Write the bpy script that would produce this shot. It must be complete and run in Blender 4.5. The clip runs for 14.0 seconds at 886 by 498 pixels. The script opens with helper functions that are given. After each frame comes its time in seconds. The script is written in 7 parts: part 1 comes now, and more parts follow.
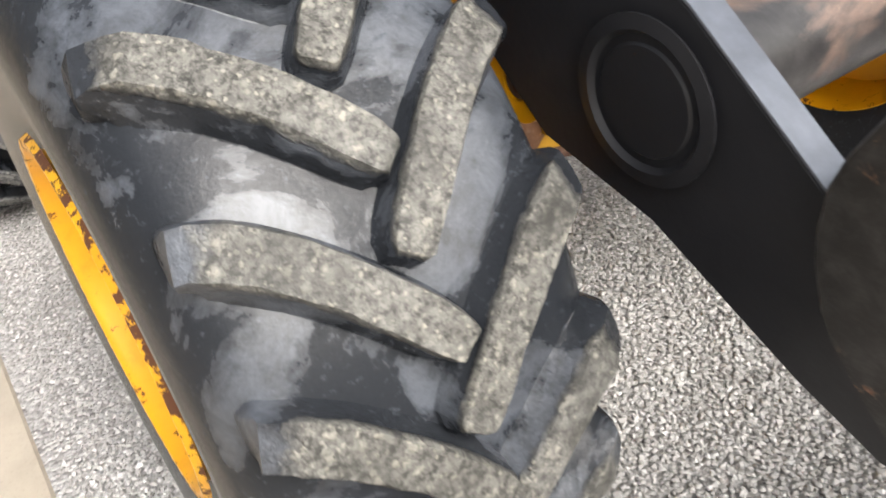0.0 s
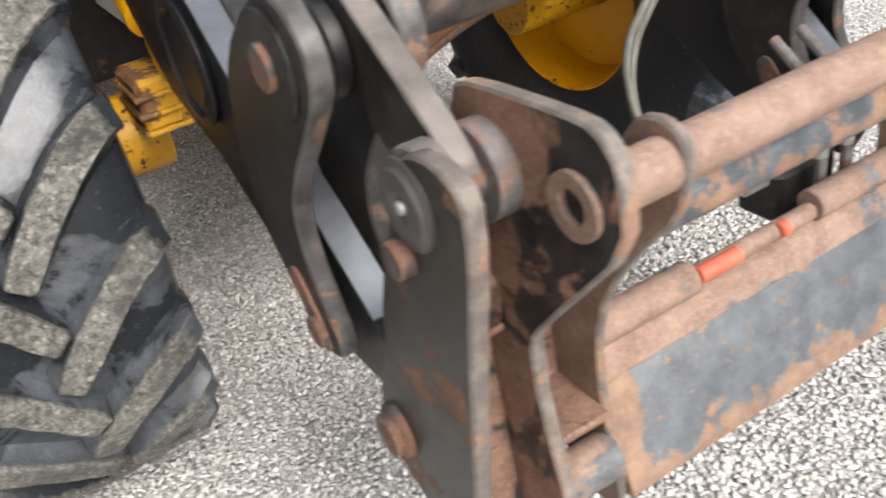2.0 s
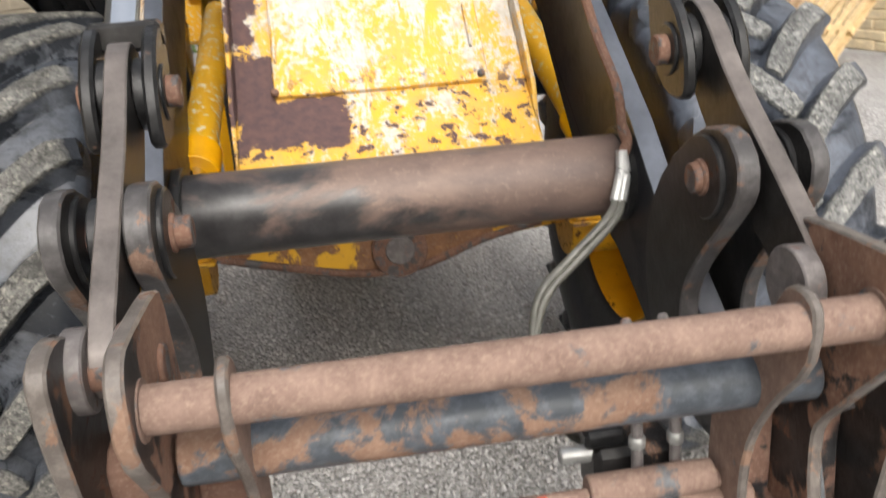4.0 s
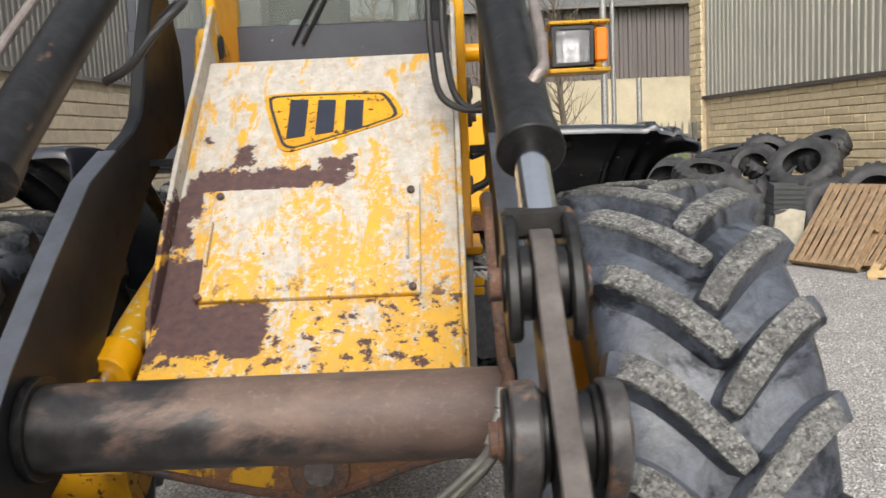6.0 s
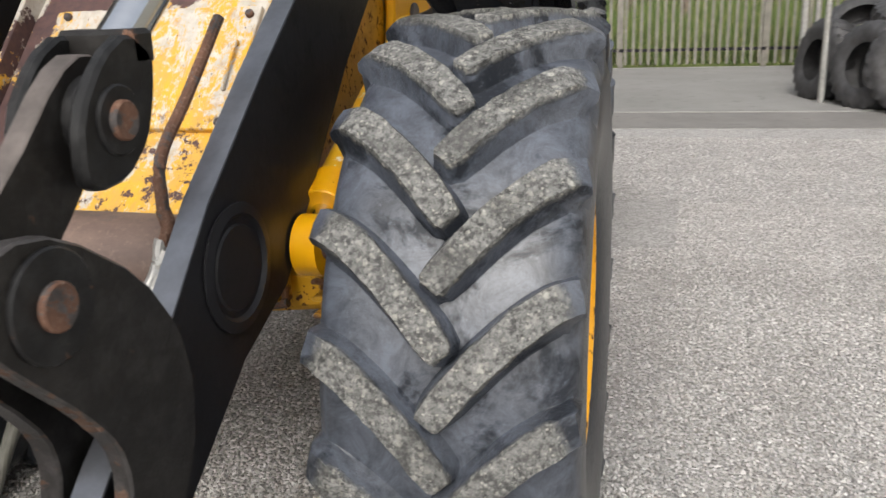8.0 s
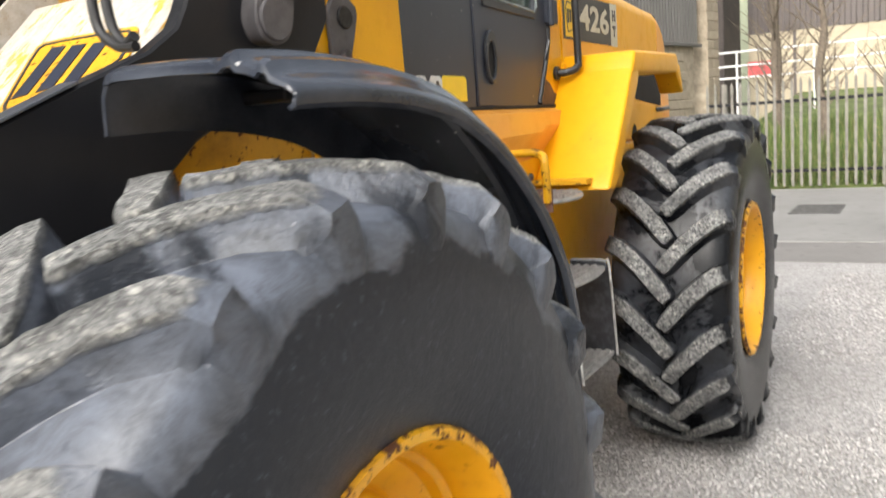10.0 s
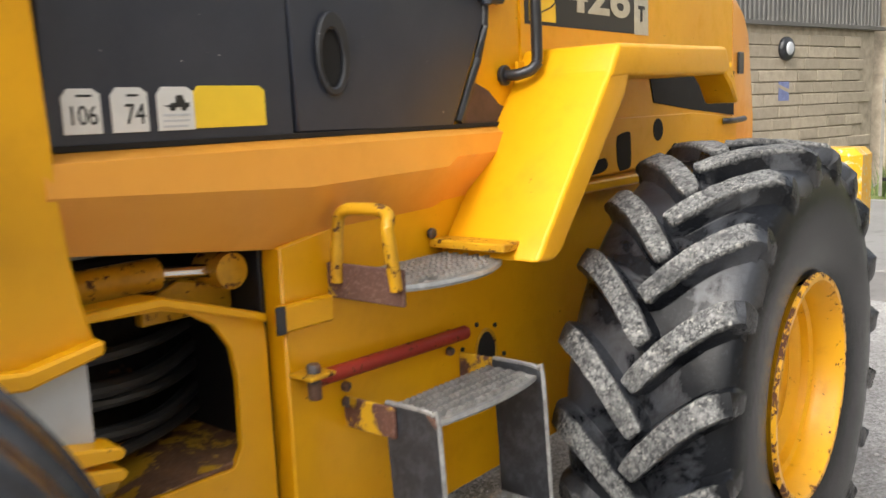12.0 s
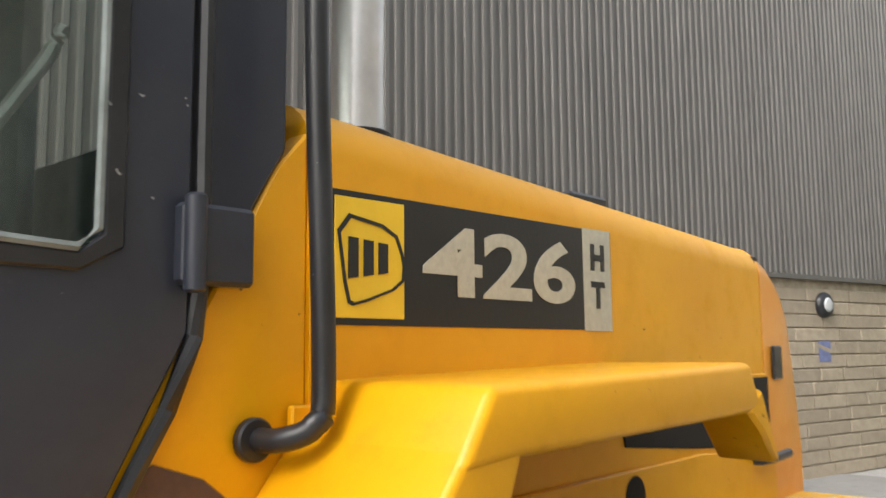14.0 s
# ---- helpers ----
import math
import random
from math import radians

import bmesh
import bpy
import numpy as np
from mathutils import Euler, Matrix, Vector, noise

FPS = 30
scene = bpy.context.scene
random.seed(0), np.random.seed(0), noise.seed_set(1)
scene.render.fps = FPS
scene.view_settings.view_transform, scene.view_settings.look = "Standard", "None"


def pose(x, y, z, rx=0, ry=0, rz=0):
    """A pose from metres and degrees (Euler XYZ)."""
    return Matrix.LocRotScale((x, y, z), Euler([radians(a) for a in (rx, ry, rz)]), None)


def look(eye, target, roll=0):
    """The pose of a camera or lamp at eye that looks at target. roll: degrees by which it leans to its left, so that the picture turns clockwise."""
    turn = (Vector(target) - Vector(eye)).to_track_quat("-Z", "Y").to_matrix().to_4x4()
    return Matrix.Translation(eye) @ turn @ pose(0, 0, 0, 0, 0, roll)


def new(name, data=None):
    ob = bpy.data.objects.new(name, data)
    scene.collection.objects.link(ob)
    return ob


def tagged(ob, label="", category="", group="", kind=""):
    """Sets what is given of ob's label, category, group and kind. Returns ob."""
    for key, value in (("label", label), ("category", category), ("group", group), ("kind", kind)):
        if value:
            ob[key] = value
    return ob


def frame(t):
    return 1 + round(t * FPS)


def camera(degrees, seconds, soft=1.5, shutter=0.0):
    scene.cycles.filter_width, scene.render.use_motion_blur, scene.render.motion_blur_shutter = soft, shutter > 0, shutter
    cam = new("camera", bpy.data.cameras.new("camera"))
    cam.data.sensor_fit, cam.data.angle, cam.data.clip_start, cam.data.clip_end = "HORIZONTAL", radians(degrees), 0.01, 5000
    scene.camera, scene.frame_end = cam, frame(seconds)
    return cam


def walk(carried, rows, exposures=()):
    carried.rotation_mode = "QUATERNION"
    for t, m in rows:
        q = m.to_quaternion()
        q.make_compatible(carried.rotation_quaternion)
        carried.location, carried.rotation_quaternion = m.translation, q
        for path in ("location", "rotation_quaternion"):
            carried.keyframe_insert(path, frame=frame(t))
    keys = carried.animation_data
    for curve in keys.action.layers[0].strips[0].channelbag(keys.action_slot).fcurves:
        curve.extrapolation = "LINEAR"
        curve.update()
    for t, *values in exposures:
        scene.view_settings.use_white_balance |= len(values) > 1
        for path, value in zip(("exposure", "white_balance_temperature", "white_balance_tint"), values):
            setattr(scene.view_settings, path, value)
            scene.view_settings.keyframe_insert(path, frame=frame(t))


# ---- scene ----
cam = camera(54.3, 14.0, soft=1.5, shutter=0.35)
PATH = [
    (0, (0.58, 0.33, 1.632), (1.397, 1.837, 0.601), -11.6),
    (0.5, (0.627, 0.078, 1.64), (1.35, 1.621, 0.593), -11.7),
    (1, (0.664, -0.193, 1.644), (1.368, 1.364, 0.604), -11.8),
    (1.5, (0.834, -0.342, 1.607), (1.574, 1.195, 0.563), -11.7),
    (2, (1.033, -0.471, 1.619), (1.798, 1.049, 0.569), -10.5),
    (2.5, (1.218, -0.706, 1.619), (1.975, 0.833, 0.59), -8.0),
    (3, (1.427, -0.842, 1.619), (2.113, 0.764, 0.644), -6.3),
    (3.5, (1.635, -0.849, 1.655), (2.116, 0.896, 0.804), -5.2),
    (3.7, (1.723, -0.846, 1.666), (2.091, 0.96, 0.89), -4.8),
    (4, (1.808, -0.865, 1.691), (2.056, 1.008, 1.035), -3.9),
    (4.2, (1.902, -0.878, 1.7), (2.068, 1.032, 1.131), -3.1),
    (6.3, (2.562, -0.692, 1.718), (2.518, 1.294, 1.487), -2.6),
    (6.5, (2.68, -0.684, 1.717), (2.629, 1.295, 1.434), -2.5),
    (6.7, (2.807, -0.636, 1.725), (2.718, 1.329, 1.362), -2.6),
    (7, (2.906, -0.601, 1.675), (2.793, 1.349, 1.245), -2.0),
    (7.2, (2.999, -0.556, 1.641), (2.834, 1.378, 1.157), -1.9),
    (9.3, (3.914, 0.322, 1.64), (2.922, 1.966, 1.078), -3.7),
    (9.5, (3.939, 0.439, 1.649), (2.924, 2.094, 1.17), -3.9),
    (10, (3.965, 0.845, 1.63), (2.864, 2.489, 1.346), -4.0),
    (10.2, (4.002, 0.985, 1.641), (2.845, 2.592, 1.417), -4.1),
    (10.5, (4.06, 1.195, 1.663), (2.817, 2.748, 1.468), -4.1),
    (11, (4.012, 1.58, 1.711), (2.727, 3.103, 1.514), -2.8),
    (11.5, (4.017, 1.984, 1.7), (2.675, 3.444, 1.442), -2.5),
    (12, (3.982, 2.363, 1.716), (2.584, 3.759, 1.405), -2.3),
    (12.4, (3.84, 2.682, 1.752), (2.494, 4.138, 1.49), -1.9),
    (12.5, (3.803, 2.754, 1.757), (2.474, 4.233, 1.543), -1.9),
    (13, (3.645, 3.103, 1.813), (2.354, 4.629, 1.76), -1.9),
    (13.2, (3.58, 3.302, 1.8), (2.261, 4.805, 1.824), -2.3),
    (13.5, (3.515, 3.459, 1.879), (2.145, 4.912, 1.997), -0.7),
    (14, (3.318, 3.725, 1.937), (1.869, 5.085, 2.167), -0.5),
]
walk(cam, [(t, look(eye, target, roll)) for t, eye, target, roll in PATH],
     [(0.0, 1.38), (1.0, 1.25), (2.0, 1.12), (3.0, 0.74), (4.0, 0.66), (6.5, 0.20), (9.5, 0.74), (10.5, 1.02), (12.0, 0.94), (13.0, 0.71), (14.0, 0.74)])

# ---------- light ----------
world = bpy.data.worlds.new("overcast_sky")
scene.world = world
world.use_nodes = True
_wt = world.node_tree
_sky = _wt.nodes.new("ShaderNodeTexSky")
_sky.sky_type = "NISHITA"
_sky.sun_disc = False
_sky.sun_elevation = radians(42)
_sky.sun_rotation = radians(176)
_sky.air_density = 1.6
_sky.dust_density = 6.0
_sky.ozone_density = 1.0
_hue = _wt.nodes.new("ShaderNodeHueSaturation")
_hue.inputs["Saturation"].default_value = 0.35
_wt.links.new(_sky.outputs[0], _hue.inputs["Color"])
_bg = _wt.nodes["Background"]
_bg.inputs["Strength"].default_value = 0.175
_wt.links.new(_hue.outputs[0], _bg.inputs["Color"])
sun = new("sun", bpy.data.lights.new("sun", "SUN"))
sun.data.energy = 1.0
sun.data.angle = radians(22)
sun.data.color = (1.0, 0.97, 0.92)
sun.matrix_basis = look((3.0, -12, 12.5), (2, 2, 0))

# ---------- materials ----------
def nmat(name):
    m = bpy.data.materials.new(name)
    m.use_nodes = True
    nt = m.node_tree
    return m, nt, nt.nodes["Principled BSDF"]


def nd(nt, kind, **kw):
    n = nt.nodes.new(kind)
    for k, v in kw.items():
        n.inputs[k.replace("_", " ")].default_value = v
    return n


def coords(nt, kind="Object"):
    return nt.nodes.new("ShaderNodeTexCoord").outputs[kind]


def tex_noise(nt, scale, detail=4.0, rough=0.6, vec=None, distort=0.0):
    n = nd(nt, "ShaderNodeTexNoise", Scale=scale, Detail=detail, Roughness=rough, Distortion=distort)
    nt.links.new(vec if vec is not None else coords(nt), n.inputs["Vector"])
    return n.outputs["Fac"]


def tex_cells(nt, scale, feature="F1", vec=None, out="Distance"):
    n = nt.nodes.new("ShaderNodeTexVoronoi")
    n.feature = feature
    n.inputs["Scale"].default_value = scale
    nt.links.new(vec if vec is not None else coords(nt), n.inputs["Vector"])
    return n.outputs[out]


def ramp(nt, fac, stops):
    r = nt.nodes.new("ShaderNodeValToRGB")
    el = r.color_ramp.elements
    while len(el) < len(stops):
        el.new(0.5)
    for e, (p, c) in zip(el, stops):
        e.position = p
        e.color = (*c, 1) if len(c) == 3 else c
    nt.links.new(fac, r.inputs["Fac"])
    return r.outputs["Color"]


def mask(nt, fac, lo, hi):
    n = nt.nodes.new("ShaderNodeMapRange")
    n.inputs["From Min"].default_value = lo
    n.inputs["From Max"].default_value = hi
    nt.links.new(fac, n.inputs["Value"])
    return n.outputs["Result"]


def mathn(nt, op, a, b=None):
    n = nt.nodes.new("ShaderNodeMath")
    n.operation = op
    for i, v in enumerate((a, b)):
        if v is None:
            continue
        if isinstance(v, (int, float)):
            n.inputs[i].default_value = v
        else:
            nt.links.new(v, n.inputs[i])
    return n.outputs[0]


def mix(nt, fac, a, b, mode="MIX"):
    n = nt.nodes.new("ShaderNodeMix")
    n.data_type = "RGBA"
    n.blend_type = mode
    for sock, v in ((n.inputs[0], fac), (n.inputs[6], a), (n.inputs[7], b)):
        if isinstance(v, (int, float)):
            sock.default_value = v
        elif isinstance(v, tuple):
            sock.default_value = (*v, 1)
        else:
            nt.links.new(v, sock)
    return n.outputs[2]


def bump(nt, bsdf, height, strength=0.3, dist=0.01, below=None):
    b = nd(nt, "ShaderNodeBump", Strength=strength, Distance=dist)
    nt.links.new(height, b.inputs["Height"])
    if below is not None:
        nt.links.new(below, b.inputs["Normal"])
    nt.links.new(b.outputs[0], bsdf.inputs["Normal"])
    return b.outputs[0]


def world_co(nt):
    return nt.nodes.new("ShaderNodeNewGeometry").outputs["Position"]


def painted(name, base, dark, rust=(0.09, 0.035, 0.012), wear=0.66, rough=0.38, grime=0.5, coat=0.0):
    """Old machine paint: faded patches, grime, small chips down to rust."""
    m, nt, b = nmat(name)
    p = world_co(nt)
    col = mix(nt, mask(nt, tex_noise(nt, 2.3, 5, vec=p), 0.35, 0.75), base, dark)
    g = mask(nt, tex_noise(nt, 9.0, 8, 0.7, vec=p), 0.5, 0.85)
    col = mix(nt, mathn(nt, "MULTIPLY", g, grime), col, tuple(c * 0.45 for c in dark))
    chips = mask(nt, tex_noise(nt, 38.0, 6, 0.65, vec=p), wear, wear + 0.03)
    col = mix(nt, chips, col, rust)
    nt.links.new(col, b.inputs["Base Color"])
    r = mix(nt, chips, mix(nt, g, (rough,) * 3, (rough + 0.25,) * 3), (0.85,) * 3)
    nt.links.new(r, b.inputs["Roughness"])
    b.inputs["Coat Weight"].default_value = coat
    b.inputs["Specular IOR Level"].default_value = 0.38 if max(base) > 0.1 else 0.25
    bump(nt, b, mathn(nt, "SUBTRACT", tex_noise(nt, 60.0, 4, vec=p), chips), 0.12, 0.004)
    return m


def plain(name, base, rough=0.5, metal=0.0, vary=0.25, scale=12.0, bumps=0.15):
    m, nt, b = nmat(name)
    p = world_co(nt)
    dark = tuple(c * (1 - vary) for c in base)
    light = tuple(min(1, c * (1 + vary)) for c in base)
    n1 = tex_noise(nt, scale, 6, 0.65, vec=p)
    nt.links.new(mix(nt, mask(nt, n1, 0.3, 0.7), dark, light), b.inputs["Base Color"])
    b.inputs["Metallic"].default_value = metal
    nt.links.new(mask(nt, n1, -1.2 + rough, 2.2 - rough * 0.2), b.inputs["Roughness"])
    b.inputs["Roughness"].default_value = rough
    nt.links.remove(b.inputs["Roughness"].links[0])
    bump(nt, b, tex_noise(nt, scale * 8, 4, vec=p), bumps, 0.003)
    return m


def rusty(name, paint, amount, bright=(0.36, 0.19, 0.115), deep=(0.15, 0.066, 0.036), scale=5.0):
    """Black paint flaking off rusted plate; amount is the share of rust."""
    m, nt, b = nmat(name)
    p = world_co(nt)
    r = mix(nt, mask(nt, tex_noise(nt, 14.0, 8, 0.75, vec=p), 0.3, 0.72), deep, bright)
    r = mix(nt, mathn(nt, "MULTIPLY", mask(nt, tex_noise(nt, 130.0, 3, vec=p), 0.5, 0.75), 0.28), r, (0.40, 0.30, 0.23))
    k = tex_noise(nt, scale, 9, 0.68, vec=p, distort=0.4)
    e = 0.5 + (0.5 - amount) * 0.42
    f = mask(nt, k, e - 0.008, e + 0.03)
    pc = mix(nt, mask(nt, tex_noise(nt, 24.0, 7, 0.7, vec=p), 0.45, 0.8), paint, tuple(min(0.8, c * 2.3 + 0.014) if max(paint) < 0.2 else c * 1.15 for c in paint))
    nt.links.new(mix(nt, f, pc, r), b.inputs["Base Color"])
    nt.links.new(mix(nt, f, (0.36,) * 3, (0.82,) * 3), b.inputs["Roughness"])
    b.inputs["Specular IOR Level"].default_value = 0.32
    bump(nt, b, mathn(nt, "ADD", tex_noise(nt, 70.0, 6, 0.7, vec=p), mathn(nt, "MULTIPLY", f, -0.5)), 0.3, 0.004)
    return m


def rubber_layers(nt, b, dust, cover, damp):
    """Wiped black rubber; blue-grey dust film on the tread with a ragged border, sidewall left dark."""
    p = world_co(nt)
    xyz = nt.nodes.new("ShaderNodeSeparateXYZ")
    nt.links.new(coords(nt), xyz.inputs[0])
    rad = mathn(nt, "SQRT", mathn(nt, "ADD", mathn(nt, "MULTIPLY", xyz.outputs[1], xyz.outputs[1]), mathn(nt, "MULTIPLY", xyz.outputs[2], xyz.outputs[2])))
    n1 = tex_noise(nt, 3.4, 8, 0.62, vec=p, distort=0.5)
    k = mathn(nt, "ADD", n1, mathn(nt, "MULTIPLY", mathn(nt, "MINIMUM", mathn(nt, "SUBTRACT", rad, 0.675), 0.0), 4.0))
    film = mask(nt, k, cover - 0.01, cover + 0.045)
    thin = mask(nt, tex_noise(nt, 13.0, 10, 0.80, vec=p, distort=0.6), 0.38, 0.62)
    c = mix(nt, film, tuple(v * 0.26 for v in dust), mix(nt, thin, tuple(v * 0.35 for v in dust), tuple(v * 1.15 for v in dust)))
    spec = nt.nodes.new("ShaderNodeMapRange")
    spec.inputs["To Min"].default_value = 0.2
    spec.inputs["To Max"].default_value = 0.65
    nt.links.new(film, spec.inputs["Value"])
    nt.links.new(spec.outputs[0], b.inputs["Specular IOR Level"])
    fine = mask(nt, tex_noise(nt, 75.0, 6, 0.7, vec=p), 0.58, 0.72)
    c = mix(nt, mathn(nt, "MULTIPLY", fine, 0.5), c, tuple(v * 1.4 + 0.012 for v in dust))
    scuff = mask(nt, tex_noise(nt, 30.0, 9, 0.8, vec=p, distort=1.2), 0.57, 0.66)
    c = mix(nt, mathn(nt, "MULTIPLY", scuff, 0.45), c, tuple(v * 0.3 for v in dust))
    return c, mix(nt, film, (damp,) * 3, (0.42,) * 3), rad, xyz, p


def rubber(name, dust, damp, cover=0.5):
    m, nt, b = nmat(name)
    c, r, rad, xyz, p = rubber_layers(nt, b, dust, cover, damp)
    nt.links.new(c, b.inputs["Base Color"])
    nt.links.new(r, b.inputs["Roughness"])
    bump(nt, b, mathn(nt, "ADD", tex_noise(nt, 110.0, 7, 0.7, vec=p), mathn(nt, "MULTIPLY", tex_noise(nt, 16.0, 5, 0.6, vec=p), 2.0)), 0.24, 0.004)
    return m


def lug_rubber(name, pale, dark, spread, dust, cover, damp):
    """Worn lug faces, ground full of pale grit; flanks like the rest of the tyre."""
    m, nt, b = nmat(name)
    flank, frough, rad, xyz, p = rubber_layers(nt, b, dust, cover, damp)
    edge = mathn(nt, "MULTIPLY", mathn(nt, "SUBTRACT", tex_noise(nt, 40.0, 4, vec=p), 0.5), 0.02)
    crown = mathn(nt, "MULTIPLY", mathn(nt, "MULTIPLY", xyz.outputs[0], xyz.outputs[0]), 0.27)
    top = mask(nt, mathn(nt, "ADD", edge, mathn(nt, "ADD", rad, crown)), 0.783, 0.793)
    half = tuple((q + w) / 2 for q, w in zip(dark, pale))
    fine = tex_noise(nt, 62.0, 10, 0.80, vec=p)
    grit = ramp(nt, fine, [(0.36, tuple(v * 0.55 for v in dark)), (0.45, dark), (0.51, half), (0.58, pale), (0.68, tuple(min(1, v * 1.25) for v in pale))])
    # ground-in stone chips of two sizes
    level = None
    for scale, share in ((75.0, 0.48), (150.0, 0.52)):
        n = nt.nodes.new("ShaderNodeTexVoronoi")
        n.inputs["Scale"].default_value = scale
        n.inputs["Randomness"].default_value = 1.0
        warp = nt.nodes.new("ShaderNodeVectorMath")
        warp.operation = "MULTIPLY_ADD"
        nz = nd(nt, "ShaderNodeTexNoise", Scale=scale * 1.7, Detail=4.0)
        nt.links.new(p, nz.inputs["Vector"])
        nt.links.new(nz.outputs["Color"], warp.inputs[0])
        warp.inputs[1].default_value = (1.1 / scale,) * 3
        nt.links.new(p, warp.inputs[2])
        nt.links.new(warp.outputs[0], n.inputs["Vector"])
        sep = nt.nodes.new("ShaderNodeSeparateColor")
        nt.links.new(n.outputs["Color"], sep.inputs[0])
        on = mathn(nt, "MULTIPLY", mask(nt, n.outputs["Distance"], 0.62, 0.30), mask(nt, sep.outputs[1], share, share + 0.15))
        tone = ramp(nt, sep.outputs[0], [(0.0, half), (0.5, pale), (1.0, tuple(min(1, v * c) for v, c in zip(pale, (1.9, 1.85, 1.72))))])
        grit = mix(nt, mathn(nt, "MULTIPLY", on, 0.8), grit, tone)
        level = on if level is None else mathn(nt, "MAXIMUM", level, on)
    patch = mask(nt, tex_noise(nt, 9.0, 7, 0.7, vec=p), 0.5 - spread, 0.62 - spread * 0.4)
    grit = mix(nt, patch, tuple(v * 0.7 for v in dark), grit)
    nt.links.new(mix(nt, top, flank, grit), b.inputs["Base Color"])
    nt.links.new(mix(nt, top, frough, (0.75,) * 3), b.inputs["Roughness"])
    h = mathn(nt, "ADD", mathn(nt, "MULTIPLY", level, 0.5), mathn(nt, "MULTIPLY", tex_noise(nt, 42.0, 8, 0.75, vec=p), 1.4))
    bump(nt, b, mathn(nt, "MULTIPLY", h, mathn(nt, "ADD", mathn(nt, "MULTIPLY", top, 0.8), 0.2)), 0.7, 0.008)
    return m


def glossy_black(name, base, rough, film, amount=0.3, dull=0.35):
    """Moulded black plastic or enamel with a thin grey film and fine scuffs."""
    m, nt, b = nmat(name)
    p = world_co(nt)
    f = mathn(nt, "MULTIPLY", mask(nt, tex_noise(nt, 5.0, 8, 0.7, vec=p), 0.35, 0.75), amount)
    sc = mathn(nt, "MULTIPLY", mask(nt, tex_noise(nt, 90.0, 5, 0.7, vec=p), 0.6, 0.7), amount)
    col = mix(nt, mathn(nt, "MAXIMUM", f, sc), base, film)
    nick = mask(nt, tex_noise(nt, 46.0, 2, 0.5, vec=p), 0.745, 0.765)
    nt.links.new(mix(nt, nick, col, (0.34, 0.34, 0.33)), b.inputs["Base Color"])
    nt.links.new(mix(nt, f, (rough,) * 3, (min(1, rough + dull),) * 3), b.inputs["Roughness"])
    bump(nt, b, tex_noise(nt, 14.0, 3, vec=p), 0.06, 0.004)
    return m


def tube_mat():
    """Cross tube: black paint kept towards one end, smooth brown rust on the rest."""
    m, nt, b = nmat("cross_tube_paint")
    p = world_co(nt)
    xyz = nt.nodes.new("ShaderNodeSeparateXYZ")
    nt.links.new(p, xyz.inputs[0])
    st = nt.nodes.new("ShaderNodeMapping")
    st.inputs["Scale"].default_value = (0.5, 1, 1)
    nt.links.new(p, st.inputs["Vector"])
    k = mathn(nt, "ADD", mathn(nt, "MULTIPLY", mathn(nt, "SUBTRACT", xyz.outputs[0], 2.0), 0.28), tex_noise(nt, 5.0, 8, 0.66, vec=st.outputs[0], distort=0.6))
    f = mask(nt, k, 0.40, 0.50)
    rust = mix(nt, mask(nt, tex_noise(nt, 9.0, 8, 0.7, vec=st.outputs[0]), 0.3, 0.7), (0.075, 0.05, 0.044), (0.17, 0.115, 0.09))
    rust = mix(nt, mathn(nt, "MULTIPLY", mask(nt, tex_noise(nt, 60.0, 6, 0.7, vec=p), 0.55, 0.7), 0.4), rust, (0.24, 0.17, 0.13))
    nt.links.new(mix(nt, f, mix(nt, mask(nt, tex_noise(nt, 18.0, 7, 0.7, vec=p), 0.4, 0.8), (0.017, 0.016, 0.017), (0.055, 0.052, 0.052)), rust), b.inputs["Base Color"])
    nt.links.new(mix(nt, f, (0.34,) * 3, (0.6,) * 3), b.inputs["Roughness"])
    bump(nt, b, tex_noise(nt, 60.0, 6, 0.7, vec=p), 0.2, 0.003)
    return m


def rim_mat():
    """Yellow rim, chipped to rust round its flange."""
    m, nt, b = nmat("rim_yellow")
    p = world_co(nt)
    xyz = nt.nodes.new("ShaderNodeSeparateXYZ")
    nt.links.new(coords(nt), xyz.inputs[0])
    rad = mathn(nt, "SQRT", mathn(nt, "ADD", mathn(nt, "MULTIPLY", xyz.outputs[1], xyz.outputs[1]), mathn(nt, "MULTIPLY", xyz.outputs[2], xyz.outputs[2])))
    col = mix(nt, mask(nt, tex_noise(nt, 3.0, 5, vec=p), 0.35, 0.75), (0.78, 0.40, 0.005), (0.68, 0.31, 0.005))
    k = mathn(nt, "ADD", tex_noise(nt, 30.0, 7, 0.7, vec=p), mathn(nt, "MULTIPLY", mask(nt, rad, 0.333, 0.378), 0.19))
    rust = mask(nt, k, 0.645, 0.675)
    col = mix(nt, mathn(nt, "MULTIPLY", mask(nt, tex_noise(nt, 12.0, 8, 0.7, vec=p), 0.55, 0.8), 0.4), col, (0.35, 0.15, 0.01))
    nt.links.new(mix(nt, rust, col, (0.10, 0.035, 0.014)), b.inputs["Base Color"])
    nt.links.new(mix(nt, rust, (0.38,) * 3, (0.85,) * 3), b.inputs["Roughness"])
    bump(nt, b, mathn(nt, "SUBTRACT", tex_noise(nt, 60.0, 4, vec=p), rust), 0.12, 0.004)
    return m


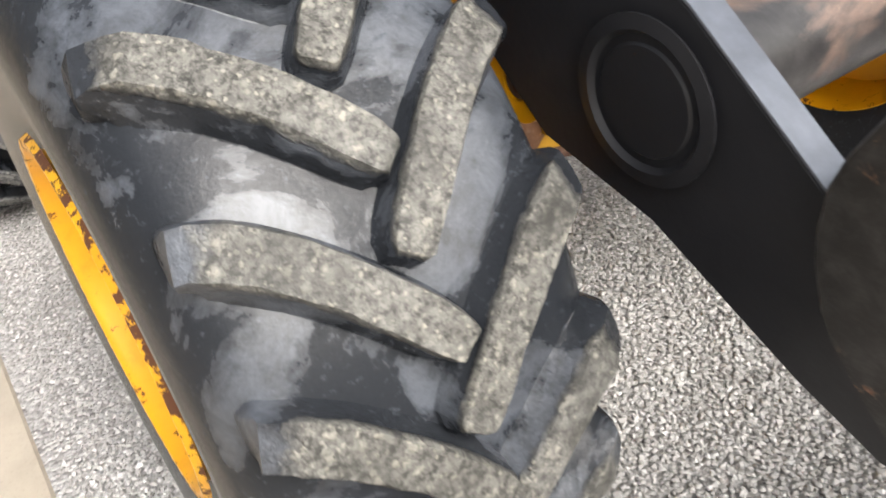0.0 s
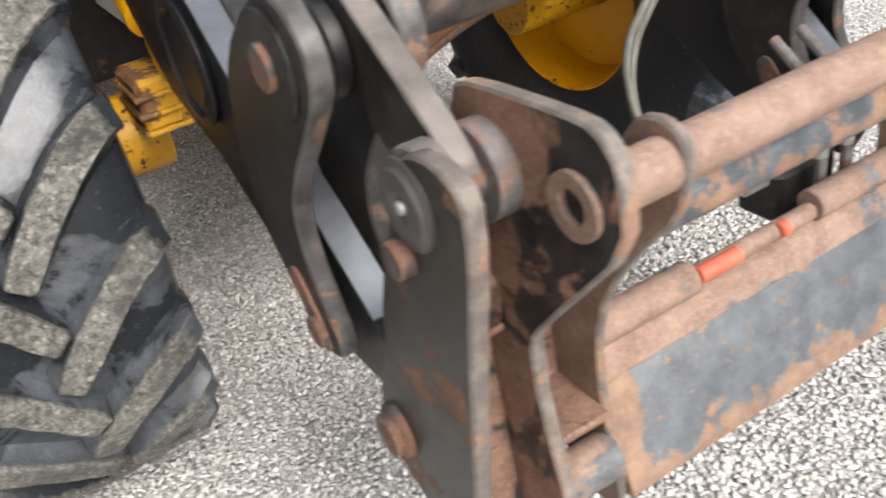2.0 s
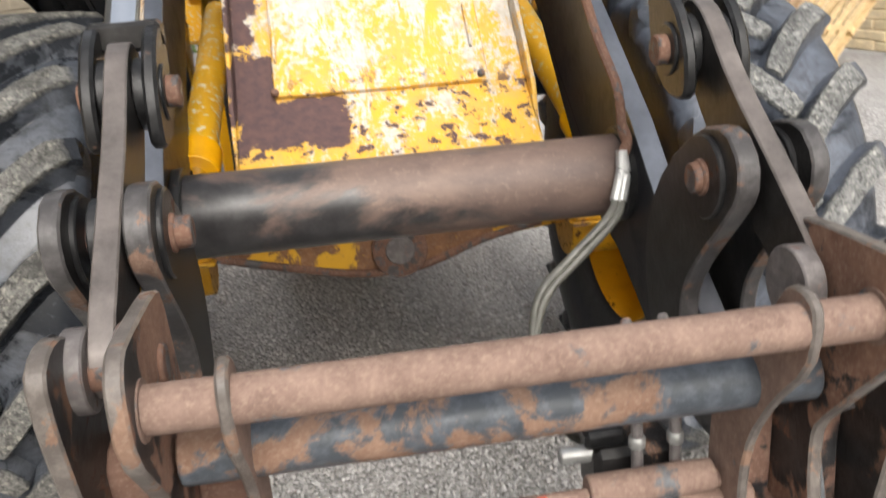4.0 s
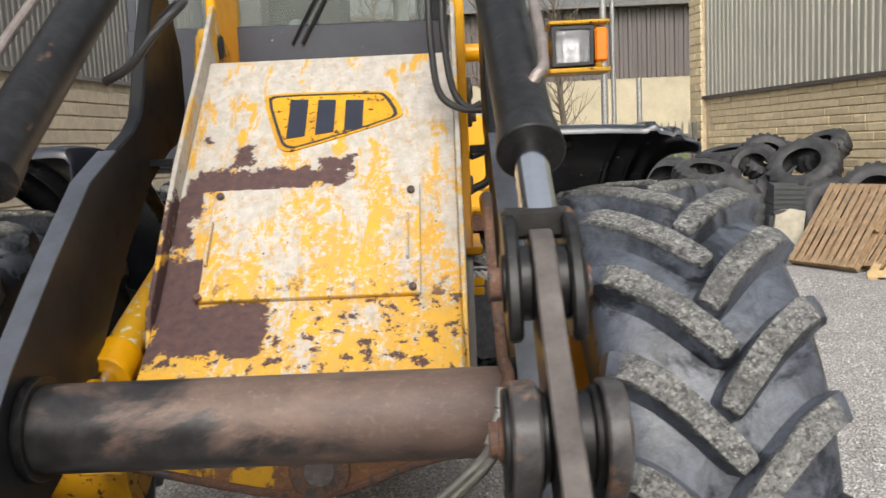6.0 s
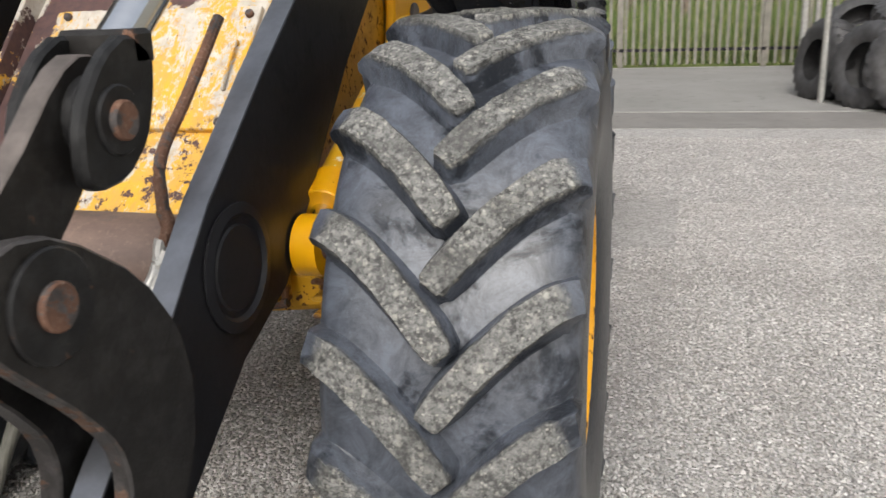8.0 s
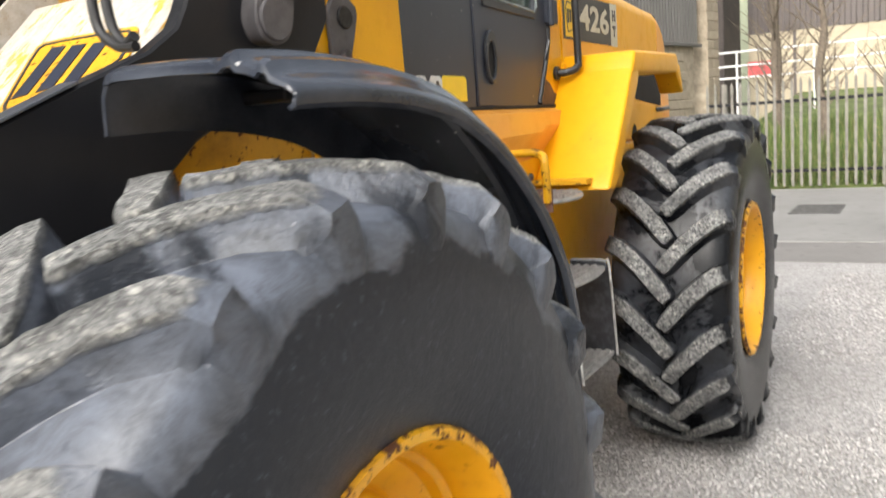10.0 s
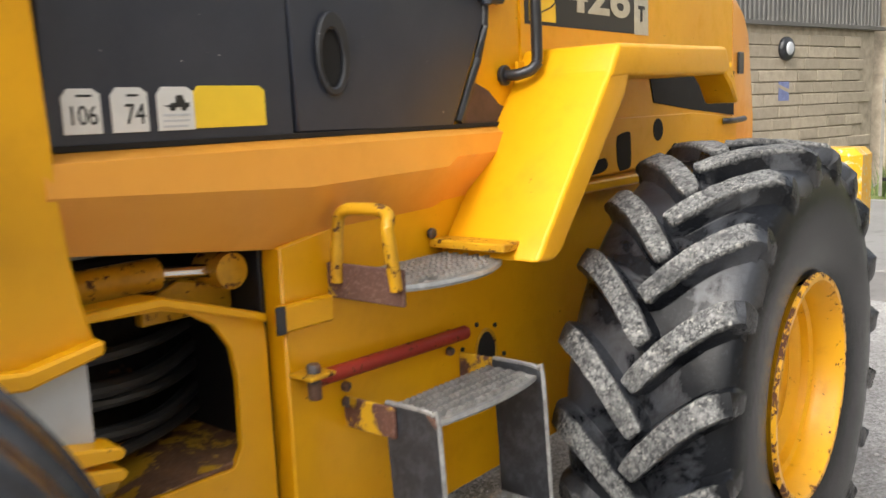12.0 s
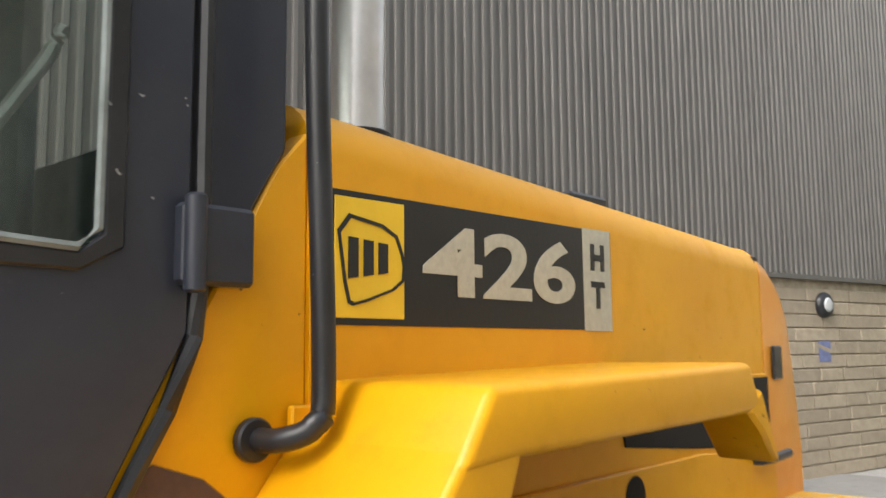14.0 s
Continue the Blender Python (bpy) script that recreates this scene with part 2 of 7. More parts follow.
M = {}
M["yellow"] = painted("machine_yellow", (0.765, 0.380, 0.003), (0.69, 0.320, 0.002), wear=0.70, grime=0.22, coat=0.05)
M["yellow_dirty"] = painted("machine_yellow_dirty", (0.62, 0.33, 0.012), (0.42, 0.205, 0.01), wear=0.58, grime=0.9)
M["orange"] = painted("skirt_orange", (0.80, 0.36, 0.05), (0.73, 0.31, 0.036), wear=0.80, grime=0.15, coat=0.2)
M["rim"] = rim_mat()
M["black"] = painted("black_paint", (0.011, 0.0112, 0.013), (0.022, 0.022, 0.025), rust=(0.07, 0.035, 0.018), wear=0.71, rough=0.36, grime=0.2)
M["black_worn"] = rusty("black_worn_paint", (0.013, 0.012, 0.0115), 0.16, bright=(0.20, 0.10, 0.06), deep=(0.07, 0.036, 0.024), scale=9)
M["hitch"] = rusty("rusty_hitch", (0.016, 0.016, 0.017), 0.62, bright=(0.205, 0.122, 0.09), deep=(0.095, 0.050, 0.037))
M["hitch_plate"] = rusty("half_rusted_hitch_plate", (0.013, 0.013, 0.014), 0.54, bright=(0.25, 0.145, 0.10), deep=(0.12, 0.06, 0.042), scale=4.5)
M["hitch_dark"] = rusty("blue_black_hitch_paint", (0.045, 0.052, 0.062), 0.40, bright=(0.245, 0.155, 0.11), deep=(0.14, 0.078, 0.052), scale=4.5)
M["rust_tube"] = rusty("rusty_tube", (0.06, 0.064, 0.07), 0.74, bright=(0.255, 0.175, 0.140), deep=(0.110, 0.068, 0.054), scale=5)
M["cross_tube"] = tube_mat()
M["edge_steel"] = plain("bare_steel_edge", (0.28, 0.24, 0.22), 0.45, 0.5, 0.3, 20)
M["lever_steel"] = plain("worn_lever_steel", (0.125, 0.108, 0.10), 0.42, 0.35, 0.4, 14)
# black arm edge, its sky sheen put into a pale base colour
M["arm_edge"] = plain("arm_edge_sky_sheen", (0.17, 0.18, 0.205), 0.28, 0.55, 0.25, 10)
M["black_oily"] = rusty("oily_black_paint", (0.009, 0.009, 0.0095), 0.16, bright=(0.16, 0.08, 0.05), deep=(0.07, 0.036, 0.024), scale=10)
M["black_plate"] = rusty("black_hitch_plate", (0.013, 0.012, 0.012), 0.40, bright=(0.19, 0.105, 0.066), deep=(0.07, 0.04, 0.029), scale=7)
# rusty plate rims, with the light they catch painted in as paler grey-tan
M["plate_edge"] = rusty("rusty_lit_plate_edge", (0.09, 0.078, 0.07), 0.34, bright=(0.24, 0.15, 0.105), deep=(0.14, 0.085, 0.06), scale=12)
M["link_edge"] = rusty("dark_link_rim", (0.045, 0.042, 0.042), 0.36, bright=(0.20, 0.125, 0.09), deep=(0.09, 0.055, 0.042), scale=12)
M["bush_pale"] = rusty("worn_pale_bush", (0.10, 0.09, 0.088), 0.35, bright=(0.20, 0.13, 0.11), deep=(0.12, 0.075, 0.062), scale=9)
M["disc_grey"] = plain("worn_grey_disc", (0.075, 0.072, 0.075), 0.4, 0.3, 0.4, 18)
M["reflector"] = plain("lamp_reflector", (0.48, 0.49, 0.51), 0.22, 0.9, 0.2, 60, 0.4)
M["chrome"] = plain("chrome_rod", (0.75, 0.76, 0.78), 0.12, 1.0, 0.04, 30, 0.02)
M["exhaust"] = plain("bright_exhaust_steel", (0.62, 0.62, 0.63), 0.35, 0.6, 0.12, 10)
M["galv"] = plain("galvanised_steel", (0.42, 0.42, 0.41), 0.5, 0.7, 0.25, 25)
M["black_plastic"] = glossy_black("black_plastic", (0.012, 0.013, 0.016), 0.32, (0.07, 0.075, 0.085))
M["fender"] = glossy_black("mudguard_plastic", (0.014, 0.017, 0.025), 0.20, (0.10, 0.115, 0.145), 0.36, 0.16)
M["cab_grey"] = glossy_black("cab_charcoal", (0.022, 0.027, 0.042), 0.36, (0.09, 0.095, 0.108), 0.22)
M["hose_olive"] = plain("dusty_hose", (0.085, 0.083, 0.07), 0.5, 0, 0.35, 30)
M["hose"] = plain("rubber_hose", (0.02, 0.02, 0.021), 0.55)
M["rubber_front"] = rubber("tyre_rubber_front", (0.084, 0.096, 0.122), 0.30, 0.455)
M["rubber_wet"] = rubber("tyre_rubber_wet", (0.055, 0.062, 0.076), 0.22, 0.487)
M["lug_wet"] = lug_rubber("lug_rubber_wet", (0.172, 0.168, 0.155), (0.055, 0.054, 0.050), 0.22, (0.062, 0.069, 0.083), 0.487, 0.22)
M["rubber_rear"] = rubber("tyre_rubber_rear", (0.023, 0.026, 0.033), 0.26, 0.5)
M["lug_front"] = lug_rubber("lug_rubber_front", (0.23, 0.232, 0.225), (0.066, 0.067, 0.066), 0.22, (0.084, 0.096, 0.122), 0.455, 0.30)
M["lug_rear"] = lug_rubber("lug_rubber_rear", (0.26, 0.263, 0.26), (0.045, 0.047, 0.05), 0.22, (0.023, 0.026, 0.033), 0.5, 0.26)
M["cover_grey"] = plain("dull_grey_cover", (0.085, 0.080, 0.085), 0.5, 0.1, 0.3, 20)
M["pin"] = rusty("rusty_pin", (0.05, 0.045, 0.045), 0.6, bright=(0.19, 0.10, 0.066), deep=(0.085, 0.046, 0.034), scale=16)
M["red_pin"] = plain("red_paint", (0.50, 0.10, 0.06), 0.6, 0, 0.3)
M["red_bar"] = painted("dull_red", (0.30, 0.028, 0.016), (0.2, 0.02, 0.012), wear=0.6)
M["panel_pale"] = plain("pale_grey_panel", (0.50, 0.52, 0.54), 0.5, 0, 0.12, 6)
M["white_label"] = plain("white_label", (0.68, 0.68, 0.66), 0.5, 0, 0.08)
M["yellow_label"] = plain("yellow_label", (0.85, 0.58, 0.03), 0.45, 0, 0.05)
M["decal_black"] = plain("decal_black", (0.016, 0.017, 0.018), 0.35, 0, 0.1)
M["decal_silver"] = plain("decal_silver", (0.50, 0.50, 0.42), 0.4, 0.1, 0.12, 60)
M["navy"] = plain("navy_paint", (0.012, 0.016, 0.03), 0.45)
M["interior"] = plain("cab_interior", (0.16, 0.18, 0.17), 0.7)
M["seat"] = plain("seat_cloth", (0.15, 0.165, 0.16), 0.9)
M["amber"] = plain("amber_lens", (0.85, 0.20, 0.01), 0.2, 0, 0.05)
M["step_plate"] = rusty("slate_step_paint", (0.030, 0.032, 0.037), 0.20, bright=(0.24, 0.13, 0.09), deep=(0.10, 0.05, 0.035), scale=7)
M["chipped"] = rusty("chipped_yellow", (0.62, 0.36, 0.02), 0.52, bright=(0.20, 0.09, 0.06), deep=(0.08, 0.04, 0.035), scale=11)
M["chipped_white"] = painted("yellow_over_primer", (0.74, 0.41, 0.012), (0.62, 0.33, 0.02), rust=(0.62, 0.56, 0.42), wear=0.56, grime=0.3)
M["pale_edge"] = plain("worn_plate_edge", (0.36, 0.36, 0.35), 0.5, 0.3, 0.4, 30)
M["seal_pale"] = plain("dusty_window_seal", (0.20, 0.23, 0.23), 0.6, 0, 0.3, 15)
M["belly"] = rusty("rusting_belly_paint", (0.55, 0.30, 0.02), 0.60, bright=(0.25, 0.125, 0.06), deep=(0.10, 0.05, 0.03), scale=8)
M["step_rust"] = rusty("rust_chipped_step_plate", (0.55, 0.33, 0.03), 0.80, bright=(0.15, 0.075, 0.055), deep=(0.075, 0.038, 0.032), scale=14)
# near-black for sheets that stand in for the shade inside openings and gaps
M["hole"] = plain("painted_cavity_shade", (0.01, 0.009, 0.008), 0.9)


def glass_mat(name, tint=(0.85, 0.9, 0.88), rough=0.02):
    m, nt, b = nmat(name)
    b.inputs["Base Color"].default_value = (*tint, 1)
    b.inputs["Transmission Weight"].default_value = 1.0
    b.inputs["Roughness"].default_value = rough
    b.inputs["IOR"].default_value = 1.45
    return m


M["glass"] = glass_mat("cab_glass", (0.66, 0.75, 0.71))
M["lens"] = glass_mat("lamp_lens", (0.95, 0.95, 0.95), 0.08)

# ---------- mesh helpers ----------
WORLD = {}


def empty(name, at, label, category, group="", kind=""):
    ob = new(name)
    ob.empty_display_size = 0.2
    ob.matrix_basis = Matrix.Translation(at)
    WORLD[ob] = ob.matrix_basis.copy()
    return tagged(ob, label, category, group, kind)


def to_mesh(name, bm, mat, smooth=None):
    me = bpy.data.meshes.new(name)
    bmesh.ops.recalc_face_normals(bm, faces=bm.faces[:])
    bm.to_mesh(me)
    bm.free()
    for mm in (mat if isinstance(mat, (list, tuple)) else [mat]):
        me.materials.append(mm)
    if smooth is not None:
        me.polygons.foreach_set("use_smooth", [True] * len(me.polygons))
        me.set_sharp_from_angle(angle=radians(smooth))
    return me


def part_of(name, me, parent, label="", m=None):
    ob = new(name, me)
    m = m or Matrix()
    ob.parent = parent
    if parent is not None:
        ob.matrix_parent_inverse = WORLD[parent].inverted()
    ob.matrix_basis = m
    WORLD[ob] = m.copy()
    if label:
        ob["label"] = label
    return ob


def part(name, bm, mat, parent, label="", m=None, smooth=35):
    return part_of(name, to_mesh(name, bm, mat, smooth), parent, label, m)


def thing(name, bm, mat, label, category, group="", kind="", m=None, smooth=35):
    ob = part_of(name, to_mesh(name, bm, mat, smooth), None, "", m)
    return tagged(ob, label, category, group, kind)


def bevel(bm, w=0.004, seg=1, angle=30):
    bmesh.ops.recalc_face_normals(bm, faces=bm.faces[:])
    bm.normal_update()
    es = [e for e in bm.edges if len(e.link_faces) == 2 and e.calc_face_angle(0) > radians(angle)]
    if es:
        bmesh.ops.bevel(bm, geom=es, offset=w, segments=seg, affect="EDGES", profile=0.5, clamp_overlap=True)
    return bm


def add_box(bm, lo, hi, m=None):
    c = [(a + b) / 2 for a, b in zip(lo, hi)]
    s = [abs(b - a) for a, b in zip(lo, hi)]
    mm = Matrix.Translation(c) @ Matrix.Diagonal((*s, 1))
    bmesh.ops.create_cube(bm, size=1, matrix=(m @ mm) if m else mm)
    return bm


def boxm(lo, hi, w=0.004, m=None):
    return bevel(add_box(bmesh.new(), lo, hi, m), w)


def axis_m(p0, p1):
    d = Vector(p1) - Vector(p0)
    return Matrix.Translation((Vector(p0) + Vector(p1)) / 2) @ d.to_track_quat("Z", "Y").to_matrix().to_4x4(), d.length


def add_rod(bm, p0, p1, r, r2=None, seg=24):
    m, ln = axis_m(p0, p1)
    bmesh.ops.create_cone(bm, cap_ends=True, segments=seg, radius1=r, radius2=r if r2 is None else r2, depth=ln, matrix=m)
    return bm


def rod(p0, p1, r, r2=None, seg=24, w=0.003):
    return bevel(add_rod(bmesh.new(), p0, p1, r, r2, seg), w, 1, 50)


def smooth_poly(pts, n=2):
    for _ in range(n):
        out = []
        for a, b in zip(pts, pts[1:] + pts[:1]):
            out.append((a[0] * 0.78 + b[0] * 0.22, a[1] * 0.78 + b[1] * 0.22))
            out.append((a[0] * 0.22 + b[0] * 0.78, a[1] * 0.22 + b[1] * 0.78))
        pts = out
    return pts


def add_prism(bm, pts, a, b, axis="x", hole=None):
    """A polygon of the two other axes, from a to b along the axis."""
    def at(u, v, w):
        return {"x": (w, u, v), "y": (u, w, v), "z": (u, v, w)}[axis]
    va = [bm.verts.new(at(u, v, a)) for u, v in pts]
    vb = [bm.verts.new(at(u, v, b)) for u, v in pts]
    n = len(pts)
    bm.faces.new(va[::-1])
    bm.faces.new(vb)
    for i in range(n):
        bm.faces.new((va[i], va[(i + 1) % n], vb[(i + 1) % n], vb[i]))
    return bm


def prism(pts, a, b, axis="x", w=0.004, curve=0):
    if curve:
        pts = smooth_poly(pts, curve)
    return bevel(add_prism(bmesh.new(), pts, a, b, axis), w)


def edged(pts, a, b, curve=0, w=0.004):
    """A plate across x whose rim faces take the second material."""
    bm = prism(pts, a, b, "x", w, curve)
    for f in bm.faces:
        f.normal_update()
        f.material_index = 0 if abs(f.normal.x) > 0.9 else 1
    return bm


def add_loft(bm, rings, closed=True, caps=True):
    vs = [[bm.verts.new(p) for p in r] for r in rings]
    n = len(rings[0])
    for a, b in zip(vs, vs[1:]):
        for i in range(n if closed else n - 1):
            j = (i + 1) % n
            bm.faces.new((a[i], a[j], b[j], b[i]))
    if caps and closed:
        bm.faces.new(vs[0][::-1])
        bm.faces.new(vs[-1])
    return bm


def curve_pts(pts, n=6):
    """A smooth line through the points."""
    P = [Vector(p) for p in pts]
    P = [P[0] * 2 - P[1]] + P + [P[-1] * 2 - P[-2]]
    out = []
    for i in range(1, len(P) - 2):
        for k in range(n):
            t = k / n
            a, b, c, d = P[i - 1:i + 3]
            out.append(0.5 * (2 * b + (c - a) * t + (2 * a - 5 * b + 4 * c - d) * t * t + (3 * b - a - 3 * c + d) * t ** 3))
    return out + [P[-2]]


def add_pipe(bm, pts, r, seg=10, taper=1.0):
    P = [Vector(p) for p in pts]
    up = Vector((0.13, 0.31, 0.94))
    rings = []
    for i, p in enumerate(P):
        d = (P[min(i + 1, len(P) - 1)] - P[max(i - 1, 0)]).normalized()
        x = d.cross(up).normalized()
        y = x.cross(d).normalized()
        rr = r * (1 + (taper - 1) * i / max(1, len(P) - 1))
        rings.append([p + (x * math.cos(a) + y * math.sin(a)) * rr for a in [2 * math.pi * k / seg for k in range(seg)]])
    return add_loft(bm, rings)


def pipe(pts, r, seg=10, n=6, taper=1.0):
    return add_pipe(bmesh.new(), curve_pts(pts, n) if n else pts, r, seg, taper)


def lathe(profile, seg=48, axis="x"):
    """Profile of (along, radius), turned round the axis."""
    bm = bmesh.new()
    rings = []
    for k in range(seg):
        a = 2 * math.pi * k / seg
        rings.append([(x, r * math.cos(a), r * math.sin(a)) for x, r in profile])
    vs = [[bm.verts.new(p) for p in r] for r in rings]
    for k in range(seg):
        a, b = vs[k], vs[(k + 1) % seg]
        for i in range(len(profile) - 1):
            bm.faces.new((a[i], a[i + 1], b[i + 1], b[i]))
    bmesh.ops.remove_doubles(bm, verts=bm.verts[:], dist=1e-5)
    if axis == "z":
        bmesh.ops.rotate(bm, verts=bm.verts[:], matrix=Matrix.Rotation(radians(-90), 3, "Y"))
    return bm


def sheet(grid, thick):
    """A bent sheet of some thickness from rows of points."""
    bm = bmesh.new()
    vs = [[bm.verts.new(p) for p in r] for r in grid]
    fs = [bm.faces.new((a[i], a[i + 1], b[i + 1], b[i])) for a, b in zip(vs, vs[1:]) for i in range(len(a) - 1)]
    bmesh.ops.recalc_face_normals(bm, faces=bm.faces[:])
    bmesh.ops.solidify(bm, geom=fs, thickness=thick)
    return bm


def shell(grid, thick):
    """A thin sheet offset along its own normals, closed round the border."""
    bm = bmesh.new()
    top = [[bm.verts.new(p) for p in r] for r in grid]
    for a, b in zip(top, top[1:]):
        for i in range(len(a) - 1):
            bm.faces.new((a[i], a[i + 1], b[i + 1], b[i]))
    bm.normal_update()
    low = [[bm.verts.new(v.co - v.normal * thick) for v in r] for r in top]
    for a, b in zip(low, low[1:]):
        for i in range(len(a) - 1):
            bm.faces.new((b[i], b[i + 1], a[i + 1], a[i]))
    rim_t = top[0] + [r[-1] for r in top[1:]] + top[-1][-2::-1] + [r[0] for r in top[-2:0:-1]]
    rim_l = low[0] + [r[-1] for r in low[1:]] + low[-1][-2::-1] + [r[0] for r in low[-2:0:-1]]
    n = len(rim_t)
    for i in range(n):
        j = (i + 1) % n
        bm.faces.new((rim_t[j], rim_t[i], rim_l[i], rim_l[j]))
    return bm


# ---------- the loader ----------
CX = 2.0                                   # middle of the front half
REAR = pose(1.71, 5.05, 0, 0, 0, 5.5)      # the rear half stands turned a little at the joint
loader = empty("wheel_loader", (2.0, 3.2, 0.0), "old yellow wheel loader with black arms and rusty empty hitch", "loader")

TYRE_R, LUGS = 0.80, 20
PITCH = 360 / LUGS
CARCASS = [(0.0, 0.742), (0.085, 0.741), (0.17, 0.735), (0.225, 0.722), (0.248, 0.70), (0.258, 0.664), (0.262, 0.61), (0.261, 0.56), (0.256, 0.51),
           (0.248, 0.455), (0.236, 0.41), (0.222, 0.378), (0.212, 0.358), (0.175, 0.338)]


def carcass_r(x):
    x = min(abs(x), 0.252)
    for (a, ra), (b, rb) in zip(CARCASS, CARCASS[1:]):
        if a <= x <= b:
            return ra + (rb - ra) * (x - a) / (b - a)
    return 0.69


def sidewall_x(r):
    side = CARCASS[3:]
    for (a, ra), (b, rb) in zip(side, side[1:]):
        if rb <= r <= ra:
            return a + (b - a) * (ra - r) / (ra - rb)
    return 0.26


def lug_mesh(name, side, mat, seed):
    """A bowed lug with a rounded inner tip, sloping flanks and a shoulder that fades down the sidewall."""
    rnd = random.Random(seed)
    last = 16
    line = []
    for k in range(last + 1):
        u = k / last
        line.append((-0.010 + 0.270 * u, radians(17.6 * (1 - (1 - u) ** 1.45)) * 0.79))
    section = ((-2.05, 0.0), (-1.42, 0.16), (-1.08, 0.80), (-0.90, 1.0), (0.0, 1.015), (0.90, 1.0), (1.06, 0.80), (1.30, 0.18), (1.75, 0.0))

    def ring_at(x, arc, t, w, tall, i):
        n = Vector((-t.y, t.x))
        ring = []
        for off, lift in section:
            px = min(x + n.x * w * off, 0.266 if lift > 0.5 else 0.238)
            pa = arc + n.y * w * off
            lo = carcass_r(px) - 0.010
            hi = TYRE_R - 0.27 * px * px
            if i >= last - 2:
                hi -= 0.009 * (i - last + 3)
            r = lo + (hi - lo) * lift * tall
            if lift > 0.5:
                r += rnd.uniform(-0.0022, 0.0014)
                px += rnd.uniform(-0.0018, 0.0018)
                pa += rnd.uniform(-0.0018, 0.0018)
            ring.append((px, pa, r))
        return ring

    rings = []
    for i, (x, arc) in enumerate(line):
        ax, aa = line[max(i - 1, 0)]
        bx, ba = line[min(i + 1, last)]
        t = Vector((bx - ax, ba - aa)).normalized()
        w = 0.0315 + 0.0045 * i / last
        if i == 0:
            for back, wide, tall in ((0.034, 0.45, 0.0), (0.022, 0.62, 0.16), (0.012, 0.66, 0.80), (0.006, 0.74, 0.97)):
                rings.append(ring_at(x - t.x * back, arc - t.y * back, t, w * wide, tall, i))
        rings.append(ring_at(x, arc, t, w * (0.86 if i == 0 else 0.96 if i == 1 else 1.0), 1.0, i))
    # the lug runs over the shoulder and sinks into the sidewall
    base = rings[-1]
    mid = base[4][1]
    for r, fade in ((0.700, 0.95), (0.682, 0.80), (0.662, 0.55), (0.642, 0.25), (0.620, 0.0)):
        wide = 0.6 + 0.4 * fade
        ring = []
        for (off, lift), (_, pa, _) in zip(section, base):
            ring.append((sidewall_x(r) - 0.006 + 0.020 * fade * lift, mid + (pa - mid) * wide, r + 0.034 * fade * lift))
        rings.append(ring)
    bm = bmesh.new()
    add_loft(bm, [[(side * px, -r * math.cos(pa / 0.79), r * math.sin(pa / 0.79)) for px, pa, r in ring] for ring in rings])
    return to_mesh(name, bm, mat, 42)


def tyre_mesh(name, mat, bulge=0.0):
    """bulge: how far the sidewall on the low-x side sags outwards."""
    prof = [(-x - bulge * min(1.0, max(0.0, (0.725 - r) / 0.08)), r) for x, r in reversed(CARCASS)] + CARCASS[1:]
    bm = lathe(prof, 96)
    return to_mesh(name, bm, mat, 60)


RIM_PROFILE = [(0.214, 0.374), (0.227, 0.367), (0.226, 0.350), (0.208, 0.340), (0.180, 0.336), (0.164, 0.324), (0.128, 0.322), (0.118, 0.308),
               (0.092, 0.304), (0.080, 0.287), (0.060, 0.272), (0.050, 0.256), (0.052, 0.246), (0.068, 0.240), (0.074, 0.230), (0.076, 0.0)]
RIM_BACK = [(-0.205, 0.372), (-0.213, 0.354), (-0.18, 0.338), (-0.05, 0.32), (-0.03, 0.0)]
MESH = {}


def wheel(m, phase_in, phase_out, key, outward, proud=0.0):
    """One wheel at the pose m (middle of the tyre): the tyre with its lugs, and the rim. phases: angle of the lugs on the low-x and high-x side."""
    if key not in MESH:
        lm = M["lug_" + key]
        MESH[key] = {"tyre": tyre_mesh("tyre", M["rubber_" + key], 0.042 if key == "wet" else 0.0), -1: [lug_mesh("lug", -1, lm, s) for s in (1, 2, 3)], 1: [lug_mesh("lug", 1, lm, s) for s in (4, 5, 6)]}
    ms = MESH[key]
    tyre = part_of("tyre", ms["tyre"], loader, "dusty grey rubber tyre with worn chevron lugs" if key == "front" else "dark rubber tyre with grit-worn chevron lugs", m)
    for side, ph in ((-1, phase_in), (1, phase_out)):
        for k in range(LUGS):
            part_of("lug", ms[side][k % 3], tyre, "", m @ Matrix.Rotation(-radians(ph + PITCH * k), 4, "X"))
    if "rim" not in MESH:
        MESH["rim"] = to_mesh("rim", lathe(RIM_PROFILE, 64), M["rim"], 40)
        MESH["rim_back"] = to_mesh("rim_back", lathe(RIM_BACK, 48), M["rim"], 40)
    rm = m @ Matrix.Translation((proud * outward, 0, 0)) @ Matrix.Rotation(0 if outward > 0 else math.pi, 4, "Z")
    rim = part_of("rim", MESH["rim"], loader, "yellow steel wheel rim with rusty flange", rm)
    part_of("rim_back", MESH["rim_back"], rim, "", rm)


AXLE_F = (1.83, 0.795)
wheel(pose(2.976, *AXLE_F, 0, 0, 2.5), 16.4, 7.3, "front", 1)
wheel(pose(0.975, *AXLE_F), 14.4, 6.2, "wet", -1, 0.073)
wheel(REAR @ pose(0.965, -0.09, 0.795), 4.0, 13.0, "rear", 1, 0.022)
wheel(REAR @ pose(-0.945, -0.09, 0.795), 4.0, 13.0, "rear", -1)


def mirrored(f, *a):
    """Builds a part on both sides of the front half: s is -1 on the low-x side."""
    for s in (-1, 1):
        f(s, *a)


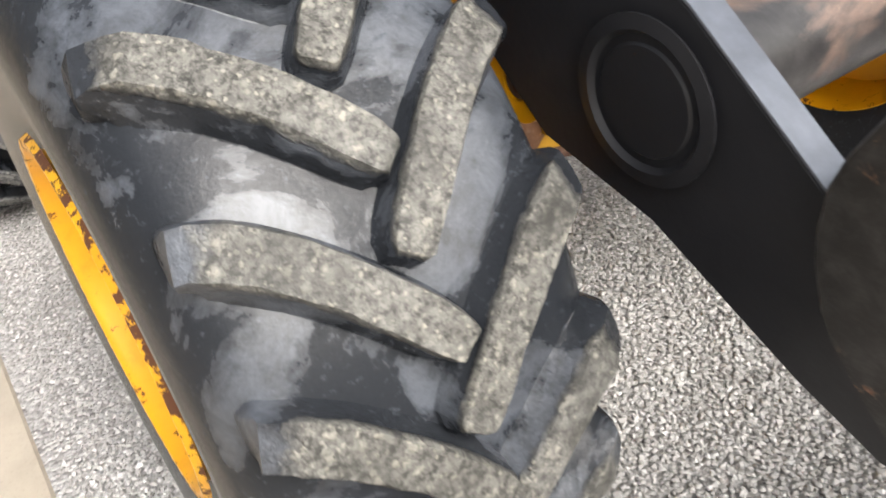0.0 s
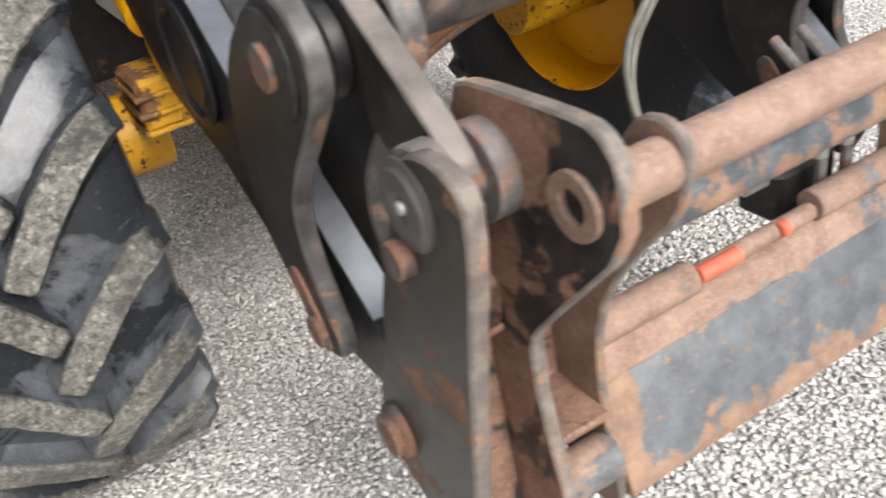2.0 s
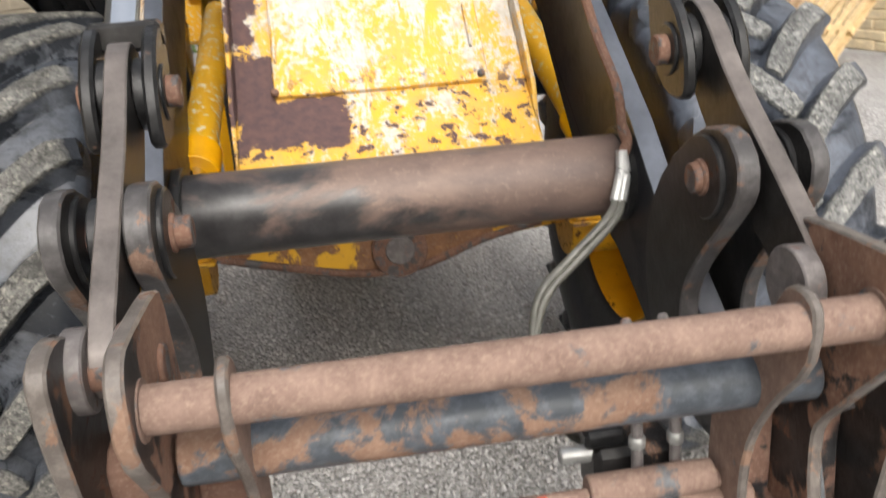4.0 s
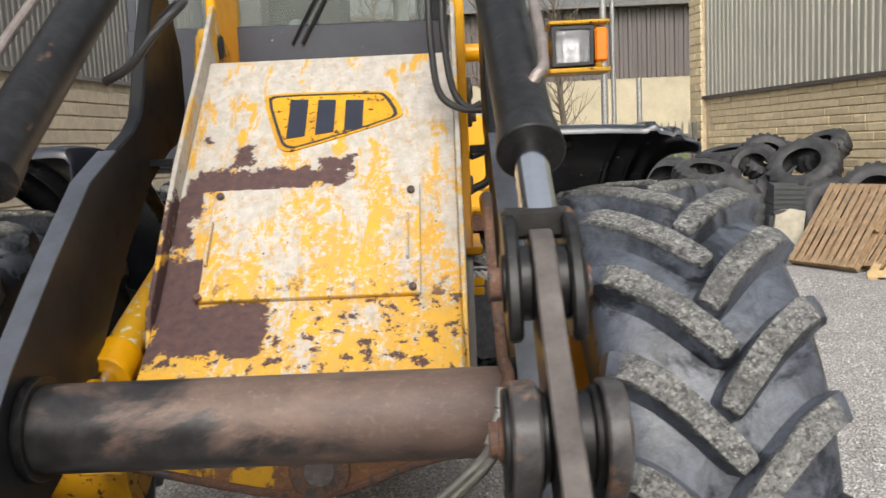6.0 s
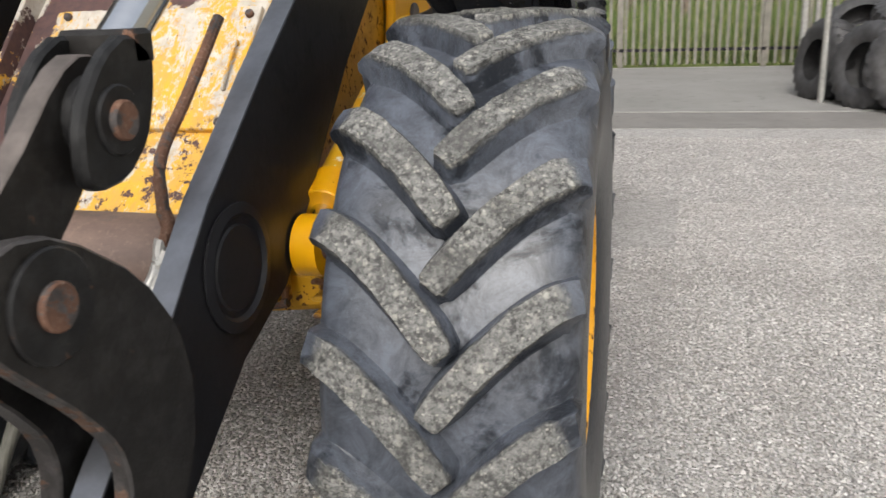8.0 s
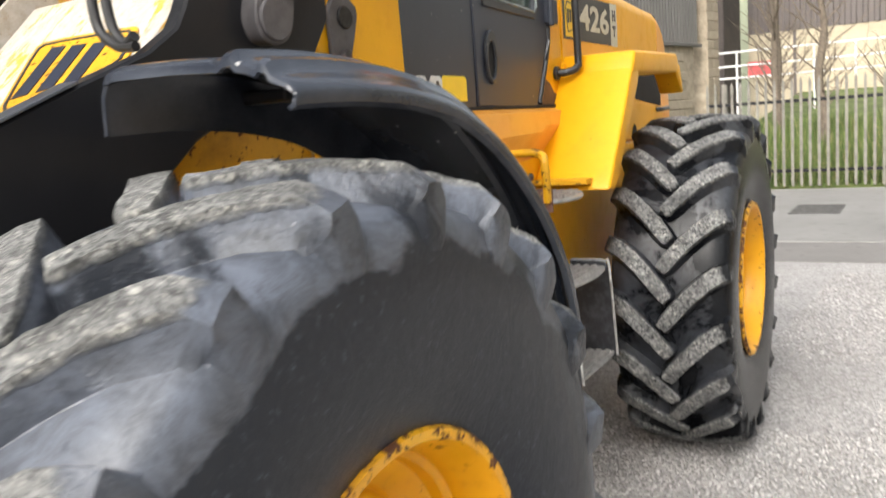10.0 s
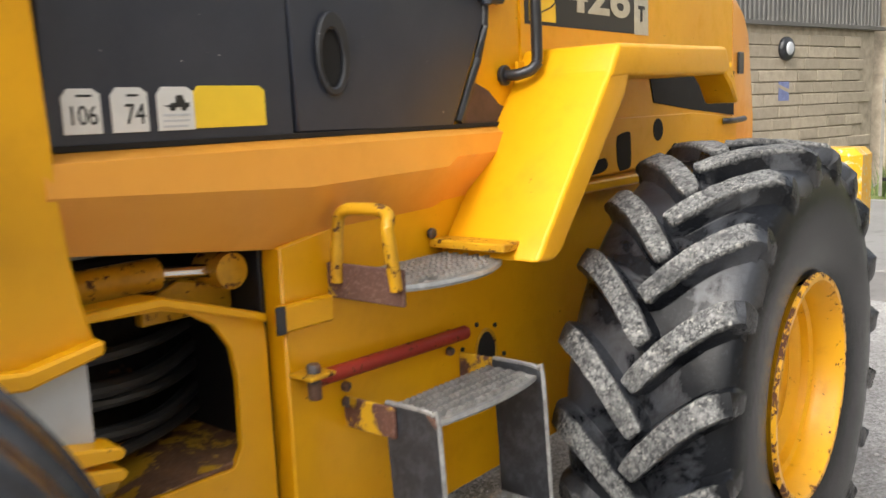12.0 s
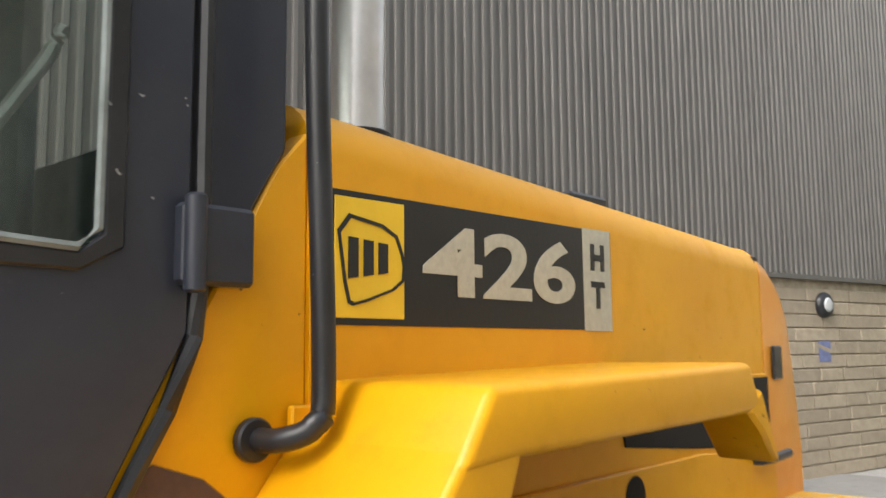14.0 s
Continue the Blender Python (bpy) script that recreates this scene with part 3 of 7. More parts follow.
def X(s, d):
    return CX + s * d


# lift arms: deep black plates from the tower down to the hitch
ARM = [(0.575, 0.67), (0.78, 0.682), (0.91, 0.752), (1.17, 0.925), (1.40, 1.01), (1.72, 1.33), (1.85, 1.46), (2.06, 1.63), (2.28, 1.74), (2.42, 1.78),
       (2.50, 1.90), (2.50, 2.10), (2.40, 2.28), (2.25, 2.30), (2.16, 2.12), (2.107, 2.005), (2.06, 1.90), (2.035, 1.858), (1.96, 1.808), (1.80, 1.745), (1.603, 1.662), (1.354, 1.482), (1.082, 1.272), (0.885, 1.075), (0.71, 0.945), (0.575, 0.825), (0.535, 0.755)]


def AX(s, d):
    """The arms sit a little to the left of the frame's middle."""
    return 1.981 + s * (d - 0.019)


def lift_arm(s):
    arm = part("lift_arm", prism(ARM, AX(s, 0.562), AX(s, 0.608), "x", 0.006), M["black"], loader, "long black painted steel lift arm")
    # glossy top edge: the sky's reflection is painted on as pale blue-grey
    part("cap", bevel(add_prism(bmesh.new(), [(1.80, 1.747), (1.603, 1.664), (1.354, 1.484), (1.082, 1.274), (0.885, 1.077), (0.71, 0.947), (0.575, 0.827), (0.572, 0.832), (0.707, 0.952), (0.882, 1.082), (1.079, 1.279), (1.351, 1.489), (1.60, 1.669), (1.797, 1.752)], AX(s, 0.558), AX(s, 0.612), "x"), 0.001), M["arm_edge"], arm, "glossy black top edge with its sky sheen painted pale")
    for ob in (arm, arm.children[0]):
        for v in ob.data.vertices:
            v.co.x += 0.03 * max(0.0, 1.5 - v.co.y)
    bm = lathe([(0, 0.0), (0, 0.118), (0.012, 0.13), (0.016, 0.13), (0.019, 0.108), (0.010, 0.10), (0.010, 0.088), (0.014, 0.084), (0.014, 0)], 40)
    part("boss", bm, M["black"], arm, "", Matrix.Translation((AX(s, 0.607) + 0.010, 1.16, 1.13)) @ Matrix.Rotation(0 if s > 0 else math.pi, 4, "Z"))
    for y, z, big in ((2.30, 1.90, 0.075), (2.33, 1.765, 0.0), (2.448, 2.03, 0.0)):
        if big:
            pc = smooth_poly([(2.240, 1.945), (2.223, 1.885), (2.240, 1.84), (2.278, 1.825), (2.318, 1.835), (2.343, 1.865), (2.356, 1.96), (2.338, 1.985), (2.308, 1.988), (2.283, 1.975)], 2)
            part("pivot_cover", prism([(y - 0.014, z) for y, z in pc], AX(s, 0.600), AX(s, 0.652), "x", 0.003), M["cover_grey"], arm, "grey pivot cover plate")
            part("pivot_disc", rod((AX(s, 0.645), 2.269, 1.882), (AX(s, 0.66), 2.269, 1.882), 0.048), M["cover_grey"], arm)
            part("bolt", rod((AX(s, 0.645), 2.310, 1.957), (AX(s, 0.672), 2.310, 1.957), 0.019, seg=6), M["galv"], arm, "pale bolt head")
        else:
            part("bolt", rod((AX(s, 0.603), y, z), (AX(s, 0.642), y, z), 0.022, seg=6), M["galv"], arm)


mirrored(lift_arm)
part("cross_tube", rod((CX - 0.545, 1.16, 1.13), (CX + 0.545, 1.16, 1.13), 0.100, seg=40), M["cross_tube"], loader, "thick rust-brown cross tube between the lift arms")
for s in (-1, 1):
    part("collar", rod((X(s, 0.52), 1.16, 1.13), (X(s, 0.545), 1.16, 1.13), 0.118, seg=40), M["black_oily"], loader)

# curved link plates that carry the lever
LINK = [(0.765, 1.25), (0.848, 1.13), (0.868, 1.02), (0.846, 0.91), (0.792, 0.832), (0.735, 0.765), (0.672, 0.735), (0.618, 0.750),
        (0.610, 0.790), (0.632, 0.838), (0.662, 0.897), (0.674, 0.955), (0.660, 1.02), (0.600, 1.10), (0.512, 1.19), (0.452, 1.255), (0.452, 1.32), (0.51, 1.37), (0.61, 1.355)]
LEVER = [(0.375, 1.105), (0.315, 1.10), (0.285, 1.15), (0.31, 1.20), (0.46, 1.315), (0.62, 1.43), (0.735, 1.545), (0.80, 1.575), (0.855, 1.54), (0.85, 1.48), (0.70, 1.32), (0.56, 1.22)]


LINK_X = 2.0105                             # middle between the two sets of links


def LX(s, d):
    return LINK_X + s * d


def VX(s, d):
    """Levers and rams sit a little nearer the middle of the nose."""
    return 2.017 + s * d


def linkage(s):
    for a, b in ((0.6115, 0.6455), (0.478, 0.520)):
        pl = part("link_plate", edged(LINK, LX(s, a), LX(s, b), 1), [M["black_worn"], M["link_edge"]], loader, "curved black link plate with rust-edged sides")
        out = a > 0.55
        part("bolt", rod((LX(s, b if out else a), 0.572, 1.27), (LX(s, b + 0.018 if out else a - 0.018), 0.572, 1.27), 0.034), M["pin"], pl)
        part("bolt", rod((LX(s, b if out else a), 0.683, 0.780), (LX(s, b + 0.016 if out else a - 0.016), 0.683, 0.780), 0.030), M["pin"], pl)
        part("disc", rod((LX(s, a - 0.010), 0.572, 1.27), (LX(s, b + 0.008), 0.572, 1.27), 0.078, seg=32), M["black_oily"], pl)
        part("lock_plate", edged(smooth_poly([(0.757, 0.865), (0.735, 0.888), (0.708, 0.876), (0.652, 0.79), (0.645, 0.755), (0.675, 0.743), (0.715, 0.775)], 1), LX(s, b if out else a - 0.008), LX(s, b + 0.008 if out else a), 1, 0.002), [M["pin"], M["pin"]], pl, "rusty pin lock plate")
    lev = part("lever", edged(LEVER, VX(s, 0.530), VX(s, 0.570), 1, 0.003), [M["black_worn"], M["lever_steel"]], loader, "flat worn steel lever, scratched bare along its edge")
    for y, z, r, w, mt in ((0.572, 1.27, 0.07, 0.026, "black_oily"), (0.79, 1.475, 0.066, 0.022, "black_oily"), (0.325, 1.15, 0.064, 0.036, "bush_pale")):
        for a, b in ((0.570, 0.570 + w), (0.530 - w, 0.530)):
            part("bush", rod((VX(s, a), y, z), (VX(s, b), y, z), r, seg=32), M[mt], lev)
    for a, b in ((0.592, 0.618), (0.484, 0.510)):
        fork = [(0.70, 1.40), (0.73, 1.38), (0.80, 1.385), (0.86, 1.43), (0.89, 1.50), (0.90, 1.56), (0.84, 1.60), (0.77, 1.565), (0.71, 1.49)]
        part("fork_plate", prism(fork, VX(s, a), VX(s, b), "x", 0.006, 1), M["black_oily"], lev, "chipped black fork plate")
        part("washer", rod((VX(s, a - 0.006), 0.79, 1.475), (VX(s, b + 0.006), 0.79, 1.475), 0.052, seg=28), M["black_oily"], lev)
    part("fork_neck", boxm((VX(s, 0.484 if s > 0 else 0.618), 0.845, 1.545), (VX(s, 0.618 if s > 0 else 0.484), 0.905, 1.60), 0.008), M["black_worn"], lev)
    part("pin", rod((VX(s, 0.455), 0.79, 1.475), (VX(s, 0.634), 0.79, 1.475), 0.03), M["pin"], lev)
    part("pin", rod((VX(s, 0.44), 0.572, 1.27), (VX(s, 0.64), 0.572, 1.27), 0.028), M["pin"], lev)
    # tilt ram: rod up to the barrel, barrel back to the tower
    p0, p1, p2 = Vector((VX(s, 0.560), 0.87, 1.56)), Vector((VX(s, 0.560), 1.06, 1.705)), Vector((X(s, 0.53), 2.15, 2.52))
    ram = part("tilt_ram", rod(p1, p2, 0.062, seg=32), M["black_oily"], loader, "black hydraulic ram barrel with scratched paint")
    part("ram_rod", rod(p0, p1 + (p2 - p1) * 0.05, 0.036, seg=28), M["chrome"], ram, "polished chrome piston rod")
    d = (p2 - p1).normalized()
    part("gland", rod(p1 - d * 0.012, p1 + d * 0.06, 0.072, 0.066, seg=32), M["black_oily"], ram)
    part("oil_pipe", pipe([(X(s, 0.575), 1.17, 1.82), (X(s, 0.605), 1.17, 1.86), (X(s, 0.625), 1.22, 1.90), (X(s, 0.625), 1.45, 2.08), (X(s, 0.61), 2.0, 2.48)], 0.013), M["edge_steel"], ram)
    # lift ram under the arm
    rx = 2.600 if s > 0 else 1.445
    q0, q1, q2 = Vector((rx, 1.475, 1.09)), Vector((rx - s * 0.004, 1.585, 1.142)), Vector((rx - s * 0.047, 2.45, 1.52))
    lr = part("lift_ram", rod(q1, q2, 0.052, seg=32), M["chipped_white"], loader, "yellow hydraulic lift ram worn to pale primer")
    part("ram_rod", rod(q0, q1 + (q2 - q1) * 0.05, 0.03), M["chrome"], lr)
    dq = (q2 - q1).normalized()
    part("gland", rod(q1 - dq * 0.015, q1 + dq * 0.09, 0.067, seg=32), M["yellow"], lr)
    ring = lathe([(-0.03, 0.032), (-0.03, 0.072), (0.03, 0.072), (0.03, 0.032), (-0.03, 0.032)], 28)
    part("eye", ring, M["yellow"], lr, "", Matrix.Translation((rx + s * 0.012, 1.475, 1.085)))
    part("pin", rod((rx - 0.04, 1.475, 1.085), (rx + 0.05, 1.475, 1.085), 0.03), M["pin"], lr)


mirrored(linkage)

# ---- nose of the front frame ----
NOSE = [(1.40, 1.12), (1.665, 1.312), (1.925, 1.603), (2.37, 2.045), (2.60, 2.06), (2.60, 0.95), (1.74, 0.86), (1.66, 0.90), (1.50, 1.03)]


def worn_panel_mat(name, patches):
    """White primer, remains of yellow, and bare brown patches of their own shape (middle x, z, half sizes)."""
    m, nt, b = nmat(name)
    p = world_co(nt)
    xyz = nt.nodes.new("ShaderNodeSeparateXYZ")
    nt.links.new(p, xyz.inputs[0])
    wob = mathn(nt, "MULTIPLY", mathn(nt, "SUBTRACT", tex_noise(nt, 15.0, 9, 0.74, vec=p), 0.5), 0.15)
    rust = None
    for cx, cz, hx, hz in patches:
        dx = mathn(nt, "SUBTRACT", mathn(nt, "ABSOLUTE", mathn(nt, "SUBTRACT", xyz.outputs[0], cx)), hx)
        dz = mathn(nt, "SUBTRACT", mathn(nt, "ABSOLUTE", mathn(nt, "SUBTRACT", xyz.outputs[2], cz)), hz)
        d = mathn(nt, "ADD", mathn(nt, "MAXIMUM", dx, dz), wob)
        f = mask(nt, d, 0.004, -0.002)
        rust = f if rust is None else mathn(nt, "MAXIMUM", rust, f)
    specks = mathn(nt, "MULTIPLY", mask(nt, tex_noise(nt, 24.0, 8, 0.72, vec=p), 0.565, 0.575), mask(nt, xyz.outputs[2], 1.42, 1.30))
    specks = mathn(nt, "MAXIMUM", specks, mask(nt, tex_noise(nt, 34.0, 6, 0.7, vec=p), 0.67, 0.685))
    rust = mathn(nt, "MAXIMUM", rust, specks)
    sv = nt.nodes.new("ShaderNodeMapping")
    sv.inputs["Scale"].default_value = (1.0, 0.45, 0.45)
    nt.links.new(p, sv.inputs["Vector"])
    ye = mathn(nt, "ADD", mathn(nt, "ADD", mathn(nt, "MULTIPLY", tex_noise(nt, 8.0, 12, 0.8, vec=sv.outputs[0], distort=0.3), 0.62), mathn(nt, "MULTIPLY", tex_noise(nt, 60.0, 8, 0.8, vec=p), 0.38)), mathn(nt, "MULTIPLY", mathn(nt, "SUBTRACT", 1.75, xyz.outputs[2]), 0.15))
    yf = mask(nt, ye, 0.545, 0.562)
    sr = nt.nodes.new("ShaderNodeMapping")
    sr.inputs["Scale"].default_value = (1.0, 0.30, 0.30)
    nt.links.new(p, sr.inputs["Vector"])
    yf = mathn(nt, "MAXIMUM", yf, mask(nt, tex_noise(nt, 15.0, 10, 0.72, vec=sr.outputs[0], distort=0.4), 0.555, 0.585))
    pale = mix(nt, mask(nt, tex_noise(nt, 30.0, 6, vec=p), 0.3, 0.7), (0.51, 0.485, 0.445), (0.37, 0.34, 0.29))
    yel = mix(nt, mask(nt, tex_noise(nt, 18.0, 6, vec=p), 0.35, 0.7), (0.62, 0.33, 0.012), (0.50, 0.30, 0.06))
    stain = mask(nt, tex_noise(nt, 22.0, 9, 0.75, vec=p), 0.54, 0.68)
    col = mix(nt, yf, pale, yel)
    col = mix(nt, mathn(nt, "MULTIPLY", stain, 0.55), col, (0.33, 0.17, 0.05))
    st = nt.nodes.new("ShaderNodeMapping")
    st.inputs["Scale"].default_value = (1.0, 0.22, 0.22)
    nt.links.new(p, st.inputs["Vector"])
    runs = mathn(nt, "MULTIPLY", mask(nt, tex_noise(nt, 42.0, 8, 0.75, vec=st.outputs[0]), 0.50, 0.72), 0.5)
    col = mix(nt, runs, col, (0.27, 0.20, 0.11))
    speck = mask(nt, tex_noise(nt, 150.0, 3, 0.6, vec=p), 0.66, 0.70)
    col = mix(nt, mathn(nt, "MULTIPLY", speck, 0.6), col, (0.14, 0.08, 0.04))
    brown = mix(nt, mask(nt, tex_noise(nt, 40.0, 6, vec=p), 0.3, 0.8), (0.050, 0.028, 0.030), (0.10, 0.05, 0.042))
    nt.links.new(mix(nt, rust, col, brown), b.inputs["Base Color"])
    nt.links.new(mix(nt, rust, (0.5,) * 3, (0.75,) * 3), b.inputs["Roughness"])
    bump(nt, b, mathn(nt, "SUBTRACT", mathn(nt, "MULTIPLY", tex_noise(nt, 50, 5, vec=p), 0.3), rust), 0.25, 0.004)
    return m


M["nose"] = worn_panel_mat("flaking_nose_paint", [(1.86, 1.643, 0.235, 0.030), (1.75, 1.712, 0.028, 0.026), (1.625, 1.60, 0.034, 0.06), (1.60, 1.525, 0.034, 0.07), (1.625, 1.34, 0.075, 0.085), (1.735, 1.255, 0.15, 0.06), (2.05, 1.675, 0.05, 0.02), (1.615, 1.776, 0.024, 0.010), (1.66, 1.12, 0.06, 0.03)])


def blade_mat():
    """Blue-black paint with bare rust along the upper and lower edge and scattered flaking."""
    m, nt, b = nmat("blade_paint")
    p = world_co(nt)
    xyz = nt.nodes.new("ShaderNodeSeparateXYZ")
    nt.links.new(p, xyz.inputs[0])
    d = mathn(nt, "SUBTRACT", mathn(nt, "ABSOLUTE", mathn(nt, "SUBTRACT", xyz.outputs[2], 0.628)), 0.078)
    ends = mathn(nt, "SUBTRACT", mathn(nt, "ABSOLUTE", mathn(nt, "SUBTRACT", xyz.outputs[0], 2.06)), 0.33)
    d = mathn(nt, "MAXIMUM", d, ends)
    wob = mathn(nt, "MULTIPLY", mathn(nt, "SUBTRACT", tex_noise(nt, 13.0, 9, 0.72, vec=p), 0.5), 0.22)
    f = mask(nt, mathn(nt, "ADD", d, wob), -0.004, 0.006)
    f = mathn(nt, "MAXIMUM", f, mask(nt, tex_noise(nt, 34.0, 8, 0.7, vec=p), 0.60, 0.63))
    rust = mix(nt, mask(nt, tex_noise(nt, 20.0, 8, 0.7, vec=p), 0.3, 0.7), (0.11, 0.066, 0.046), (0.24, 0.155, 0.11))
    pc = mix(nt, mask(nt, tex_noise(nt, 16.0, 9, 0.75, vec=p), 0.35, 0.7), (0.04, 0.046, 0.055), (0.105, 0.115, 0.13))
    nt.links.new(mix(nt, f, pc, rust), b.inputs["Base Color"])
    nt.links.new(mix(nt, f, (0.4,) * 3, (0.8,) * 3), b.inputs["Roughness"])
    bump(nt, b, mathn(nt, "ADD", tex_noise(nt, 70.0, 6, 0.7, vec=p), mathn(nt, "MULTIPLY", f, -0.5)), 0.3, 0.004)
    return m


M["blade"] = blade_mat()
M["nose_door"] = worn_panel_mat("flaking_door_paint", [(5, 5, 0.01, 0.01)])

nose = part("nose", prism(NOSE, CX - 0.425, CX + 0.425, "x", 0.006), M["nose"], loader, "sloping front panel, white and yellow paint flaking to brown")
slope = math.atan2(0.291, 0.26)
DOOR_M = Matrix.Translation((2.0, 1.796, 1.456)) @ Matrix.Rotation(slope, 4, "X")
part("access_door", boxm((-0.312, -0.197, 0.0), (0.312, 0.197, 0.020), 0.003, DOOR_M), M["nose_door"], nose, "bolted square access door, scuffed white and yellow")
for dx, dy in ((-0.29, 0.17), (0.285, 0.165), (-0.31, -0.188), (0.29, -0.18)):
    part("bolt", rod(DOOR_M @ Vector((dx, dy, 0.018)), DOOR_M @ Vector((dx, dy, 0.034)), 0.013, seg=6), M["pin"], nose)
for dx in (-0.302, 0.275):
    part("door_handle", pipe([DOOR_M @ Vector((dx, -0.075, 0.018)), DOOR_M @ Vector((dx, -0.07, 0.034)), DOOR_M @ Vector((dx, 0.06, 0.034)), DOOR_M @ Vector((dx, 0.065, 0.018))], 0.005, 8), M["nose_door"], nose)
# maker's badge: yellow shield with plain dark bars
BADGE_M = Matrix.Translation((2.01, 2.145, 1.823)) @ Matrix.Rotation(math.atan2(0.442, 0.445), 4, "X") @ Matrix.Scale(1.36, 4, (1, 0, 0)) @ Matrix.Scale(1.36, 4, (0, 1, 0))
shield = [(-0.165, 0.085), (-0.145, 0.10), (0.135, 0.095), (0.155, 0.08), (0.185, 0.012), (0.17, -0.01), (-0.075, -0.105), (-0.10, -0.10), (-0.115, -0.08)]


def flat_prism(pts, z0, z1, m, w=0.0):
    bm = add_prism(bmesh.new(), pts, z0, z1, "z")
    if w:
        bevel(bm, w)
    bmesh.ops.transform(bm, matrix=m, verts=bm.verts[:])
    return bm


def outline(pts, width, z0, z1, m):
    c = Vector((sum(p[0] for p in pts) / len(pts), sum(p[1] for p in pts) / len(pts)))
    bm = bmesh.new()
    inner = [c + (Vector(p) - c) * (1 - width) for p in pts]
    n = len(pts)
    for i in range(n):
        j = (i + 1) % n
        q = [pts[i], pts[j], tuple(inner[j]), tuple(inner[i])]
        add_prism(bm, q, z0, z1, "z")
    bmesh.ops.transform(bm, matrix=m, verts=bm.verts[:])
    return bm


badge = part("badge", flat_prism(smooth_poly(shield, 1), 0.000, 0.004, BADGE_M), M["yellow_dirty"], nose, "worn yellow shield-shaped badge with dark bars")
part("badge_border", outline(smooth_poly([(x * 0.93, y * 0.92) for x, y in shield], 1), 0.055, 0.004, 0.006, BADGE_M), M["navy"], badge)
BARS = [[(x - 0.022, 0.062 - x * 0.06), (x + 0.022, 0.060 - x * 0.06), (x + 0.022, -0.034 + x * 0.12), (x - 0.022, -0.040 + x * 0.12)] for x in (-0.072, -0.004, 0.064)]
for b_ in BARS:
    part("bar", flat_prism([(x, (y - 0.02) * 1.18 + 0.018) for x, y in b_], 0.004, 0.0065, BADGE_M), M["navy"], badge)
# raised cheeks beside the panel
CHEEK = [(1.36, 1.08), (1.56, 1.13), (1.60, 1.31), (1.93, 1.70), (2.31, 2.08), (2.47, 2.26), (2.52, 2.24), (2.50, 2.05), (2.40, 1.95), (1.98, 1.54), (1.70, 1.24), (1.44, 1.0)]
for s in (-1, 1):
    part("cheek", prism(CHEEK, X(s, 0.425), X(s, 0.440), "x", 0.003), M["nose"], nose, "chipped yellow and white edge plate")
part("belly_plate", prism([(1.44, 1.02), (1.44, 0.865), (1.60, 0.825), (1.82, 0.775), (1.95, 0.762), (2.08, 0.772), (2.27, 0.835), (2.45, 0.872), (2.45, 1.02)], 1.635, 1.67, "y", 0.006), M["belly"], loader, "dirty yellow belly plate with rust runs")
part("belly_lip", pipe([(1.44, 1.636, 0.866), (1.60, 1.634, 0.826), (1.82, 1.632, 0.776), (1.95, 1.632, 0.763), (2.08, 1.632, 0.773), (2.27, 1.634, 0.836), (2.45, 1.636, 0.873)], 0.013, 10), M["pin"], loader, "rusted lower lip of the belly plate")
plug = part("plug", rod((2.005, 1.612, 0.832), (2.005, 1.64, 0.832), 0.085, seg=36), M["pin"], loader, "rusty round plug with a worn pale centre")
part("plug_face", rod((2.005, 1.605, 0.835), (2.005, 1.613, 0.835), 0.045, seg=28), M["bush_pale"], plug)
part("front_axle", prism([(-0.6, 0.84), (-0.25, 0.80), (0.25, 0.80), (0.6, 0.84), (0.6, 0.92), (0.25, 0.98), (-0.25, 0.98), (-0.6, 0.92)], 1.70, 1.96, "y", 0.02), M["yellow_dirty"], loader, "yellow axle housing", Matrix.Translation((CX, 0, 0)))
for s in (-1, 1):
    part("axle_hub", rod((X(s, 0.58), 1.83, 0.795), (X(s, 0.98), 1.83, 0.795), 0.11), M["yellow_dirty"], loader)
    part("axle_bracket", boxm((X(s, 0.60) - 0.05, 1.60, 0.86), (X(s, 0.60) + 0.05, 1.80, 0.99), 0.012), M["belly"], loader)
    for k in range(3):
        part("bracket_rib", boxm((X(s, 0.60) - 0.06, 1.585, 0.855 + 0.045 * k), (X(s, 0.60) + 0.06, 1.80, 0.868 + 0.045 * k), 0.004), M["belly"], loader)
    part("side_cover", prism([(1.48, 1.10), (1.70, 1.28), (1.95, 1.56), (2.36, 1.97), (2.55, 1.97), (2.55, 0.95), (1.62, 0.88)], X(s, 0.424), X(s, 0.432), "x", 0.001), M["yellow_dirty"], nose, "grimy yellow side plate")
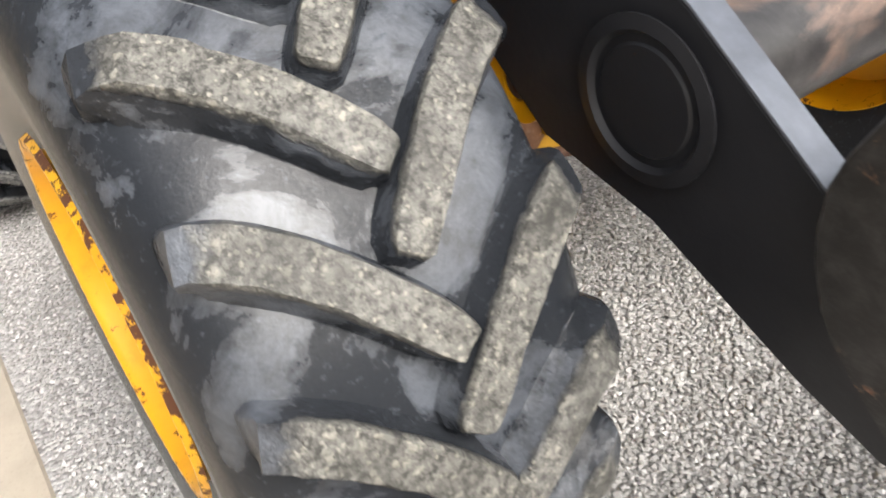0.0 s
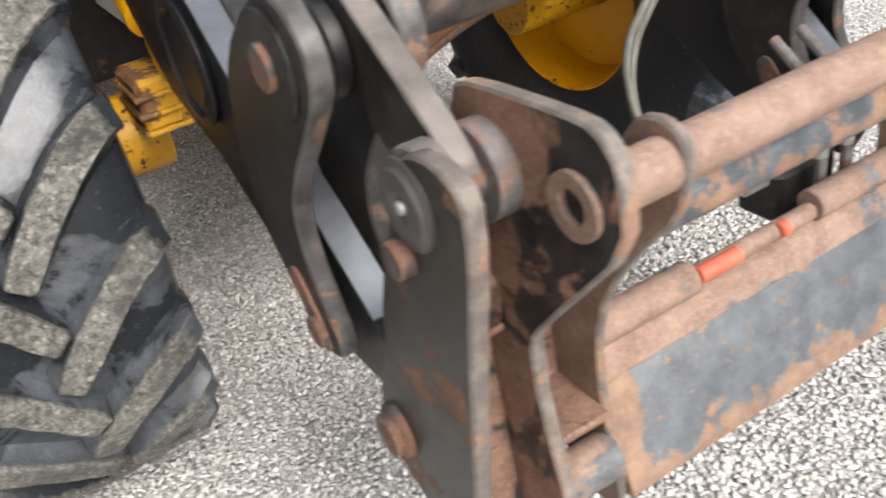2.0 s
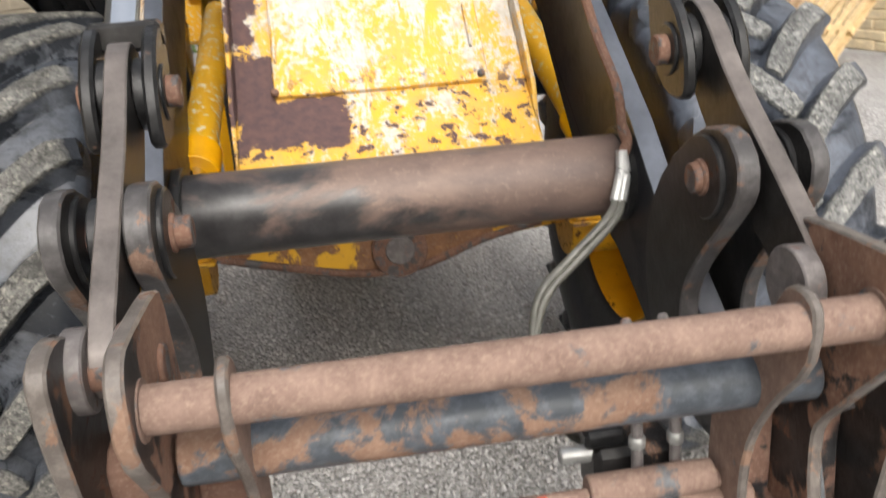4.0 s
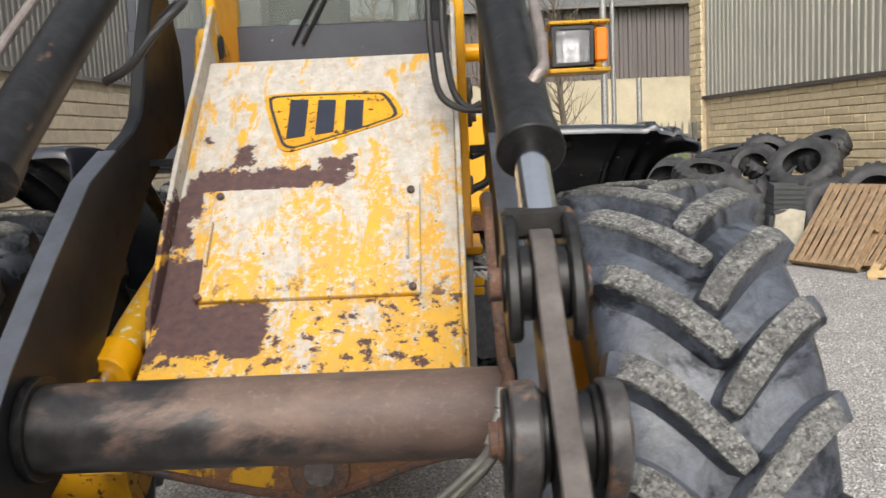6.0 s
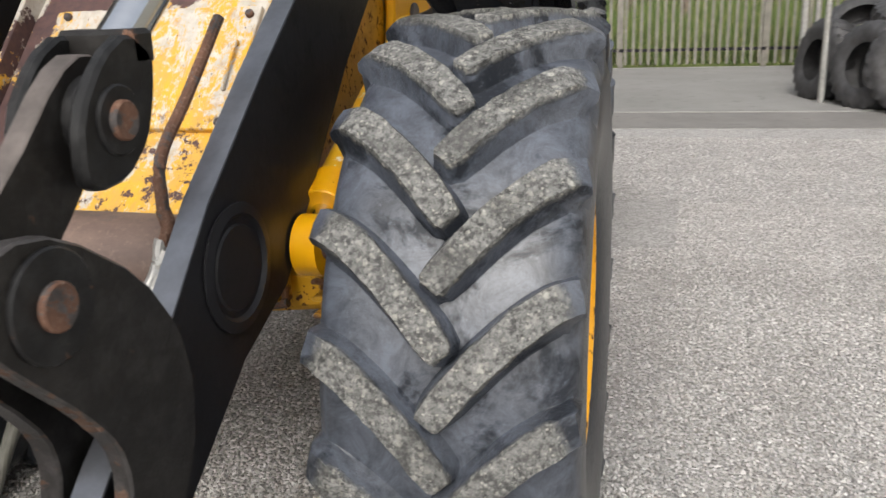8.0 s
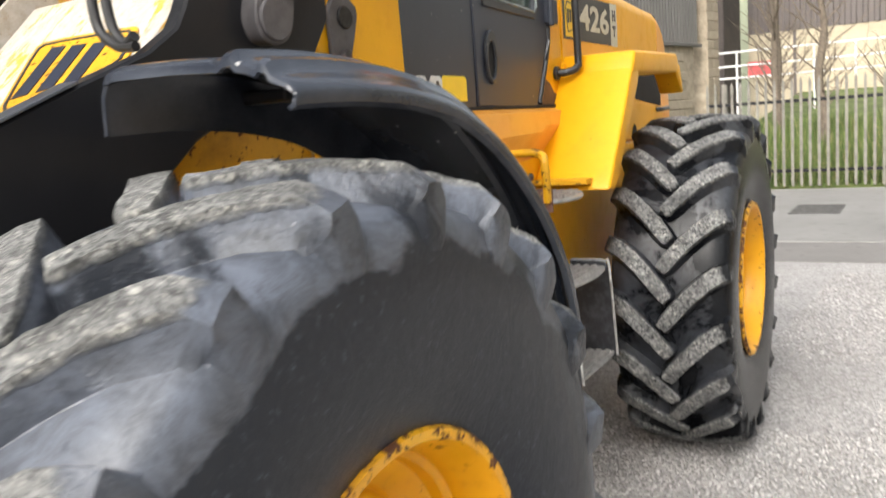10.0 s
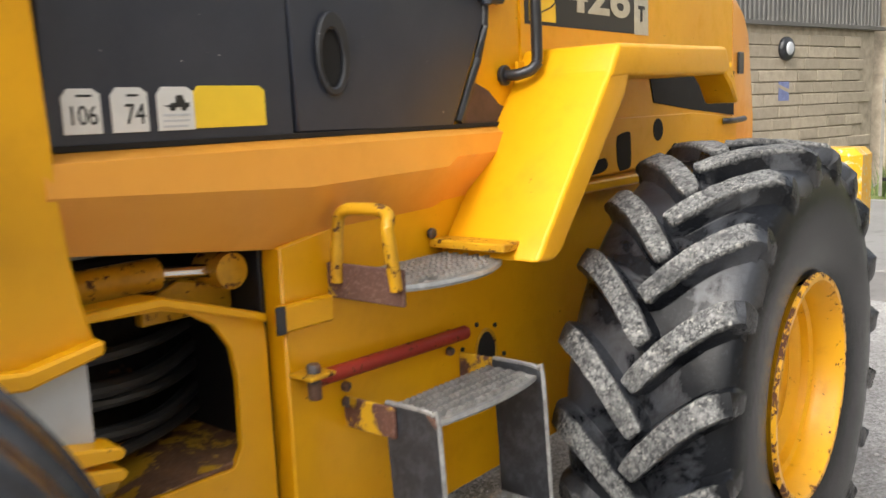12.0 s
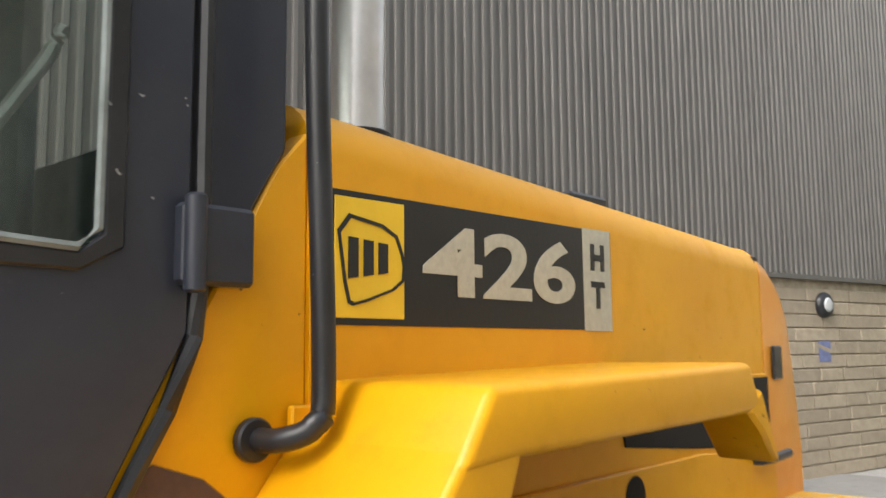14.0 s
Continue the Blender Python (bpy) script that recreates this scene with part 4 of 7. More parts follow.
# yellow tower plates behind the arms
TOWER = [(2.55, 2.6), (2.545, 2.05), (2.56, 1.78), (2.545, 1.56), (2.50, 1.40), (2.47, 1.325), (2.66, 1.315), (2.86, 1.295), (2.985, 1.322), (2.968, 1.40), (2.955, 1.48), (2.947, 1.57), (2.943, 1.70), (2.93, 2.09), (2.93, 2.6)]
for s in (-1, 1):
    tw = part("tower_plate", prism(TOWER, X(s, 0.44), X(s, 0.475), "x", 0.006), M["yellow"], loader, "tall yellow tower plate")
    part("flange", prism([(2.47, 1.345), (2.70, 1.335), (2.85, 1.318), (2.985, 1.345), (2.985, 1.318), (2.85, 1.285), (2.70, 1.30), (2.47, 1.315)], X(s, 0.475) - 0.03, X(s, 0.475) + 0.035, "x", 0.006), M["yellow"], tw)
    for z in (1.135, 1.095):
        part("tab", prism([(2.90, z + 0.03), (2.99, z + 0.012), (3.0, z), (2.99, z - 0.012), (2.90, z - 0.005)], X(s, 0.44), X(s, 0.52), "x", 0.004), M["yellow"], tw)
    part("lower_panel", boxm((X(s, 0.45) - 0.008, 2.42, 0.9), (X(s, 0.45) + 0.02, 2.965, 1.30), 0.004), M["panel_pale"], tw, "pale grey lower panel")
    cap = [(2.59, 1.94), (2.62, 1.975), (2.68, 1.98), (2.72, 1.95), (2.70, 1.88), (2.67, 1.80), (2.635, 1.785), (2.60, 1.81), (2.60, 1.88)]
    part("pivot_cap", prism(cap, X(s, 0.475), X(s, 0.492), "x", 0.004, 1), M["cover_grey"], tw, "grey steel pin cap")
    part("bolt", rod((X(s, 0.49), 2.645, 1.825), (X(s, 0.508), 2.645, 1.825), 0.018, seg=6), M["pin"], tw)
    part("bolt", rod((X(s, 0.49), 2.657, 1.925), (X(s, 0.498), 2.657, 1.925), 0.03), M["black_worn"], tw)
    part("pad", rod((X(s, 0.474), 2.745, 1.562), (X(s, 0.488), 2.745, 1.562), 0.038, seg=28), M["cover_grey"], tw, "round grey plug")
    part("grab_handle", pipe([(X(s, 0.48), 2.56, 1.68), (X(s, 0.55), 2.60, 1.705), (X(s, 0.555), 2.68, 1.725), (X(s, 0.555), 2.76, 1.722), (X(s, 0.555), 2.80, 1.67), (X(s, 0.55), 2.795, 1.58), (X(s, 0.48), 2.79, 1.54)], 0.017, 12), M["black_plastic"], tw, "black bent grab handle")
fb = part("link_bracket", prism([(2.42, 2.0), (2.47, 2.15), (2.52, 2.19), (2.60, 2.18), (2.72, 2.12), (2.72, 2.0)], 1.50, 1.565, "x", 0.006), M["yellow_dirty"], loader, "yellow ram bracket with black pivot")
part("pivot_disc", rod((1.56, 2.53, 2.12), (1.58, 2.53, 2.12), 0.045), M["black_worn"], fb)
part("tower_bridge", boxm((1.56, 2.56, 1.9), (2.44, 2.93, 2.02), 0.01), M["yellow_dirty"], loader)
part("frame_spine", boxm((1.66, 1.9, 0.78), (2.34, 2.95, 0.97), 0.02), M["yellow_dirty"], loader, "dirty yellow front chassis")

# ---- front mudguards ----
FENDER = [(1.785, 1.750), (1.90, 1.752), (2.03, 1.746), (2.12, 1.735), (2.235, 1.712), (2.33, 1.675), (2.434, 1.620), (2.550, 1.533), (2.650, 1.436), (2.735, 1.310), (2.785, 1.18), (2.805, 1.06)]
# section: distance from the middle or from the outer lip, and height over the crest line
FENDER_IN = [(0.680, -0.10), (0.683, -0.02), (0.695, 0.008), (0.72, 0.014), (0.86, 0.011)]
FENDER_OUT = [(0.172, 0.005), (0.152, 0.003), (0.142, 0.013), (0.126, 0.013), (0.116, 0.000), (0.092, -0.006), (0.078, -0.014), (0.070, -0.004), (0.056, -0.009), (0.048, -0.026), (0.034, -0.033), (0.018, -0.040), (0.006, -0.050), (0.0, -0.063), (0.002, -0.077), (0.012, -0.084)]


def front_fender(s):
    line = curve_pts([(0, y, z) for y, z in FENDER], 4)
    rows = []
    front = [(Vector((0, 1.763, 1.749)), -0.022), (Vector((0, 1.765, 1.749)), -0.010), (Vector((0, 1.773, 1.749)), -0.003)]
    for i, p in enumerate([q for q, _ in front] + line):
        drop = front[i][1] if i < len(front) else 0.0
        k = i - len(front)
        if k < 0:
            n = Vector((0, 0, 1))
        else:
            t = (line[min(k + 1, len(line) - 1)] - line[max(k - 1, 0)]).normalized()
            n = Vector((0, -t.z, t.y))
        o = 1.120 - 0.03 * min(1, max(0, (p.y - 1.95) / 0.7))
        row = []
        for dx, dn in FENDER_IN + [(o - e, h) for e, h in FENDER_OUT]:
            q = p + n * (dn + drop * max(0.0, 1 + dn / 0.086))
            row.append((X(s, dx), q.y, q.z))
        rows.append(row)
    f = part("mudguard", shell(rows, 0.007), M["fender"], loader, "black plastic front mudguard with rolled lip", smooth=40)
    part("stay", boxm((X(s, 0.47) if s > 0 else X(s, 0.80), 2.08, 1.695), (X(s, 0.80) if s > 0 else X(s, 0.47), 2.13, 1.72), 0.004), M["black"], f)
    part("bolt", rod((X(s, 1.02), 2.655, 1.29), (X(s, 1.037), 2.655, 1.29), 0.016, seg=6), M["pin"], f)


mirrored(front_fender)

# ---- quick hitch ----
HITCH_X = 2.05                             # middle of the hitch
OUT = [(0.19, 1.205), (0.24, 1.228), (0.30, 1.222), (0.355, 1.18), (0.378, 1.112), (0.462, 0.955), (0.505, 0.82), (0.572, 0.69), (0.578, 0.60), (0.55, 0.56), (0.42, 0.50), (0.345, 0.47), (0.315, 0.56), (0.262, 0.82), (0.235, 0.96), (0.195, 1.12)]
INN = [(0.40, 1.235), (0.35, 1.250), (0.18, 1.258), (0.13, 1.256), (0.095, 1.222), (0.092, 1.125), (0.205, 1.0), (0.28, 0.915), (0.292, 0.88), (0.288, 0.785), (0.245, 0.60), (0.235, 0.50), (0.29, 0.45), (0.42, 0.46), (0.47, 0.60), (0.46, 0.9), (0.43, 1.1)]
RIB = [(0.205, 1.205), (0.165, 1.212), (0.134, 1.198), (0.126, 1.16), (0.14, 1.095), (0.225, 1.0), (0.285, 0.905), (0.308, 0.82), (0.308, 0.70), (0.272, 0.52), (0.30, 0.475), (0.42, 0.48), (0.43, 0.90), (0.37, 1.0), (0.27, 1.09), (0.235, 1.165)]


def HX(s, d):
    return HITCH_X + s * d


def span(s, a, b, y0, z0, y1, z1):
    """Two box corners across one side of the hitch."""
    p, q = sorted((HX(s, a), HX(s, b)))
    return (p, y0, z0), (q, y1, z1)


def hitch_side(s):
    o = part("side_plate", edged(OUT, HX(s, 0.626), HX(s, 0.655), 1), [M["black_plate"], M["plate_edge"]], hitch, "thick rusty hitch side plate with worn black paint")
    part("pin_boss", lathe([(0.0, 0.0), (0.0, 0.060), (0.004, 0.060), (0.006, 0.050), (0.011, 0.046), (0.011, 0.022), (0.007, 0.018), (0.007, 0.0)], 32), M["disc_grey"], o, "round worn grey pin end", Matrix.Translation((HX(s, 0.654), 0.318, 1.15)) @ Matrix.Rotation(0 if s > 0 else math.pi, 4, "Z"))
    part("bolt", rod((HX(s, 0.655), 0.318, 1.15), (HX(s, 0.668), 0.318, 1.15), 0.011, seg=6), M["galv"], o)
    part("bolt", rod((HX(s, 0.652), 0.352, 1.065), (HX(s, 0.676), 0.352, 1.065), 0.027), M["pin"], o)
    part("bolt", lathe([(0.0, 0.0), (0.0, 0.05), (0.012, 0.048), (0.018, 0.038), (0.030, 0.036), (0.033, 0.0)], 28), M["pin"], o, "large rusty pivot pin head", Matrix.Translation((HX(s, 0.652), 0.515, 0.655)) @ Matrix.Rotation(0 if s > 0 else math.pi, 4, "Z"))
    part("pin", rod((HX(s, 0.50), 0.318, 1.15), (HX(s, 0.655), 0.318, 1.15), 0.03), M["pin"], o)
    i = part("side_plate", edged(INN, HX(s, 0.507), HX(s, 0.532), 1), [M["hitch_plate"], M["plate_edge"]], hitch, "rust-brown inner hitch plate")
    part("tube_end", lathe([(-0.018, 0.022), (-0.018, 0.042), (0.018, 0.042), (0.018, 0.022), (0.0, 0.018), (-0.018, 0.022)], 28), M["rust_tube"], i, "hollow tube end", Matrix.Translation((HX(s, 0.522), 0.165, 1.157)))
    part("rib", edged(RIB, HX(s, 0.392), HX(s, 0.410), 1), [M["rust_tube"], M["plate_edge"]], hitch, "rusty shaped rib")
    ledge = [(0.43, 0.995), (0.375, 0.99), (0.345, 0.965), (0.35, 0.90), (0.385, 0.885), (0.39, 0.80), (0.37, 0.50), (0.43, 0.48)]
    part("web", prism(ledge, HX(s, 0.53), HX(s, 0.628), "x", 0.006), M["hitch"], hitch, "stepped rusty web between the side plates")
    part("web_seam", pipe([(HX(s, 0.535), 0.352, 0.893), (HX(s, 0.58), 0.350, 0.889), (HX(s, 0.622), 0.353, 0.894)], 0.006, 8), M["pin"], hitch, "rough weld seam")
    lo, hi = span(s, 0.408, 0.509, 0.41, 0.48, 0.44, 1.0)
    part("web", boxm(lo, hi, 0.005), M["hitch"], hitch)
    lo, hi = span(s, 0.408, 0.509, 0.285, 0.685, 0.42, 0.70)
    part("shelf", boxm(lo, hi, 0.004), M["hitch"], hitch, "small rusty shelf between the plates")
    part("pin_tube", lathe([(-0.051, 0.018), (-0.051, 0.040), (0.051, 0.040), (0.051, 0.018), (-0.051, 0.018)], 28), M["rust_tube"], hitch, "short rusty pin tube", Matrix.Translation((HX(s, 0.458), 0.30, 0.60)))
    if s > 0:
        part("eye", lathe([(-0.018, 0.026), (-0.018, 0.062), (0.018, 0.062), (0.018, 0.026), (-0.018, 0.026)], 28), M["rust_tube"], hitch, "rusty pin eye", Matrix.Translation((HX(s, 0.558), 0.335, 0.585)))
        part("eye_arm", prism([(0.285, 0.60), (0.385, 0.60), (0.43, 0.82), (0.36, 0.82)], HX(s, 0.545), HX(s, 0.572), "x", 0.004), M["rust_tube"], hitch)


hitch = part("hitch_frame", rod((HITCH_X - 0.50, 0.30, 1.005), (HITCH_X + 0.50, 0.30, 1.005), 0.046, seg=36), M["hitch_dark"], loader, "rusty quick hitch carriage with peeling black paint")
mirrored(hitch_side)
part("top_bar", rod((1.53, 0.165, 1.157), (2.606, 0.165, 1.157), 0.0335, seg=32), M["rust_tube"], hitch, "rust-pink hitch bar")
BLADE = [(0.365, 0.742), (0.39, 0.747), (0.405, 0.72), (0.31, 0.50), (0.275, 0.50), (0.272, 0.525)]
part("blade", prism(BLADE, 1.662, 2.505, "x", 0.004), M["blade"], hitch, "sloping lower blade, black paint worn to rust")
part("blade_lip", prism([(0.362, 0.742), (0.352, 0.728), (0.340, 0.695), (0.346, 0.692), (0.364, 0.73), (0.40, 0.742), (0.40, 0.752)], 1.665, 2.50, "x", 0.002), M["rust_tube"], hitch, "rusted bent lip along the blade")
part("latch_rod", rod((1.70, 0.385, 0.762), (2.46, 0.385, 0.762), 0.017), M["rust_tube"], hitch)
part("latch_cover", lathe([(-0.11, 0.017), (-0.11, 0.031), (0.11, 0.031), (0.11, 0.017), (-0.11, 0.017)], 24), M["rust_tube"], hitch, "open rusty latch tube", Matrix.Translation((1.79, 0.385, 0.765)))
part("latch_cover", boxm((1.69, 0.365, 0.742), (1.90, 0.42, 0.768), 0.006), M["rust_tube"], hitch)
part("latch_cover", rod((2.20, 0.385, 0.772), (2.43, 0.385, 0.772), 0.030, seg=28), M["rust_tube"], hitch)
for a, b in ((-0.09, 0.005), (0.105, 0.125)):
    part("latch_tip", rod((CX + a, 0.372, 0.769), (CX + b, 0.372, 0.769), 0.015), M["red_pin"], hitch, "red painted latch pin")
part("latch_ram", boxm((2.25, 0.49, 0.655), (2.42, 0.60, 0.775), 0.014), M["black_plate"], hitch, "dark oily latch ram body with rust")
part("latch_ram_head", boxm((2.235, 0.50, 0.775), (2.315, 0.60, 0.812), 0.008), M["black_oily"], hitch)
part("latch_ram_end", rod((2.19, 0.53, 0.755), (2.255, 0.53, 0.755), 0.017), M["galv"], hitch)
for x in (2.318, 2.392):
    part("latch_hose", pipe([(x, 0.462, 0.655), (x, 0.455, 0.74), (x, 0.46, 0.85), (x + 0.01, 0.50, 0.93), (x + 0.03, 0.60, 0.99)], 0.0115), M["bush_pale"], hitch, "rust-dusted hydraulic hose")
    part("hose_nut", rod((x, 0.458, 0.80), (x, 0.458, 0.825), 0.017, seg=6), M["galv"], hitch)
for k in (0, 1):
    part("oil_hose", pipe([(2.50, 1.045, 1.19), (2.475 + 0.012 * k, 1.01, 1.11), (2.432 + 0.022 * k, 0.97, 1.07), (2.33 + 0.024 * k, 0.94, 0.992), (2.262 + 0.02 * k, 0.91, 0.94), (2.232 + 0.008 * k, 0.88, 0.86), (2.225, 0.82, 0.76), (2.25, 0.70, 0.71), (2.285, 0.60, 0.72)], 0.0105), M["hose_olive"], hitch, "slack dusty hydraulic hose")
    part("hose_end", pipe([(2.502, 1.05, 1.215 - 0.01 * k), (2.495 + 0.008 * k, 1.035, 1.16), (2.472 + 0.012 * k, 1.008, 1.105)], 0.015, 10), M["galv"], hitch, "bright steel hose end")
part("hose_fitting", pipe([(2.505, 1.06, 1.27), (2.515, 1.055, 1.235), (2.503, 1.05, 1.20)], 0.014, 10), M["pin"], loader, "rusty steel elbow")
part("oil_pipe", pipe([(2.505, 1.06, 1.268), (2.50, 1.08, 1.36), (2.495, 1.2, 1.46), (2.495, 1.35, 1.60)], 0.012), M["pin"], loader)

# ---- rear half ----
def rpart(name, bm, mat, parent=None, label="", smooth=35):
    return part(name, bm, mat, parent or loader, label, REAR, smooth)


S = 0.50
# cab: lower side with door, upper posts and glass
cab = rpart("cab", prism([(-2.15, 1.678), (-1.58, 1.68), (-1.58, 2.95), (-2.13, 2.95)], S - 0.03, S, "x", 0.004), M["cab_grey"], None, "charcoal painted operator's cab")


def ring_plate(outer, inner, a, b, w=0.004):
    """A plate of polygon outer with the opening inner (same count of points)."""
    bm = bmesh.new()
    vs = [[bm.verts.new((x, *p)) for p in pts] for x, pts in ((a, outer), (b, outer), (b, inner), (a, inner))]
    n = len(outer)
    for k in range(4):
        p, q = vs[k], vs[(k + 1) % 4]
        for i in range(n):
            j = (i + 1) % n
            bm.faces.new((p[i], p[j], q[j], q[i]))
    return bevel(bm, w)


door = rpart("cab_door", ring_plate([(-1.572, 1.685), (-1.01, 1.677), (-0.862, 1.96), (-0.86, 2.94), (-1.585, 2.94), (-1.585, 2.2)],
                                    [(-1.50, 2.07), (-1.01, 2.045), (-0.975, 2.07), (-0.975, 2.86), (-1.50, 2.86), (-1.51, 2.2)], S - 0.03, S + 0.006), M["cab_grey"], None, "charcoal cab door with black recessed handle")
rpart("window_pane", boxm((S - 0.018, -1.52, 2.03), (S - 0.012, -0.96, 2.88), 0.001), M["glass"], door, "tinted side window").visible_shadow = False
rpart("window_seal", ring_plate([(-1.505, 2.04), (-1.01, 2.03), (-0.955, 2.06), (-0.955, 2.87), (-1.515, 2.87), (-1.52, 2.2)], [(-1.485, 2.075), (-1.012, 2.052), (-0.982, 2.075), (-0.982, 2.85), (-1.485, 2.85), (-1.49, 2.2)], S + 0.004, S + 0.014, 0.003), M["black_plastic"], door)
rpart("seal_edge", pipe([(S + 0.012, -1.48, 2.081), (S + 0.012, -1.013, 2.057), (S + 0.012, -0.988, 2.08), (S + 0.012, -0.986, 2.84)], 0.006, 6, 0), M["seal_pale"], door, "dusty pale window seal")
rec = [(-1.46 + 0.053 * math.cos(a), 1.862 + 0.098 * math.sin(a)) for a in [2 * math.pi * k / 20 for k in range(20)]]
rin = [(-1.463 + 0.034 * math.cos(a), 1.852 + 0.068 * math.sin(a)) for a in [2 * math.pi * k / 20 for k in range(20)]]
rpart("handle_bezel", ring_plate(rec, rin, S + 0.005, S + 0.02, 0.004), M["black_plastic"], door, "black oval door handle")
rpart("handle_cavity", prism(rin, S + 0.004, S + 0.008, "x", 0.0005), M["hole"], door)
rpart("rear_post", prism([(-0.85, 1.975), (-0.70, 2.225), (-0.695, 2.95), (-0.85, 2.95)], S - 0.05, S - 0.004, "x", 0.006), M["cab_grey"], cab)
rpart("seal_strip", pipe([(S + 0.004, -0.985, 1.69), (S + 0.004, -0.93, 1.79), (S + 0.004, -0.852, 1.955), (S + 0.004, -0.845, 2.2), (S + 0.004, -0.845, 2.9)], 0.012, 8, 2), M["black_plastic"], cab)
hinge = rpart("hinge", boxm((S - 0.004, -0.885, 2.02), (S + 0.028, -0.775, 2.125), 0.006), M["cab_grey"], door, "heavy charcoal door hinge")
rpart("hinge_pin", rod((S + 0.03, -0.87, 2.01), (S + 0.03, -0.87, 2.135), 0.014), M["cab_grey"], door)
rpart("cab_back_panel", prism([(-1.02, 1.673), (-0.66, 1.673), (-0.66, 2.26), (-0.715, 2.2), (-0.86, 1.94)], S - 0.05, S - 0.006, "x", 0.004), M["yellow"], cab, "yellow corner panel behind the door")
rpart("bare_patch", prism([(-0.985, 1.676), (-0.705, 1.676), (-0.725, 1.72), (-0.78, 1.735), (-0.83, 1.775), (-0.90, 1.80), (-0.935, 1.775)], S - 0.006, S - 0.003, "x", 0.0005), plain("bare_brown_primer", (0.075, 0.042, 0.036), 0.65, 0, 0.35, 20), cab, "bare brown patch")
rpart("sill_strip", boxm((S + 0.001, -2.15, 1.672), (S + 0.008, -0.72, 1.684), 0.001), M["hole"], cab, "strip painted black as the shaded gap at the foot of the cab")
# labels on the lower cab side
for y0, y1, z0, z1, mt, nm in ((-2.118, -2.043, 1.703, 1.785, "white_label", "label"), (-2.023, -1.946, 1.703, 1.787, "white_label", "label"), (-1.926, -1.842, 1.703, 1.788, "white_label", "label"), (-1.842, -1.660, 1.705, 1.79, "yellow_label", "label")):
    pts = [(y0, z0), (y1, z0), (y1, z1 - 0.01), (y1 - 0.015, z1), (y0 + 0.012, z1), (y0, z1 - 0.015)]
    rpart(nm, prism(pts, S, S + 0.003, "x", 0.0005), M[mt], cab, "white data sticker" if mt == "white_label" else "plain yellow plate")
# cab box: floor, far side, front, roof
rpart("cab_shell", boxm((-0.80, -2.12, 1.66), (S - 0.03, -0.70, 1.70), 0.004), M["interior"], cab)
rpart("cab_roof", boxm((-0.84, -2.2, 2.95), (S + 0.04, -0.66, 3.07), 0.03), M["cab_grey"], cab)
rpart("far_side", boxm((-0.80, -2.12, 1.68), (-0.77, -0.70, 2.1), 0.004), M["cab_grey"], cab)
for y in (-2.1, -1.5, -0.76):
    rpart("far_post", boxm((-0.80, y - 0.03, 2.1), (-0.74, y + 0.03, 2.95), 0.006), M["cab_grey"], cab)
rpart("windscreen_base", boxm((-0.80, -2.16, 1.68), (S - 0.03, -2.12, 2.24), 0.006), M["cab_grey"], cab, "dark dash below the windscreen")
rpart("windscreen", boxm((-0.76, -2.145, 2.24), (S - 0.06, -2.135, 2.93), 0.001), M["glass"], cab).visible_shadow = False
rpart("wiper", pipe([(-0.10, -2.17, 2.16), (-0.02, -2.175, 2.3), (0.12, -2.175, 2.55)], 0.008, 8), M["black"], cab)
rpart("wiper", pipe([(-0.14, -2.17, 2.16), (-0.06, -2.18, 2.3), (0.06, -2.18, 2.5)], 0.006, 8), M["black"], cab)
rpart("lining", boxm((-0.765, -2.1, 1.70), (-0.755, -0.72, 2.12), 0.003), M["interior"], cab)
rpart("rear_lining", boxm((-0.76, -0.74, 1.70), (S - 0.06, -0.72, 2.30), 0.003), M["interior"], cab)
rpart("headrest", boxm((-0.30, -0.98, 2.62), (0.0, -0.88, 2.86), 0.045), M["panel_pale"], cab, "pale seat headrest")
seat = rpart("seat", boxm((-0.42, -1.45, 1.98), (0.10, -0.95, 2.10), 0.05), M["seat"], cab)
rpart("seat_back", boxm((-0.40, -1.0, 2.05), (0.08, -0.86, 2.75), 0.05), M["seat"], cab)
rpart("steering_column", pipe([(-0.15, -1.95, 1.7), (-0.15, -1.85, 2.1), (-0.15, -1.72, 2.3)], 0.04), M["interior"], cab)
rpart("inner_stay", pipe([(S - 0.07, -1.22, 1.98), (S - 0.12, -1.02, 2.28), (S - 0.12, -0.98, 2.36)], 0.010, 8), M["galv"], cab)

# orange skirt under the cab
SK = [(-2.19, 1.598, 1.49), (-1.60, 1.565, 1.42), (-1.10, 1.575, 1.43), (-1.06, 1.60, 1.44), (-0.66, 1.60, 1.46)]
rows = []
for y, zc, zb in SK:
    o = 0.062 if y < -1.5 else (0.058 if y < -1.0 else 0.03)
    rows.append([(S - 0.10, y, 1.672), (S + 0.004, y + 0.0, 1.672), (S + o * 0.9, y, 1.655), (S + o, y, zc), (S - 0.03, y, zb), (S - 0.13, y, zb - 0.01)])
rpart("skirt", add_loft(bmesh.new(), rows), M["orange"], None, "orange-yellow pressed skirt under the cab", smooth=20)
# chassis side
rpart("chassis_side", prism([(-1.64, 1.43), (-1.64, 0.62), (0.9, 0.62), (1.1, 1.0), (1.15, 1.55), (-0.5, 1.62)], 0.1, S - 0.01, "x", 0.006), M["yellow"], None, "yellow rear chassis side")
rpart("chassis_side", prism([(-1.64, 1.43), (-1.64, 0.62), (0.9, 0.62), (1.1, 1.0), (1.15, 1.55), (-0.5, 1.62)], -0.55, 0.0, "x", 0.006), M["yellow"], None)
